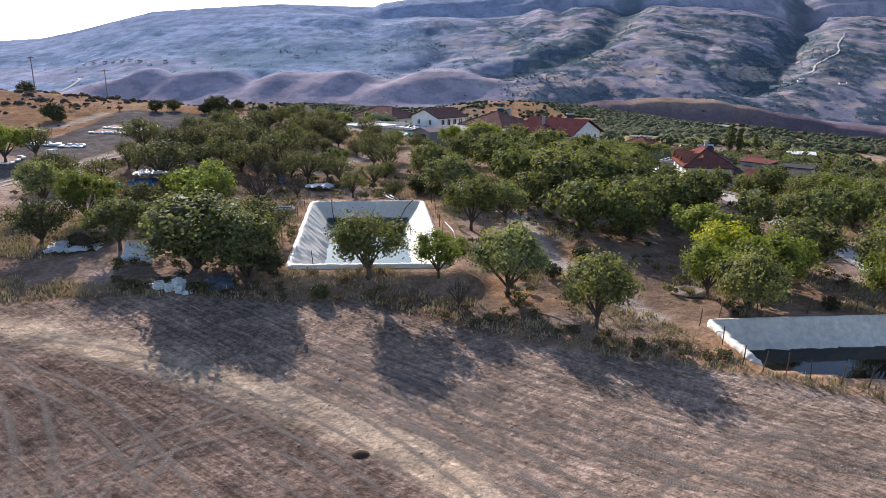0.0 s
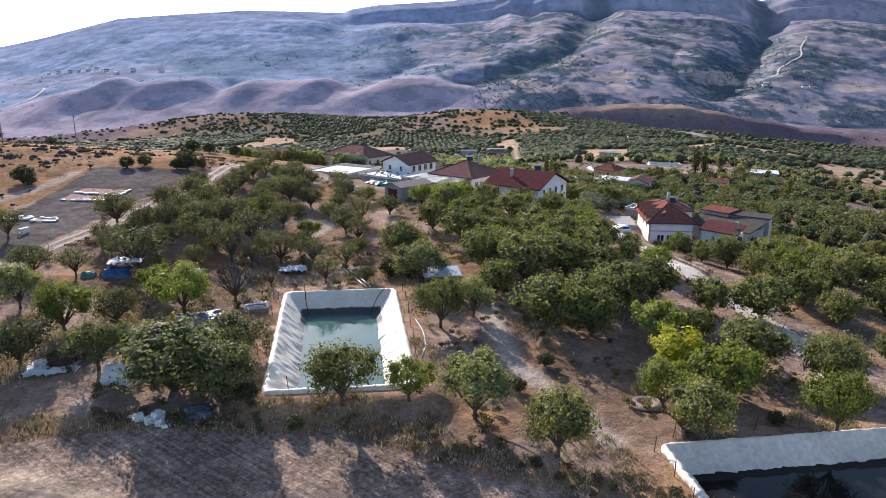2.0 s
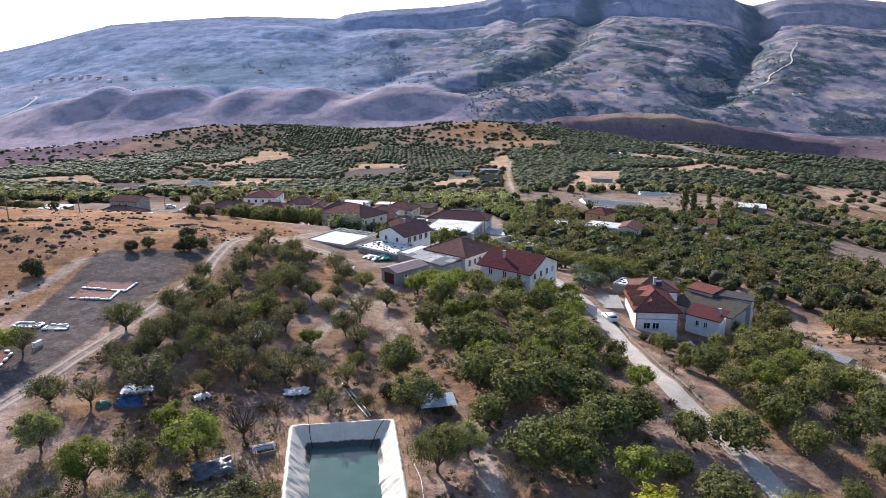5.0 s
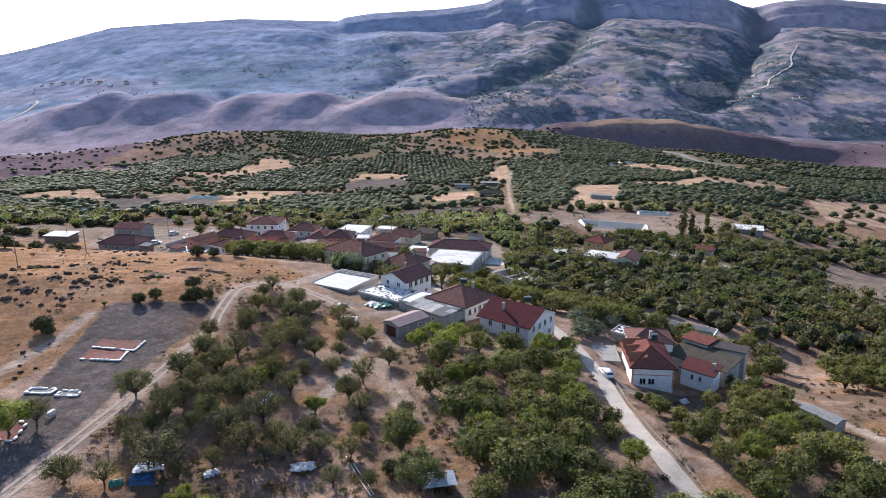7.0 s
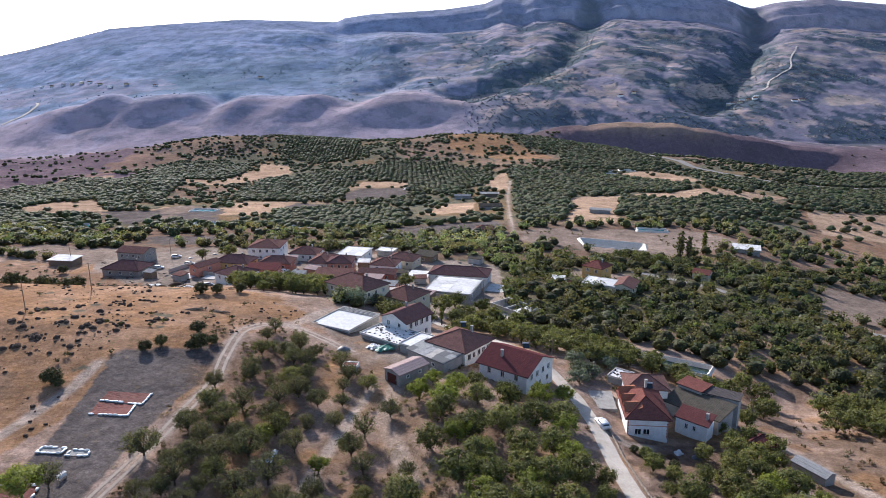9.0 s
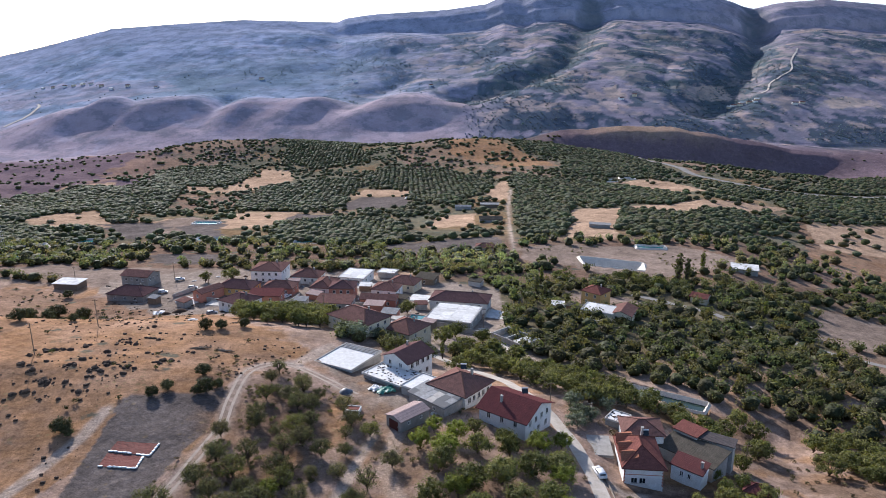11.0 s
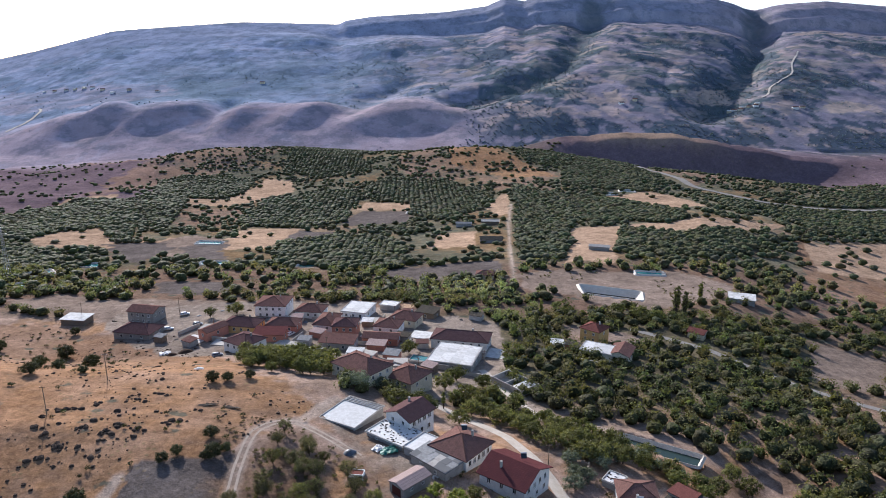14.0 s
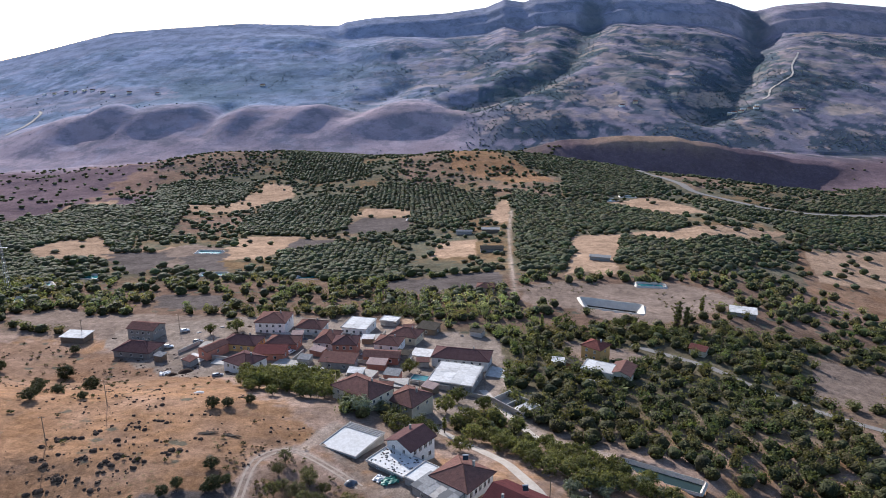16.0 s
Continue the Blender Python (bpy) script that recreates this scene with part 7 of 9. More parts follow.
gx, gy = scatter(-190, -45, 90, 300, 620, 5, lambda x, y: inside(DRY_SLOPES[2], x, y) & ~inside(VILLAGE, x, y) & ~inside(DARK_FIELDS[-1], x, y) & (near_line(TRACKS[0][0], x, y) > 2.5) & (fbm(x / 22, y / 22, 3, 78) > 0.16 + 0.2 * (y < 140)))
bushes("scrub", gx, gy, r5, 60, 0.17, 1.9, 1.1, SHRUB, "small dark thorn bushes dotted over the golden hill")
gx, gy = scatter(-62, -28, 78, 172, 900, 51, lambda x, y: (near_line(TRACKS[0][0], x, y) > 2.0) & (near_line(TRACKS[0][0], x, y) < 7) & ~inside(DARK_FIELDS[-1], x, y) & (fbm(x / 5, y / 5, 3, 44) > 0.02))
bushes("scrub", gx, gy, r5, 34, 0.15, 1.3, 0.7, WEED, "dusty weeds and low shrubs along the farm track")
gx, gy = scatter(55, 195, 315, 410, 260, 61, lambda x, y: inside(BARE_FIELDS[0], x, y) & ~inside(inward(POOL_VALLEY, -4), x, y) & (fbm(x / 14, y / 14, 3, 45) > 0.05))
bushes("scrub", gx, gy, r5, 40, 0.22, 2.0, 1.2, LEAF_DRY, "dry weeds and low shrubs on the bare terrace")
gx, gy = scatter(1, 40, 47, 76, 260, 62, lambda x, y: no_pond(x, y) & ~inside(FIELD_EDGE, x, y) & (fbm(x / 5, y / 5, 3, 46) > 0.05))
bushes("scrub", gx, gy, r5, 60, 0.1, 1.0, 0.6, LEAF_DRY, "small olive weeds on the stony ground by the ponds")
gx, gy = scatter(-34, -14, 50, 84, 220, 63, lambda x, y: no_pond(x, y) & ~inside(FIELD_EDGE, x, y) & (fbm(x / 5, y / 5, 3, 47) > 0.0))
bushes("scrub", gx, gy, r5, 60, 0.1, 1.2, 0.8, LEAF_DRY, "low weeds and suckers under the trees beside the pond")
CLUMPS = [(-94.2, 169.6), (-91.9, 173.4), (-82.7, 162.8), (-91.2, 156.1), (-79.9, 179), (-73.4, 173.7), (-78, 193.6), (-91, 183.9), (-85.1, 158.2), (-86.8, 152.2), (-63.9, 175.4), (-73.2, 159.5), (-89.6, 148), (-64.1, 163.7)]
gx, gy = scatter(30, 130, 60, 150, 500, 6, lambda x, y: no_pond(x, y) & ~inside(LANE_HOUSES, x, y) & (fbm(x / 10, y / 10, 3, 79) > 0.05))
bushes("scrub", gx, gy, r5, 46, 0.16, 1.6, 0.8, WEED, "low dry scrub below the orchard trees")


rocks = [part("boulder", rock_mesh(i, 1.0), ROCK) for i in range(4)]
ROCK_SPOTS = [(-91.1, 171.1), (-87.2, 173.3), (-79.5, 170.2), (-75.7, 167.8), (-90.8, 161.2), (-88.7, 151.8), (-82.9, 158.4), (-77.2, 155.8), (-78.9, 180.7), (-64.6, 164), (-63.2, 166), (-94.7, 158.6), (-84.5, 152.2), (-80.8, 151), (-84.8, 145.3), (-75.9, 148.5), (-77.3, 159), (-76.4, 161.5), (-69.8, 160), (-58, 171.3), (-82.1, 164.2), (-97, 164.5), (-76.6, 177.4), (-72.3, 182.5), (-71.1, 155.9)]
rr = random.Random(5)
for i, (x, y) in enumerate(ROCK_SPOTS + CLUMPS[::3]):
    for k in range(6):
        o = new("boulder", rocks[(i + k) % 4].data)
        px, py, s = x + rr.gauss(0, 1.3), y + rr.gauss(0, 0.9), 0.16 + 0.7 * rr.random() ** 2
        o.matrix_basis = pose(px, py, ground_z(px, py) + 0.02, 0, 0, rr.uniform(0, 360)) @ Matrix.Diagonal((s, s, s, 1))
        tagged(o, "dark weathered basalt boulder in dry grass", "rock", "hill boulders")
for o in rocks:
    bpy.data.objects.remove(o)
stones = [part("stone", rock_mesh(20 + i, 0.16), STONE) for i in range(3)]
for i in range(60):
    x, y = rr.uniform(-14, 26), rr.uniform(38, 52)
    if inside(FIELD_EDGE, np.array([x]), np.array([y - 3]))[0] and no_pond(np.array([x]), np.array([y]))[0]:
        o = new("stone", stones[i % 3].data)
        s = rr.uniform(0.3, 0.8)
        o.matrix_basis = pose(x, y, ground_z(x, y), 0, 0, rr.uniform(0, 360)) @ Matrix.Diagonal((s, s, s, 1))
        tagged(o, "small grey field stone on tilled soil", "stone", "field stones")
for o in stones:
    bpy.data.objects.remove(o)


def crate():
    """A picking crate with slatted sides and an open top."""
    c = thing("crate", pose(0, 0, 0), "white plastic picking crate with slatted sides", "crate", "crates under the tree")
    w, d, h, t = 0.30, 0.21, 0.32, 0.02
    part("bottom", boxes((-w, w, -d, d, 0, t)), PLASTIC_WHITE, c)
    for k in range(3):
        z0, z1 = 0.03 + k * 0.1, 0.10 + k * 0.1
        part("slat", boxes((-w, w, -d, -d + t, z0, z1), (-w, w, d - t, d, z0, z1), (-w, -w + t, -d + t, d - t, z0, z1), (w - t, w, -d + t, d - t, z0, z1)), PLASTIC_WHITE, c)
    for sx in (-1, 1):
        for sy in (-1, 1):
            part("corner_post", boxes((sx * w - 0.03, sx * w + 0.03, sy * d - 0.03, sy * d + 0.03, 0, h)), PLASTIC_WHITE, c)
    return c


c0 = crate()
for i, (x, y, n) in enumerate([(-22.6, 51.2, 1), (-22.0, 51.0, 2), (-21.0, 50.5, 2), (-20.5, 50.7, 3), (-20.1, 50.3, 2), (-19.6, 50.1, 1), (-19.2, 50.4, 1), (-20.4, 51.3, 2)]):
    for k in range(n):
        copy_thing(c0, pose(x + 0.04 * k, y, ground_z(x, y) + 0.02 + 0.33 * k, 0, 0, 20 * i + 7 * k))
for o in list(c0.children) + [c0]:
    bpy.data.objects.remove(o)


def sheet(w, d, sag, seed, n=14, drape=0.3):
    """A creased sheet of cloth with thickness, an uneven outline and drooping edges."""
    bm = bmesh.new()

    def place(i, j, side):
        u, v = 2 * i / n - 1, 2 * j / n - 1
        e = max(abs(u), abs(v)) ** 3
        fold = sag * (noise.noise(Vector((i * 0.45, j * 0.45, seed))) + 0.6 * noise.noise(Vector((i * 0.9, j * 0.9, seed + 5))))
        x = w / 2 * u * (1 + 0.22 * noise.noise(Vector((j * 0.35, seed, 1.7))))
        y = d / 2 * v * (1 + 0.22 * noise.noise(Vector((i * 0.35, seed, 8.3))))
        return (x, y, side * 0.012 + fold - drape * e * (0.7 + 0.6 * noise.noise(Vector((i * 0.5, j * 0.5, seed + 9)))))
    for side in (1, -1):
        g = [[bm.verts.new(place(i, j, side)) for j in range(n + 1)] for i in range(n + 1)]
        for i in range(n):
            for j in range(n):
                f = (g[i][j], g[i + 1][j], g[i + 1][j + 1], g[i][j + 1])
                bm.faces.new(f if side > 0 else f[::-1])
    return bm


def heap(rad, high, seed, n=20, m=6):
    bm = bmesh.new()
    rings = []
    for j in range(m):
        f = j / (m - 1)
        rings.append([bm.verts.new((rad * (1 - f * 0.97) * (1 + 0.25 * noise.noise(Vector((math.cos(a), math.sin(a), seed + f)))) * math.cos(a), rad * 0.8 * (1 - f * 0.97) * (1 + 0.25 * noise.noise(Vector((math.cos(a), math.sin(a), seed + 3 + f)))) * math.sin(a), high * math.sin(f * 1.5) - 0.05 + 0.1 * high * noise.noise(Vector((3 * math.cos(a), 3 * math.sin(a), seed + 4 * f))))) for a in (k * math.tau / n for k in range(n))])
    for a, b in zip(rings, rings[1:]):
        for k in range(n):
            bm.faces.new((a[k], a[(k + 1) % n], b[(k + 1) % n], b[k]))
    bm.faces.new(rings[-1])
    return bm


def lay(name, bm, mat, x, y, turn, dz, label, category, tilt=0.0):
    return tagged(place(part(name, bm, mat, smooth=True), x, y, turn, dz, tilt), label, category)


lay("tarp", sheet(4.6, 3.6, 0.22, 1), TARP_WHITE, -32.8, 59.6, 15, 0.25, "crumpled silver-white tarp on the ground", "tarp")
lay("compost_heap", heap(1.25, 0.8, 2), DUNG, -32.2, 59.8, 0, 0.3, "dark compost heap on a white tarp", "heap")
lay("tarp", sheet(2.8, 1.9, 0.3, 2), TARP_WHITE, -25.8, 56.4, -5, 0.9, "white tarp draped as a slanting screen", "tarp", 50)
lay("tarp", sheet(3.2, 2.0, 0.2, 3), TARP_WHITE, -22.6, 56.4, 5, 1.7, "white tarp stretched as a low roof", "tarp")
lay("tarp", sheet(2.0, 1.6, 0.3, 4), TARP_DARK, -17.4, 51.6, 30, 0.5, "dark plastic tarp over a pile under the tree", "tarp", 30)
lay("tarp", sheet(3.4, 2.2, 0.2, 5), TARP_WHITE, -15.8, 88.2, 10, 0.6, "white tarp over stored goods", "tarp")
lay("tarp", sheet(2.4, 1.6, 0.3, 6), TARP_WHITE, -28.6, 86.8, 40, 0.4, "small crumpled white sheet on dry soil", "tarp")
lay("tarp", sheet(4.5, 2.6, 0.3, 7), TARP_DARK, -22.2, 69.0, 25, 0.9, "dark plastic tarp over a low shelter", "tarp", 12)
lay("tarp", sheet(3.6, 2.2, 0.4, 8, drape=0.7), TARP_BLUE, -37.6, 85.0, 4, 0.75, "blue tarp draped over a low heap", "tarp", 30)
lay("tarp", sheet(1.8, 1.2, 0.3, 9, drape=0.5), TARP_GREEN, -40.8, 84.6, 20, 0.45, "green tarp crumpled beside the blue one", "tarp", 25)
lay("tarp", sheet(4.0, 2.5, 0.3, 10), TARP_WHITE, -36.8, 86.6, 8, 1.8, "pale tarp roof over a camp", "tarp")
lay("tarp", sheet(4.0, 1.2, 0.2, 11), TARP_WHITE, -24.8, 108.5, 80, 0.3, "long white sheet lying between trees", "tarp")
lay("tarp", sheet(1.6, 1.2, 0.2, 12), TARP_BLUE, -21.8, 91.3, 0, 0.6, "small blue tarp on a pile", "tarp", 22)
lay("tarp", sheet(4.5, 3.2, 0.5, 13), TARP_GREEN, -6.6, 157.6, 20, 0.6, "grey-green tarp over yard stores", "tarp")
lay("tarp", sheet(3.0, 2.4, 0.4, 14), TARP_WHITE, -9.4, 158.6, 50, 0.5, "white plastic sheet over yard stores", "tarp")
for jx, jy, jr, jm, jl in [(46.5, 117.5, 1.1, TARP_DARK, "dark heap of scrap in the lane house yard"), (50.5, 115.5, 1.4, DUNG, "dark heap of firewood and straw in the yard"), (56.0, 116.8, 1.2, TARP_DARK, "dark heap of scrap in the lane house yard"), (48.0, 109.5, 1.0, STONE, "small stone heap by the lane")]:
    lay("junk_heap", heap(jr, 0.6 * jr, int(jx)), jm, jx, jy, jx * 7, 0.0, jl, "heap")
lay("tarp", sheet(1.8, 1.3, 0.3, 31, drape=0.4), TARP_WHITE, 52.8, 117.6, 30, 0.5, "small white sheet over yard stores", "tarp", 15)
lay("tarp", sheet(1.2, 0.9, 0.3, 32, drape=0.3), TARP_DARK, 49.6, 112.2, 70, 0.3, "small grey-blue sheet lying in the yard", "tarp", 10)
lay("junk_heap", heap(1.8, 0.9, 5), TARP_DARK, -16.6, 156.6, 40, 0.1, "dark heap of scrap beside the yard", "heap")
lay("rubble_heap", heap(2.4, 0.9, 8), STONE, -18.5, 66.0, 0, 0.0, "heap of rubble and branches by the pond", "heap")
lay("manure_heap", heap(3.2, 1.2, 9), DUNG, -89.5, 254.5, 20, 0.0, "dark manure heap at the village edge", "heap")
lay("manure_heap", heap(2.2, 1.0, 10), DUNG, -94.0, 251.5, 20, 0.0, "dark manure heap at the village edge", "heap")
lay("tarp", sheet(4.0, 3.0, 0.5, 15), TARP_WHITE, -97.0, 252.8, 20, 0.7, "white tarp over a stack at the village edge", "tarp")
lay("rubble_heap", heap(1.8, 0.6, 11), WHITE_ROOF, -70.2, 209.3, 20, 0.0, "pale rubble heap on the bare ground", "heap")

lay("soil_clod", heap(0.55, 0.22, 17), DUNG, -4.0, 31.2, 0, 0.0, "dark lump of turned soil in the field", "clod")


def ring_mound(rad, wide, high):
    bm = bmesh.new()
    rings = []
    for f, z in ((-1, -0.08), (-0.4, 0.8), (0, 1), (0.4, 0.7), (1, -0.1)):
        rings.append([bm.verts.new(((rad + f * wide) * math.cos(a), (rad + f * wide) * 0.9 * math.sin(a), high * z * (1 + 0.5 * noise.noise(Vector((2 * math.cos(a), 2 * math.sin(a), 4)))))) for a in (k * math.tau / 28 for k in range(28))])
    for a, b in zip(rings, rings[1:]):
        for k in range(28):
            bm.faces.new((a[k], a[(k + 1) % 28], b[(k + 1) % 28], b[k]))
    return bm


lay("watering_basin", ring_mound(1.05, 0.5, 0.2), plain("loose_soil", (0.33, 0.25, 0.19), (0.24, 0.18, 0.14), 1.5, 1.0, 0.6), 20.6, 54.0, 0, 0.0, "ring of pale loose soil round a dug hollow", "mound")

def ruined_hut(x, y, w, d, turn):
    """Four broken walls of rubble stone, with no roof."""
    h = thing("ruined_hut", pose(x, y, ground_z(x, y), 0, 0, turn), "roofless tan stone hut with broken walls beside the lane", "hut")
    for (ax, ay), (bx, by) in (((-w, -d), (w, -d)), ((w, -d), (w, d)), ((w, d), (-w, d)), ((-w, d), (-w, -d))):
        n = 9
        bm = bmesh.new()
        for k in range(n):
            f, g = k / n, (k + 1) / n
            top = 1.5 + 0.9 * noise.noise(Vector((ax + f * 3, by, k * 0.5)))
            x0, x1, y0, y1 = ax + (bx - ax) * f, ax + (bx - ax) * g, ay + (by - ay) * f, ay + (by - ay) * g
            box(bm, min(x0, x1) - 0.2 * (ax == bx), max(x0, x1) + 0.2 * (ax == bx), min(y0, y1) - 0.2 * (ay == by), max(y0, y1) + 0.2 * (ay == by), -1.0, top)
        part("wall", bm, STONE, h)
    part("rubble", heap(1.2, 0.6, 44), STONE, h)


ruined_hut(43.0, 155.0, 2.3, 1.7, -20)

# box lined with cloth by the pond
b = thing("planter_box", pose(-17.2, 73.0, ground_z(-17.2, 73.0), 0, 0, 20), "wooden box of soil draped with white cloth", "box")
part("box", boxes((-1.1, 1.1, -0.8, -0.7, 0, 0.7), (-1.1, 1.1, 0.7, 0.8, 0, 0.7), (-1.1, -1.0, -0.7, 0.7, 0, 0.7), (1.0, 1.1, -0.7, 0.7, 0, 0.7)), TIMBER, b)
part("soil", heap(0.95, 0.55, 14), DUNG, b)
cl = part("cloth", sheet(2.6, 0.9, 0.12, 21), TARP_WHITE, b)
cl.matrix_basis = pose(0, 0.8, 0.65, 25, 0, 0)

# lean-to shelter behind the pond
s0 = thing("shelter", pose(3.6, 82.2, ground_z(3.6, 82.2), 0, 0, 8), "low shelter with a pale blue sheet roof on posts", "shelter")
ro = part("roof", boxes((-2.4, 2.4, -1.5, 1.5, -0.03, 0.03)), plain("pale_blue_sheet", (0.34, 0.40, 0.46), (0.24, 0.28, 0.33), 0.9, 0.6, 0.3), s0, "pale blue-grey sheet roof")
ro.matrix_basis = pose(0, 0, 1.9, 8, 0, 0)
for px in (-2.2, 2.2):
    for py, h in ((-1.3, 1.68), (1.3, 2.05)):
        bm = bmesh.new()
        tube(bm, [(px, py, -0.2), (px, py, h)], [0.05, 0.05], 6)
        part("post", bm, TIMBER, s0)
part("back_wall", boxes((-2.2, 2.2, 1.28, 1.34, 0, 1.9)), TARP_BLUE, s0)


def sack():
    bm = bmesh.new()
    bmesh.ops.create_icosphere(bm, subdivisions=2, radius=0.5)
    for v in bm.verts:
        v.co = Vector((v.co.x * 1.25, v.co.y * 0.62, v.co.z * 0.45 + 0.2)) + Vector((0, 0, 0.04 * noise.noise(v.co * 4)))
    return bm


def drying_bed(poly, inner, label, step=1.0, height=0.08, sides=(0, 1, 2, 3)):
    """A floor of drying fruit edged with white sacks."""
    c = (sum(p[0] for p in poly) / len(poly), sum(p[1] for p in poly) / len(poly))
    z = sum(ground_z(*p) for p in poly) / len(poly)
    b = thing("drying_bed", pose(*c, z), label, "drying bed")
    bm = bmesh.new()
    n = 22
    q = [Vector((p[0] - c[0], p[1] - c[1])) for p in poly]
    g = [[None] * (n + 1) for _ in range(n + 1)]
    for i in range(n + 1):
        for j in range(n + 1):
            p = q[0].lerp(q[3], i / n).lerp(q[1].lerp(q[2], i / n), j / n)
            g[i][j] = bm.verts.new((p.x, p.y, ground_z(p.x + c[0], p.y + c[1]) - z + 0.05 + height * abs(noise.noise(Vector((p.x * 3, p.y * 3, 1))))))
    for i in range(n):
        for j in range(n):
            bm.faces.new((g[i][j], g[i + 1][j], g[i + 1][j + 1], g[i][j + 1]))
    part("fruit_layer", bm, inner, b, "layer of dark red drying fruit")
    first = None
    for side, (a, e) in enumerate(zip(q, q[1:] + q[:1])):
        m = max(1, int((e - a).length / step))
        for k in range(m):
            if side not in sides or (first and rr.random() < 0.12):
                continue
            p = a.lerp(e, (k + 0.5) / m)
            mm = pose(p.x, p.y, ground_z(p.x + c[0], p.y + c[1]) - z, 0, 0, math.degrees(math.atan2(e.y - a.y, e.x - a.x)) + rr.uniform(-9, 9)) @ Matrix.Diagonal((0.95, rr.uniform(0.7, 1.0), rr.uniform(0.6, 1.0), 1))
            if first is None:
                first = part("sack", sack(), PLASTIC_WHITE, b, "white sack", True)
                first.matrix_basis = mm
            else:
                share("sack", first, b, mm)
    return b


drying_bed([(-61.6, 126.0), (-61.1, 129.2), (-52.2, 128.2), (-52.8, 124.2)], FRUIT, "bed of red drying fruit edged with white sacks", 0.9, 0.08, (2, 3))
drying_bed([(-61.8, 121.3), (-61.6, 125.4), (-54.0, 124.0), (-54.0, 120.0)], FRUIT, "bed of brown drying fruit edged with white sacks", 0.9, 0.08, (2, 3))
drying_bed([(-60.2, 108.0), (-59.6, 109.8), (-56.4, 109.2), (-56.0, 107.8)], GREY, "small bed of drying fruit inside white sacks")
drying_bed([(-65.6, 109.0), (-65.0, 110.6), (-60.8, 110.2), (-61.0, 108.6)], GREY, "small bed of drying fruit inside white sacks", 0.8)
drying_bed([(-66.5, 96.0), (-66.5, 101.5), (-60.5, 100.0), (-60.0, 95.0)], FRUIT, "bed of dark drying fruit edged with low boards", 1.6)
bx = thing("trestle", pose(-57.8, 102.0, ground_z(-57.8, 102.0), 0, 0, 70), "white painted wooden trestle on dark soil", "trestle")
part("top", boxes((-0.8, 0.8, -0.3, 0.3, 0.75, 0.82)), WHITE, bx)
for sx in (-0.7, 0.7):
    for sy in (-0.24, 0.24):
        part("leg", boxes((sx - 0.05, sx + 0.05, sy - 0.05, sy + 0.05, 0, 0.75)), WHITE, bx)
part("side_board", boxes((-0.75, 0.75, -0.29, -0.26, 0.2, 0.72)), WHITE, bx)

# stone trough on the yard's edge
tr = thing("trough", pose(-14.0, 146.8, ground_z(-14.0, 146.8), 0, 0, -10), "white block trough filled with reddish soil", "trough")
part("wall", boxes((-1.8, 1.8, -1.2, -1.0, -0.3, 1.0), (-1.8, 1.8, 1.0, 1.2, -0.3, 1.0), (-1.8, -1.6, -1.0, 1.0, -0.3, 1.0), (1.6, 1.8, -1.0, 1.0, -0.3, 1.0)), WHITE, tr)
part("soil", boxes((-1.6, 1.6, -1.0, 1.0, -0.2, 0.85)), FRUIT, tr, "reddish soil")
for i, (x, y) in enumerate([(5.0, 146.2), (5.8, 145.8), (4.6, 145.4), (6.4, 146.4), (-15.2, 149.0), (-14.4, 149.4), (-12.6, 144.6)]):
    o = part("feed_sack", sack(), TARP_WHITE, smooth=True)
    place(o, x, y, i * 50, 0.02)
    tagged(o, "full white feed sack on bare ground", "sack", "feed sacks")


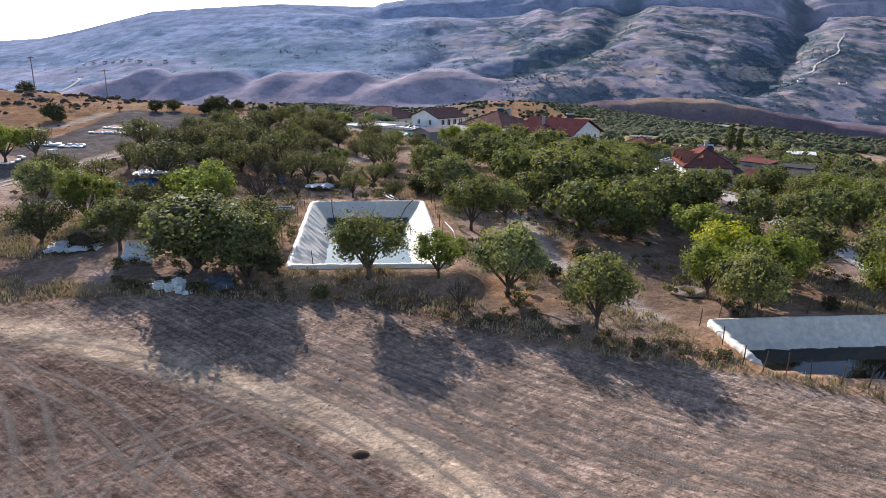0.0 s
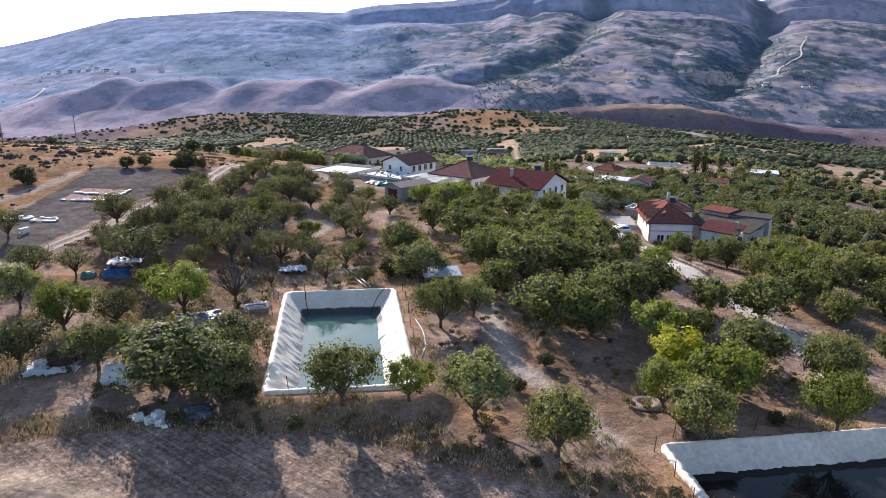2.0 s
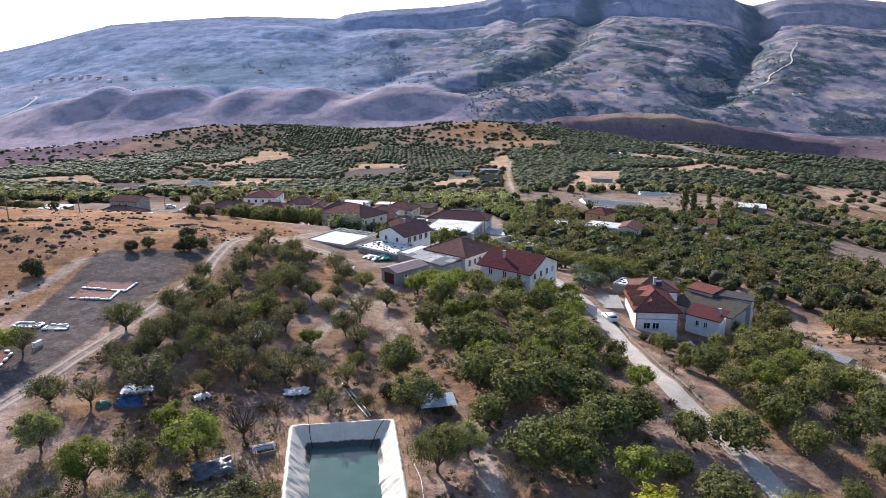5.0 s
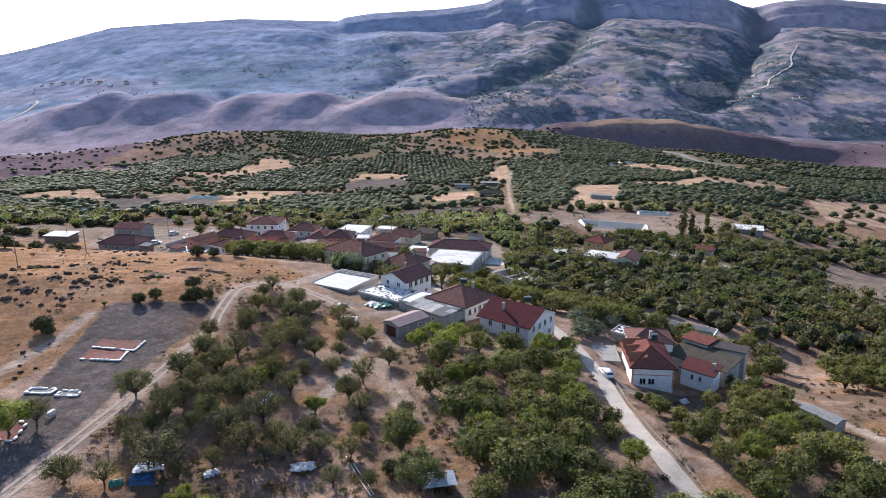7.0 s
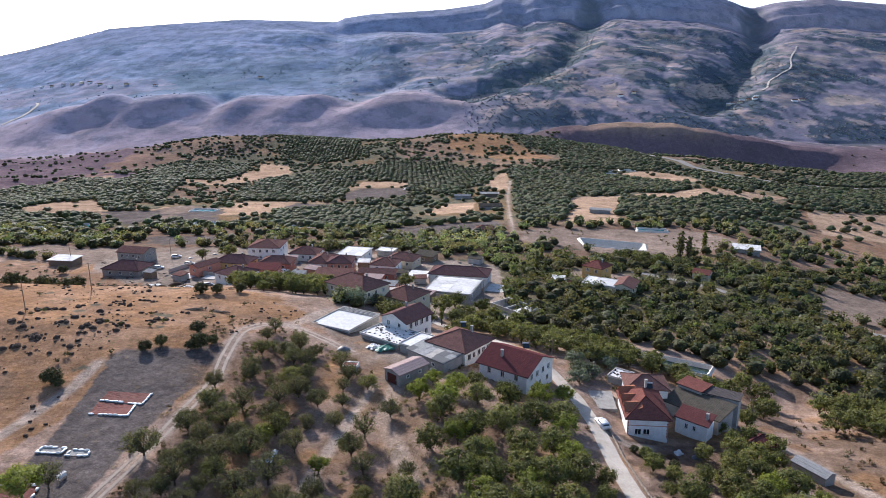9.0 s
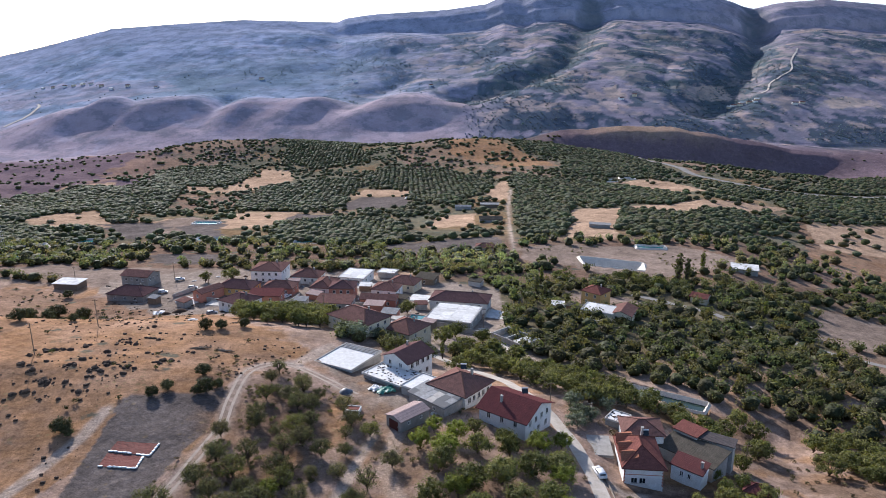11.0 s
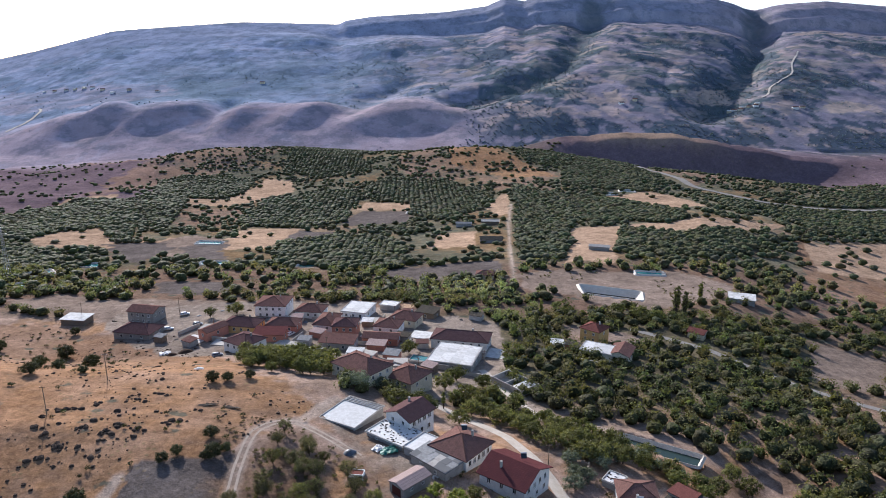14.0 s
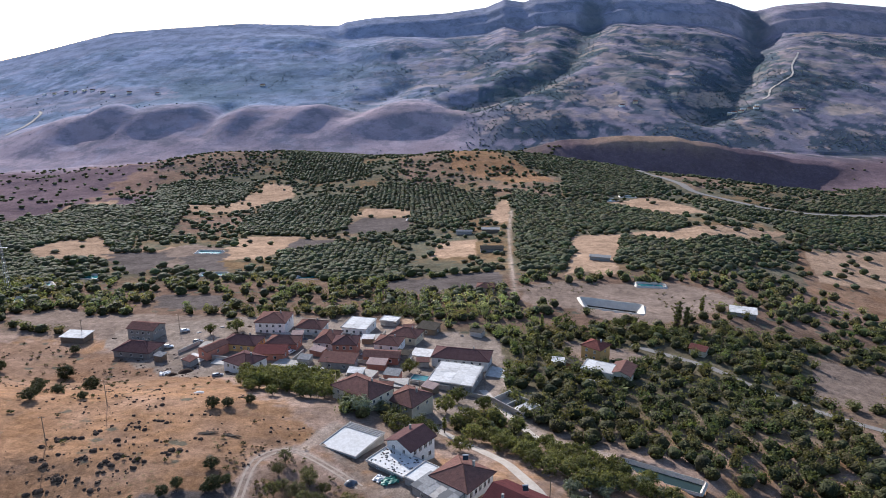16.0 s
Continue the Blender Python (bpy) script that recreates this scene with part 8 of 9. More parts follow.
# ---- vehicles ----
def car(x, y, turn, paint, label, long=4.2):
    c = thing("car", pose(x, y, ground_z(x, y) + 0.05, 0, 0, turn), label, "car", "parked cars")
    l, w = long / 2, 0.86
    prof = [(-l, 0.35), (-l, 0.85), (-l + 0.12, 1.0), (-l + 0.35, 1.42), (-l + 0.9, 1.5), (0.35, 1.48), (0.95, 1.02), (l - 0.25, 0.88), (l, 0.62), (l, 0.35)]
    bm = bmesh.new()
    a = [[bm.verts.new((px, s * w * (0.84 if pz > 1.1 else 1.0), pz)) for px, pz in prof] for s in (-1, 1)]
    bm.faces.new(a[0])
    bm.faces.new(a[1][::-1])
    for k in range(len(prof)):
        j = (k + 1) % len(prof)
        bm.faces.new((a[0][j], a[0][k], a[1][k], a[1][j]))
    bmesh.ops.recalc_face_normals(bm, faces=bm.faces)
    bmesh.ops.bevel(bm, geom=list(bm.edges), offset=0.05, segments=2, affect="EDGES")
    body = part("body", bm, paint, c, smooth=True)
    for s in (-1, 1):
        part("side_window", boxes((-l + 0.5, 0.5, s * 0.775 - 0.05, s * 0.775 + 0.05, 1.06, 1.38)), GLASS, c)
        part("headlight", boxes((l - 0.12, l + 0.01, s * 0.6 - 0.16, s * 0.6 + 0.16, 0.62, 0.76)), PLASTIC_WHITE, c)
    wsh = part("windscreen", boxes((-0.03, 0.03, -0.66, 0.66, -0.3, 0.3)), GLASS, c)
    wsh.matrix_basis = pose(0.68, 0, 1.27, 0, -50, 0)
    rw = part("rear_window", boxes((-0.03, 0.03, -0.62, 0.62, -0.18, 0.18)), GLASS, c)
    rw.matrix_basis = pose(-l + 0.22, 0, 1.22, 0, 28, 0)
    for sx in (-l + 0.75, l - 0.8):
        for s in (-1, 1):
            bm = bmesh.new()
            tube(bm, [(0, -0.1, 0), (0, 0.1, 0)], [0.32, 0.32], 16)
            wheel = part("wheel", bm, RUBBER, c)
            wheel.matrix_basis = pose(sx, s * 0.78, 0.3)
            bm = bmesh.new()
            tube(bm, [(0, s * 0.09, 0), (0, s * 0.115, 0)], [0.2, 0.19], 12)
            part("rim", bm, STEEL, wheel)


car(39.1, 124.2, 97, PAINT_WHITE, "white hatchback parked beside the lane wall", 4.4)
car(-104.9, 302.6, 20, PAINT_WHITE, "white car parked by the village road")
car(-94.5, 287.4, 0, PAINT_GREY, "grey car parked between village houses")
car(-105.7, 282.5, 10, PAINT_WHITE, "white car parked by a low house")
car(-74.0, 243.5, 15, PAINT_GREY, "dark grey car parked beside a white house")
car(-51.6, 273.6, 60, PAINT_WHITE, "white car parked in a village yard")

# ---- walls, posts and poles ----
def stone_wall(line, high, thick, label):
    """A low wall of separate stones."""
    (x0, y0) = line[0]
    z0 = ground_z(x0, y0)
    w = thing("stone_wall", pose(x0, y0, z0), label, "wall", kind="structure")
    base = [part("stone", rock_mesh(40 + i, 0.5), STONE, w) for i in range(3)]
    first = [True] * 3
    for (ax, ay), (bx, by) in zip(line, line[1:]):
        n = max(1, int(math.hypot(bx - ax, by - ay) / 0.5))
        for k in range(n):
            f = (k + 0.5) / n
            x, y = ax + (bx - ax) * f, ay + (by - ay) * f
            i = rr.randrange(3)
            m = pose(x - x0 + rr.uniform(-0.06, 0.06), y - y0, ground_z(x, y) - z0 + high * 0.3, 0, 0, math.degrees(math.atan2(by - ay, bx - ax)) + rr.uniform(-8, 8)) @ Matrix.Diagonal((0.75, thick, high * rr.uniform(0.9, 1.2), 1))
            if first[i]:
                base[i].matrix_basis = m
                first[i] = False
            else:
                share("stone", base[i], w, m)


stone_wall([(40.3, 127), (40.0, 118), (39.4, 110), (39.3, 103), (39.6, 96), (40.6, 88), (41.6, 82)], 0.55, 0.45, "low pale stone wall beside the lane")
stone_wall([(50, 158), (60, 166), (66, 172)], 0.6, 0.5, "low stone wall below the silvery bushes")


def pole(x, y, high, label, arms=1):
    p = thing("utility_pole", pose(x, y, ground_z(x, y)), label, "utility pole", "utility poles")
    bm = bmesh.new()
    tube(bm, [(0, 0, -0.5), (0, 0, high * 0.5), (0, 0, high)], [0.14, 0.12, 0.09], 8)
    part("post", bm, TIMBER if arms else STEEL, p)
    for k in range(arms):
        part("crossarm", boxes((-0.8, 0.8, -0.05, 0.05, high - 0.5 - k * 0.7, high - 0.4 - k * 0.7)), IRON, p)
        for s in (-0.7, 0, 0.7):
            bm = bmesh.new()
            tube(bm, [(s, 0, high - 0.4 - k * 0.7), (s, 0, high - 0.2 - k * 0.7)], [0.05, 0.03], 6)
            part("insulator", bm, PLASTIC_WHITE, p)


for x, y, h in [(34.4, 153.0, 7.5), (77.0, 136.0, 7.0), (-96, 166, 8.5), (-92, 193, 8.5), (-107, 302, 9), (-150, 300, 9), (2, 222, 8), (27, 238, 8), (-33, 246, 8), (45, 262, 8), (-86, 282, 8), (-8, 296, 8)]:
    pole(x, y, h, "slim utility pole with a crossarm")


def fence_posts(spots, label, lean=4):
    bm = bmesh.new()
    tube(bm, [(0, 0, -0.3), (0.02, 0, 0.7), (0, 0, 1.35)], [0.045, 0.04, 0.035], 6)
    a = part("fence_post", bm, IRON)
    for i, (x, y) in enumerate(spots):
        o = a if i == 0 else new("fence_post", a.data)
        o.matrix_basis = pose(x, y, ground_z(x, y), rr.uniform(-lean, lean), rr.uniform(-lean, lean), 0)
        tagged(o, label, "fence post", "pond fence posts")


fence_posts([(18.7, 46.4), (19.0, 43.0), (19.1, 39.9), (19.9, 38.9), (21.2, 38.6), (22.3, 37.9), (23.8, 37.2), (25.2, 36.8), (26.6, 36.5), (28.4, 36.2), (30.4, 35.8), (20.9, 48.4), (24, 49.0), (28, 49.4), (32, 49.8)], "thin leaning iron fence post by the pond", 8)
fence_posts([(0.5, 56), (0.3, 60), (0.1, 64), (-0.2, 68), (-0.4, 72), (-0.7, 76), (-1.2, 80), (-5, 80.4), (-9, 80.1), (-13, 79.6), (-15.4, 76), (-15.2, 71), (-15.0, 66), (-14.6, 61), (-10.4, 53.6)], "thin iron fence post beside the pond rim", 5)


def pipe(name, pts, rad, mat, label):
    bm = bmesh.new()
    q = [Vector((x, y, ground_z(x, y) + z)) for x, y, z in pts]
    fine = []
    for i in range(len(q) - 1):
        fine += [q[i].lerp(q[i + 1], k / 6) for k in range(6)]
    fine.append(q[-1])
    for _ in range(3):
        fine = [fine[0]] + [(a + 2 * b + c) / 4 for a, b, c in zip(fine, fine[1:], fine[2:])] + [fine[-1]]
    tube(bm, fine, [rad] * len(fine), 6)
    tagged(part(name, bm, mat, smooth=True), label, "pipe")


pipe("pipe", [(-9.8, 91.5, 0.1), (-8.6, 88, 0.1), (-6.2, 82.5, 0.1), (-5.6, 81.2, 0.1)], 0.07, PLASTIC_WHITE, "pale plastic pipe on dry soil")
pipe("pipe", [(-9.2, 91.0, 0.1), (-7.8, 87.5, 0.1), (-5.9, 83.4, 0.1), (-5.2, 81.4, 0.1)], 0.07, PLASTIC_WHITE, "pale plastic pipe beside another pipe")
pipe("hose", [(-3.4, 79.6, 0.4), (-4.2, 78.2, -0.2), (-4.9, 77.0, -1.5), (-5.2, 76.2, -2.0)], 0.05, RUBBER, "black hose over the pond liner")
pipe("hose", [(-12.8, 78.8, 0.4), (-12.6, 77.6, -0.3), (-12.2, 76.6, -1.5)], 0.05, RUBBER, "black hose over the pond liner")
pipe("hose", [(0.4, 70, 0.06), (1.2, 67, 0.06), (1.4, 63, 0.06), (0.9, 60, 0.06)], 0.04, PLASTIC_WHITE, "thin pale hose on the dry bank")

# ---- out in the valley ----
WHITE_PONDS = [((11, 690), 30, 9, -6), ((-67, 436), 17, 12, -15), ((-159, 530), 20, 10, -8), ((-131, 441), 18, 9, 0), ((-211, 443), 16, 10, -10), ((-228, 405), 22, 10, 35), ((-217, 366), 22, 9, 25), ((145, 393), 17, 8, -12), ((220, 757), 26, 14, 10), ((254, 785), 18, 12, -10)]
for (x, y), w, d, turn in WHITE_PONDS:
    a = radians(turn)
    q = [(x + px * math.cos(a) - py * math.sin(a), y + px * math.sin(a) + py * math.cos(a)) for px, py in ((-w / 2, d / 2), (-w / 2, -d / 2), (w / 2, -d / 2), (w / 2, d / 2))]
    z = level_of(q) + 0.9
    pond("pond", q, z, 1.6, 2.2, z - 0.75, LINER, WATER_TURQ if y < 700 else WATER_GREEN, "far raised pond with a white rim", 1.2, 12)
house(48, 606, 14, 6, -6, 3.0, "gable", 0.8, GREY, ROOF_GREY, "long low farm shed in the valley", (), name="shed")
house(72, 606, 16, 8, -6, 3.0, "flat", 0, TIMBER, ROOF_GREY, "dark open canopy in the valley", (), name="shed")
house(62, 514, 17, 9, -4, 3.2, "gable", 1.5, GREY, ROOF_MOSS, "old stone farmhouse with mossy roof", (), name="farmhouse")
house(133, 463, 14, 5, -20, 2.5, "mono", 0.4, GREY, ROOF_GREY, "low grey shed on the dry field", (), name="shed")
house(43, 382, 10, 8, -10, 3.4, "hip", 1.6, GREY, ROOF_BROWN, "small farmhouse with a brown roof at the field edge", (), name="farmhouse")
house(177, 340, 13, 9, -25, 2.6, "mono", 0.5, GREY, WHITE_ROOF, "pale sheet-roofed shed among trees", (), name="shed")
house(-151, 297, 11, 7, -10, 2.9, "mono", 0.4, TIMBER, WHITE_ROOF, "open shed with a white sheet roof", (), name="shed")
house(76.6, 111.4, 7.0, 3.0, -64, 2.0, "gable", 0.6, GREY, ROOF_GREY, "small shed with a bright grey metal roof", (), 0.2, name="shed")
house(72.5, 122.0, 5, 4.0, -30, 2.2, "hip", 1.0, TIMBER, ROOF_MAROON, "dark timber pavilion under trees", (), 0.4, name="pavilion")
house(-11, 319, 8, 6, -20, 2.8, "flat", 0, GREY, WHITE_ROOF, "small grey flat-roofed outbuilding", (), name="shed")

# roofless building
ru = thing("ruin", pose(36.3, 221.5, ground_z(36.3, 221.5), 0, 0, -52), "roofless grey block building with pale wall tops", "building")
w, d, t = 7.5, 4.4, 0.3
for a in ((-w, w, -d, -d + t, -3, 2.6), (-w, w, d - t, d, -3, 2.6), (-w, -w + t, -d + t, d - t, -3, 2.6), (w - t, w, -d + t, d - t, -3, 2.6), (-1.2, -0.9, -d + t, d - t, -3, 2.4)):
    part("wall", boxes(a), CONCRETE, ru)
part("slab", boxes((2.0, w - t, -d + t, d - t, 1.9, 2.1)), WHITE_ROOF, ru)
part("floor", boxes((-w + t, 2.0, -d + t, d - t, -2.9, 0.1)), CONCRETE, ru)
# sheds, yard walls and lumber between the village houses
SHED_SPOTS = [(-90, 262, 5, 4), (-44, 262, 5, 4), (-40, 272, 6, 4), (-20, 290, 5, 4), (-4, 270, 6, 4), (4, 262, 5, 3.5), (-8, 245, 6, 5), (6, 232, 5, 4), (-22, 245, 6, 4), (30, 300, 6, 4), (-2, 306, 5, 4), (-104, 268, 4, 3), (-52, 294, 5, 4), (60, 262, 5, 4), (66, 258, 6, 3), (-10, 226, 5, 4)]
for i, (x, y, w, d) in enumerate(SHED_SPOTS):
    house(x, y, w, d, -15 + (i * 23) % 40 - 20, 2.3 + 0.1 * (i % 4), "mono", 0.5, (GREY, CONCRETE, TERRACOTTA, TIMBER)[i % 4], (ROOF_BROWN, ROOF_GREY, ROOF_PINK, WHITE_ROOF, ROOF_MOSS)[i % 5], "small village shed with a sloping sheet roof", (), 0.25, (), 3.0, name="shed", group="village sheds")
YARD_WALLS = [(-76, 264, 14, -20), (-48, 268, 10, 70), (-36, 268, 9, 80), (-20, 262, 12, -10), (-2, 262, 10, 75), (6, 238, 16, -20), (-8, 236, 12, -35), (30, 255, 10, 70), (-40, 296, 12, -10), (-14, 298, 10, 75), (66, 244, 14, -30), (-96, 280, 12, 60), (2, 220, 12, -40), (24, 230, 14, -30)]
for x, y, long, turn in YARD_WALLS:
    g = thing("yard_wall", pose(x, y, ground_z(x, y), 0, 0, turn), "low grey yard wall between village houses", "wall", "yard walls", "structure")
    part("wall", boxes((-long / 2, long / 2, -0.14, 0.14, -2.0, 1.5)), CONCRETE, g)
    part("coping", boxes((-long / 2 - 0.05, long / 2 + 0.05, -0.2, 0.2, 1.5, 1.6)), GREY, g)
for i in range(26):
    x, y = rr.uniform(-110, 30), rr.uniform(242, 308)
    if inside(VILLAGE, np.array([x]), np.array([y]))[0]:
        lay("lumber_heap", heap(rr.uniform(0.7, 1.8), rr.uniform(0.3, 0.9), 30 + i), (STONE, TIMBER, WHITE_ROOF, DUNG, TARP_DARK)[i % 5], x, y, i * 40, 0.0, "heap of lumber and rubble in a village yard", "heap")
# loose stones over the hill and the village ground
r8 = np.random.default_rng(88)
qx, qy = scatter(-190, 10, 95, 300, 5200, 41, lambda x, y: (inside(DRY_SLOPES[2], x, y) | inside(VILLAGE, x, y)) & ~inside(DARK_FIELDS[-1], x, y) & (fbm(x / 15, y / 15, 3, 97) > 0.0))
cube8 = np.array([(-1, -1, -0.6), (1, -1, -0.6), (1, 1, -0.6), (-1, 1, -0.6), (-1, -1, 1), (1, -1, 1), (1, 1, 1), (-1, 1, 1)])
size8 = 0.10 + 0.38 * r8.random(len(qx)) ** 3
sv = np.stack([qx, qy, grid_heights(qx, qy) + 0.05], -1)[:, None] + cube8[None] * size8[:, None, None] * r8.uniform(0.5, 1.1, (len(qx), 8, 3)) * np.array((1.2, 1, 0.7))
sq = (np.arange(len(qx))[:, None, None] * 8 + np.array([(3, 2, 1, 0), (4, 5, 6, 7), (0, 1, 5, 4), (1, 2, 6, 5), (2, 3, 7, 6), (3, 0, 4, 7)])[None]).reshape(-1, 4)
tagged(fast_mesh("loose_stones", sv.reshape(-1, 3), sq, ROCK), "small dark stones strewn over dry grass", "stones", kind="stuff")
# clods and pebbles on the tilled field
qx, qy = scatter(-40, 36, 20, 48, 2400, 43, lambda x, y: inside(FIELD_EDGE, x, y))
size8 = 0.016 + 0.045 * r8.random(len(qx)) ** 3
sv = np.stack([qx, qy, grid_heights(qx, qy) + 0.01], -1)[:, None] + cube8[None] * size8[:, None, None] * r8.uniform(0.5, 1.1, (len(qx), 8, 3)) * np.array((1.2, 1, 0.7))
sq = (np.arange(len(qx))[:, None, None] * 8 + np.array([(3, 2, 1, 0), (4, 5, 6, 7), (0, 1, 5, 4), (1, 2, 6, 5), (2, 3, 7, 6), (3, 0, 4, 7)])[None]).reshape(-1, 4)
tagged(fast_mesh("clods", sv.reshape(-1, 3), sq, CLOD), "small clods and pebbles on tilled soil", "clods", kind="stuff")
# stacked poles and rubble at the hill's edge
for x, y, turn in ((-57.5, 176.2, 10), (-51.0, 175.6, -15)):
    tp = thing("pole_stack", pose(x, y, ground_z(x, y), 0, 0, turn), "stack of pale weathered poles on dry grass", "timber")
    for k in range(9):
        bm = bmesh.new()
        o = rr.uniform(-1, 1)
        tube(bm, [(-2.2 + o, 0.32 * (k % 5) - 0.6, 0.1 + 0.2 * (k // 5)), (2.2 + o, 0.32 * (k % 5) - 0.6 + rr.uniform(-0.5, 0.5), 0.12 + 0.2 * (k // 5))], [0.11, 0.08], 6)
        part("pole", bm, TIMBER, tp)
# pale concrete yards between the village houses
for i, (x, y, w, d) in enumerate([(-90, 268, 9, 7), (-76, 262, 10, 6), (-50, 259, 12, 7), (-40, 251, 9, 6), (-20, 247, 11, 7), (-6, 236, 8, 7), (4, 276, 9, 8), (-20, 297, 10, 7), (-88, 283, 8, 6), (34, 255, 8, 9), (66, 262, 9, 7), (-60, 296, 8, 7)]):
    z = [ground_z(x + a * w / 2, y + b * d / 2) for a in (-1, 1) for b in (-1, 1)]
    sl = part("yard_slab", boxes((-w / 2, w / 2, -d / 2, d / 2, min(z) - 0.5 - max(z), 0.12)), CONCRETE if i % 3 else WHITE_ROOF)
    sl.matrix_basis = pose(x, y, max(z), 0, 0, -15 + (i * 17) % 30 - 15)
    tagged(sl, "pale concrete yard between village houses", "pavement", kind="structure")
# turquoise basin in the village
bs = thing("basin", pose(2.5, 246, ground_z(2.5, 246) + 0.1, 0, 0, -20), "turquoise water basin with concrete edge", "basin")
part("edge", boxes((-3.5, 3.5, -2.5, -2.2, -1, 0.8), (-3.5, 3.5, 2.2, 2.5, -1, 0.8), (-3.5, -3.2, -2.2, 2.2, -1, 0.8), (3.2, 3.5, -2.2, 2.2, -1, 0.8)), CONCRETE, bs)
part("water", boxes((-3.2, 3.2, -2.2, 2.2, -1, 0.6)), WATER_TURQ, bs)

# hamlets on the mountain
for i, (x, y) in enumerate([(808, 1732), (822, 1738), (835, 1728), (846, 1741), (858, 1730), (870, 1723), (880, 1736), (960, 1700), (985, 1712), (-1097, 2176), (-1060, 2160), (-1020, 2150), (-959, 2132), (-930, 2120), (-880, 2070), (-834, 2024), (-790, 2030), (-705, 2013), (-990, 2140), (520, 1700), (560, 1720), (-150, 2000), (-420, 2050), (60, 1900)]):
    house(x, y, rr.uniform(9, 14), rr.uniform(7, 9), rr.uniform(-40, 20), rr.uniform(3, 4.5), "gable", 2.0, WHITE if i % 2 else CREAM, ROOF_BROWN if i % 3 else WHITE_ROOF, "tiny far house on the mountain slope", (), 0.4, (), 4.0, group="far hamlet houses")
# lattice mast on the hill's skyline
ma = thing("lattice_mast", pose(-236, 395, ground_z(-236, 395)), "thin steel lattice mast on the skyline", "mast")
bm = bmesh.new()
for k in range(4):
    a = k * math.pi / 2 + 0.78
    tube(bm, [(1.6 * math.cos(a), 1.6 * math.sin(a), 0), (0.3 * math.cos(a), 0.3 * math.sin(a), 30)], [0.12, 0.08], 4)
part("legs", bm, STEEL, ma)
for z in range(2, 30, 3):
    f = 1.6 - 1.3 * z / 30
    part("brace", boxes((-f * 0.71, f * 0.71, -0.05, 0.05, z, z + 0.12), (-0.05, 0.05, -f * 0.71, f * 0.71, z + 0.14, z + 0.26)), STEEL, ma)
part("crossarm", boxes((-3.5, 3.5, -0.12, 0.12, 26, 26.3)), STEEL, ma)

# wheel ruts pressed into the field


def rut_material():
    m, n, l, p = nodes_of("pressed_soil")
    at = n.new("ShaderNodeAttribute")
    at.attribute_name = "tint"
    pos = n.new("ShaderNodeNewGeometry").outputs["Position"]
    a, b = noise_node(n, l, 0.5, 4, pos), noise_node(n, l, 6, 3, pos)
    c = mix(n, l, ramp(n, l, b.outputs[0], 0.3, 0.7, 0, 1), (0.135, 0.105, 0.086), (0.205, 0.162, 0.132))
    l.new(c, p.inputs["Base Color"])
    p.inputs["Roughness"].default_value = 1.0
    lugs = n.new("ShaderNodeTexWave")
    lugs.wave_type, lugs.bands_direction = "BANDS", "X"
    lugs.inputs["Scale"].default_value, lugs.inputs["Distortion"].default_value = 2.1, 1.6
    tc = n.new("ShaderNodeAttribute")
    tc.attribute_name = "along"
    l.new(tc.outputs["Vector"], lugs.inputs["Vector"])
    k = n.new("ShaderNodeBump")
    k.inputs["Strength"].default_value, k.inputs["Distance"].default_value = 0.35, 0.03
    l.new(lugs.outputs["Fac"], k.inputs["Height"])
    l.new(k.outputs[0], p.inputs["Normal"])
    t = n.new("ShaderNodeBsdfTransparent")
    s = n.new("ShaderNodeMixShader")
    q = n.new("ShaderNodeMath")
    q.operation = "MULTIPLY"
    l.new(at.outputs["Alpha"], q.inputs[0])
    l.new(ramp(n, l, a.outputs[0], 0.30, 0.58, 0.15, 1.0), q.inputs[1])
    w = n.new("ShaderNodeMath")
    w.operation = "MULTIPLY"
    l.new(q.outputs[0], w.inputs[0])
    l.new(ramp(n, l, lugs.outputs["Fac"], 0.2, 0.7, 0.42, 0.72), w.inputs[1])
    l.new(w.outputs[0], s.inputs[0])
    l.new(t.outputs[0], s.inputs[1])
    l.new(p.outputs[0], s.inputs[2])
    l.new(s.outputs[0], n["Material Output"].inputs["Surface"])
    return m


RUT = rut_material()


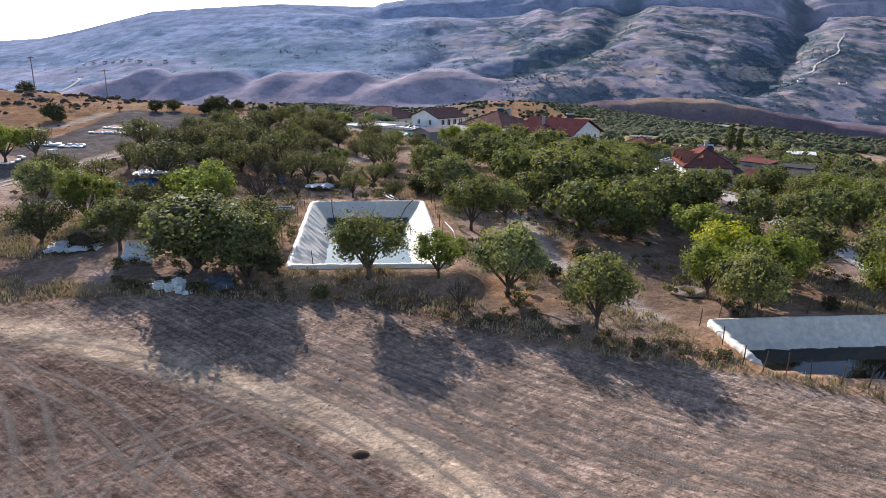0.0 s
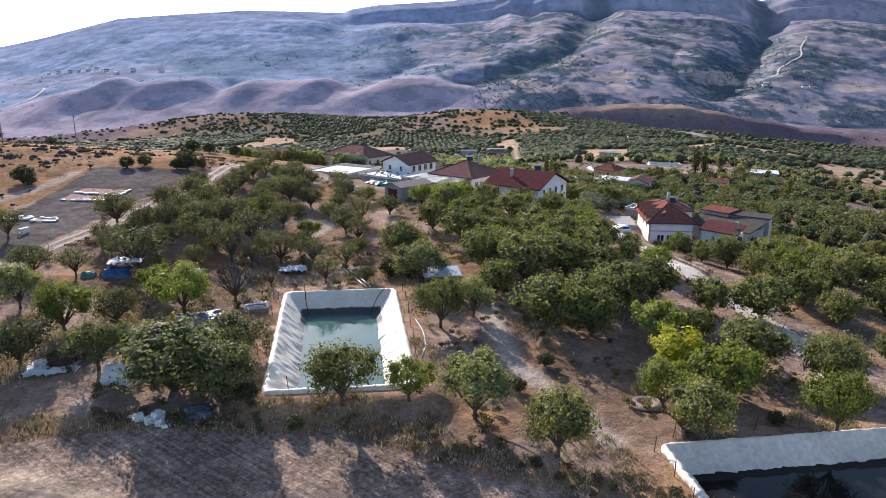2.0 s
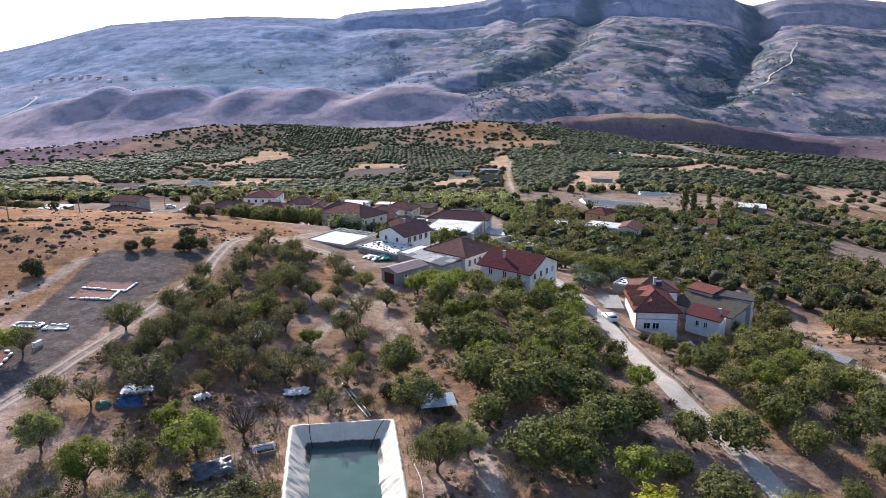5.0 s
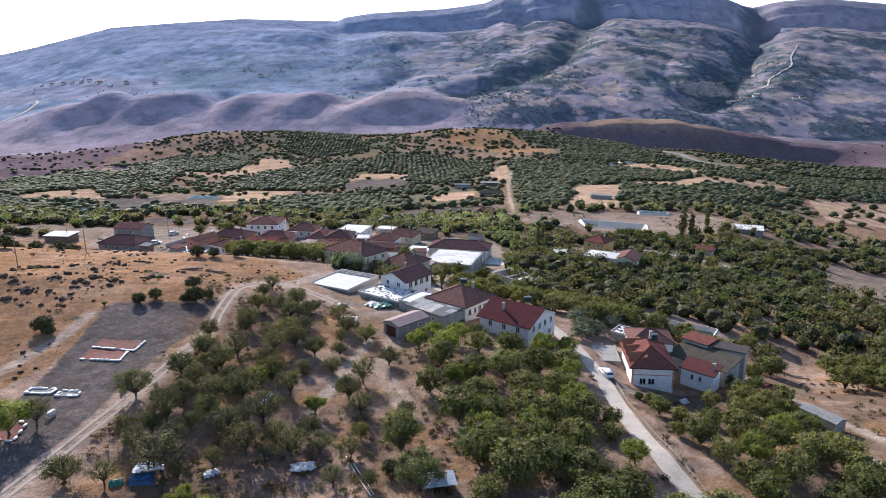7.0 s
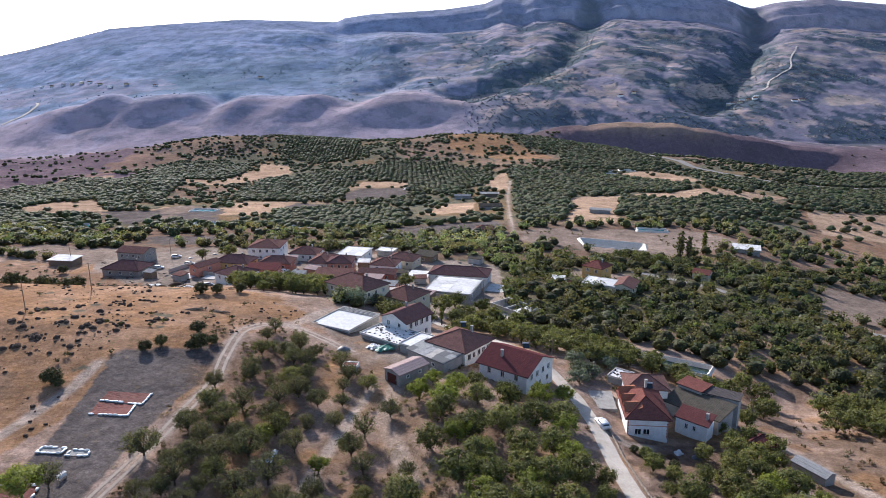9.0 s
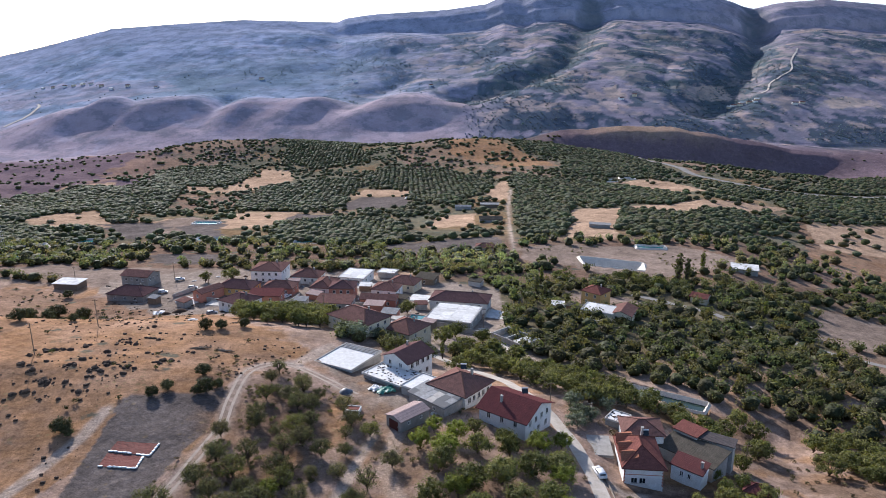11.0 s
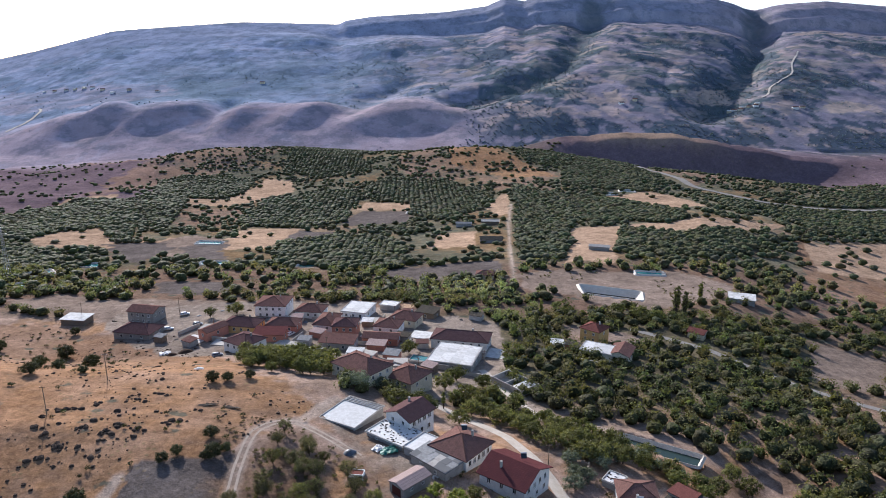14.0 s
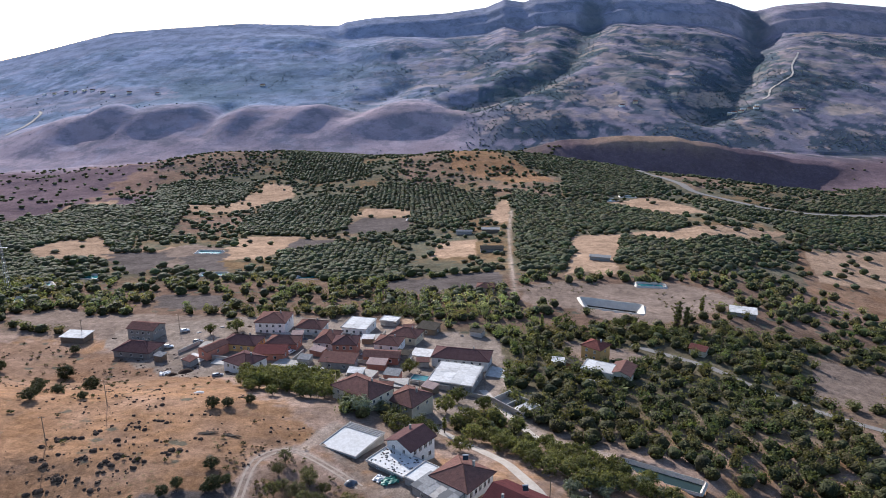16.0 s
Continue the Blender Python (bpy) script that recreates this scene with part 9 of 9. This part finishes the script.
def rut(line, side, wide=0.46):
    pts = [Vector(line[0])]
    for a, b in zip(line, line[1:]):
        n = max(2, int(math.hypot(b[0] - a[0], b[1] - a[1]) / 0.5))
        pts += [Vector(a).lerp(Vector(b), (k + 1) / n) for k in range(n)]
    for _ in range(25):
        pts = [pts[0]] + [(a + 2 * b + c) / 4 for a, b, c in zip(pts, pts[1:], pts[2:])] + [pts[-1]]
    v, q, t, al = [], [], [], []
    run = 0.0
    for i, p in enumerate(pts):
        d = (pts[min(i + 1, len(pts) - 1)] - pts[max(i - 1, 0)]).normalized()
        nn = Vector((-d.y, d.x))
        run += (p - pts[i - 1]).length if i else 0
        end = min(1, i / 8, (len(pts) - 1 - i) / 8)
        for k in range(4):
            e = p + nn * (side + wide * (k / 3 - 0.5))
            v.append((e.x, e.y, ground_z(e.x, e.y) + 0.03))
            t.append((1, 1, 1, (0.0, 1.0, 1.0, 0.0)[k] * end))
            al.append((run, k * 0.3, 0))
    for i in range(len(pts) - 1):
        for k in range(3):
            q.append((i * 4 + k, i * 4 + 4 + k, i * 4 + 5 + k, i * 4 + 1 + k))
    o = fast_mesh("wheel_rut", v, q, RUT, t)
    at = o.data.attributes.new("along", "FLOAT_VECTOR", "POINT")
    at.data.foreach_set("vector", np.array(al, np.float32).ravel())
    tagged(o, "wheel rut pressed into dry field soil", "rut", kind="structure")


RUT_LINES = [
    [(-40, 42.8), (-29.1, 42.3), (-22.2, 41.1), (-14.9, 37.8), (-6.6, 33.2), (-1, 28), (3, 22)], [(-11.8, 45.1), (0.7, 37.5), (9.4, 31.5), (14.3, 27.3), (18, 23)],
    [(-9, 42.5), (-0.9, 36.6), (6.2, 27.9), (10, 22)], [(-4.2, 39.7), (3.8, 34.2), (11.5, 29.1), (18, 26)], [(1.5, 42), (9, 36.5), (15.6, 32.4), (24, 28)],
    [(-16, 22), (-14.8, 28.2), (-14.3, 34.2), (-11, 38)], [(-28, 39.5), (-19.9, 35.5), (-12, 28), (-9, 22)], [(-24, 36), (-19.5, 29.7), (-17, 24)], [(-8, 40), (0, 33.5), (5, 27), (8, 22)],
    [(8, 24), (11.4, 27.8), (13.7, 30.4), (16.3, 31.3), (19.4, 31.2)], [(-14, 42), (-4, 35.6), (2, 29), (6, 22)], [(-22, 24), (-16, 31), (-7, 36)],
    [(-6, 37.2), (2.5, 31.6), (8, 26.2), (12, 22)], [(-2, 40.5), (6, 35), (13, 30.5), (22, 25)], [(4, 41), (12, 35.6), (20, 31.2), (30, 26)], [(-30, 41), (-24, 36), (-20, 30), (-18, 24)], [(-12, 33), (-6, 29), (0, 22)], [(14, 30.2), (15.4, 31.6), (17.4, 32.1), (19.6, 31.6), (21, 30.2)]]
for line in RUT_LINES:
    for side in (-0.85, 0.85):
        rut(line, side)
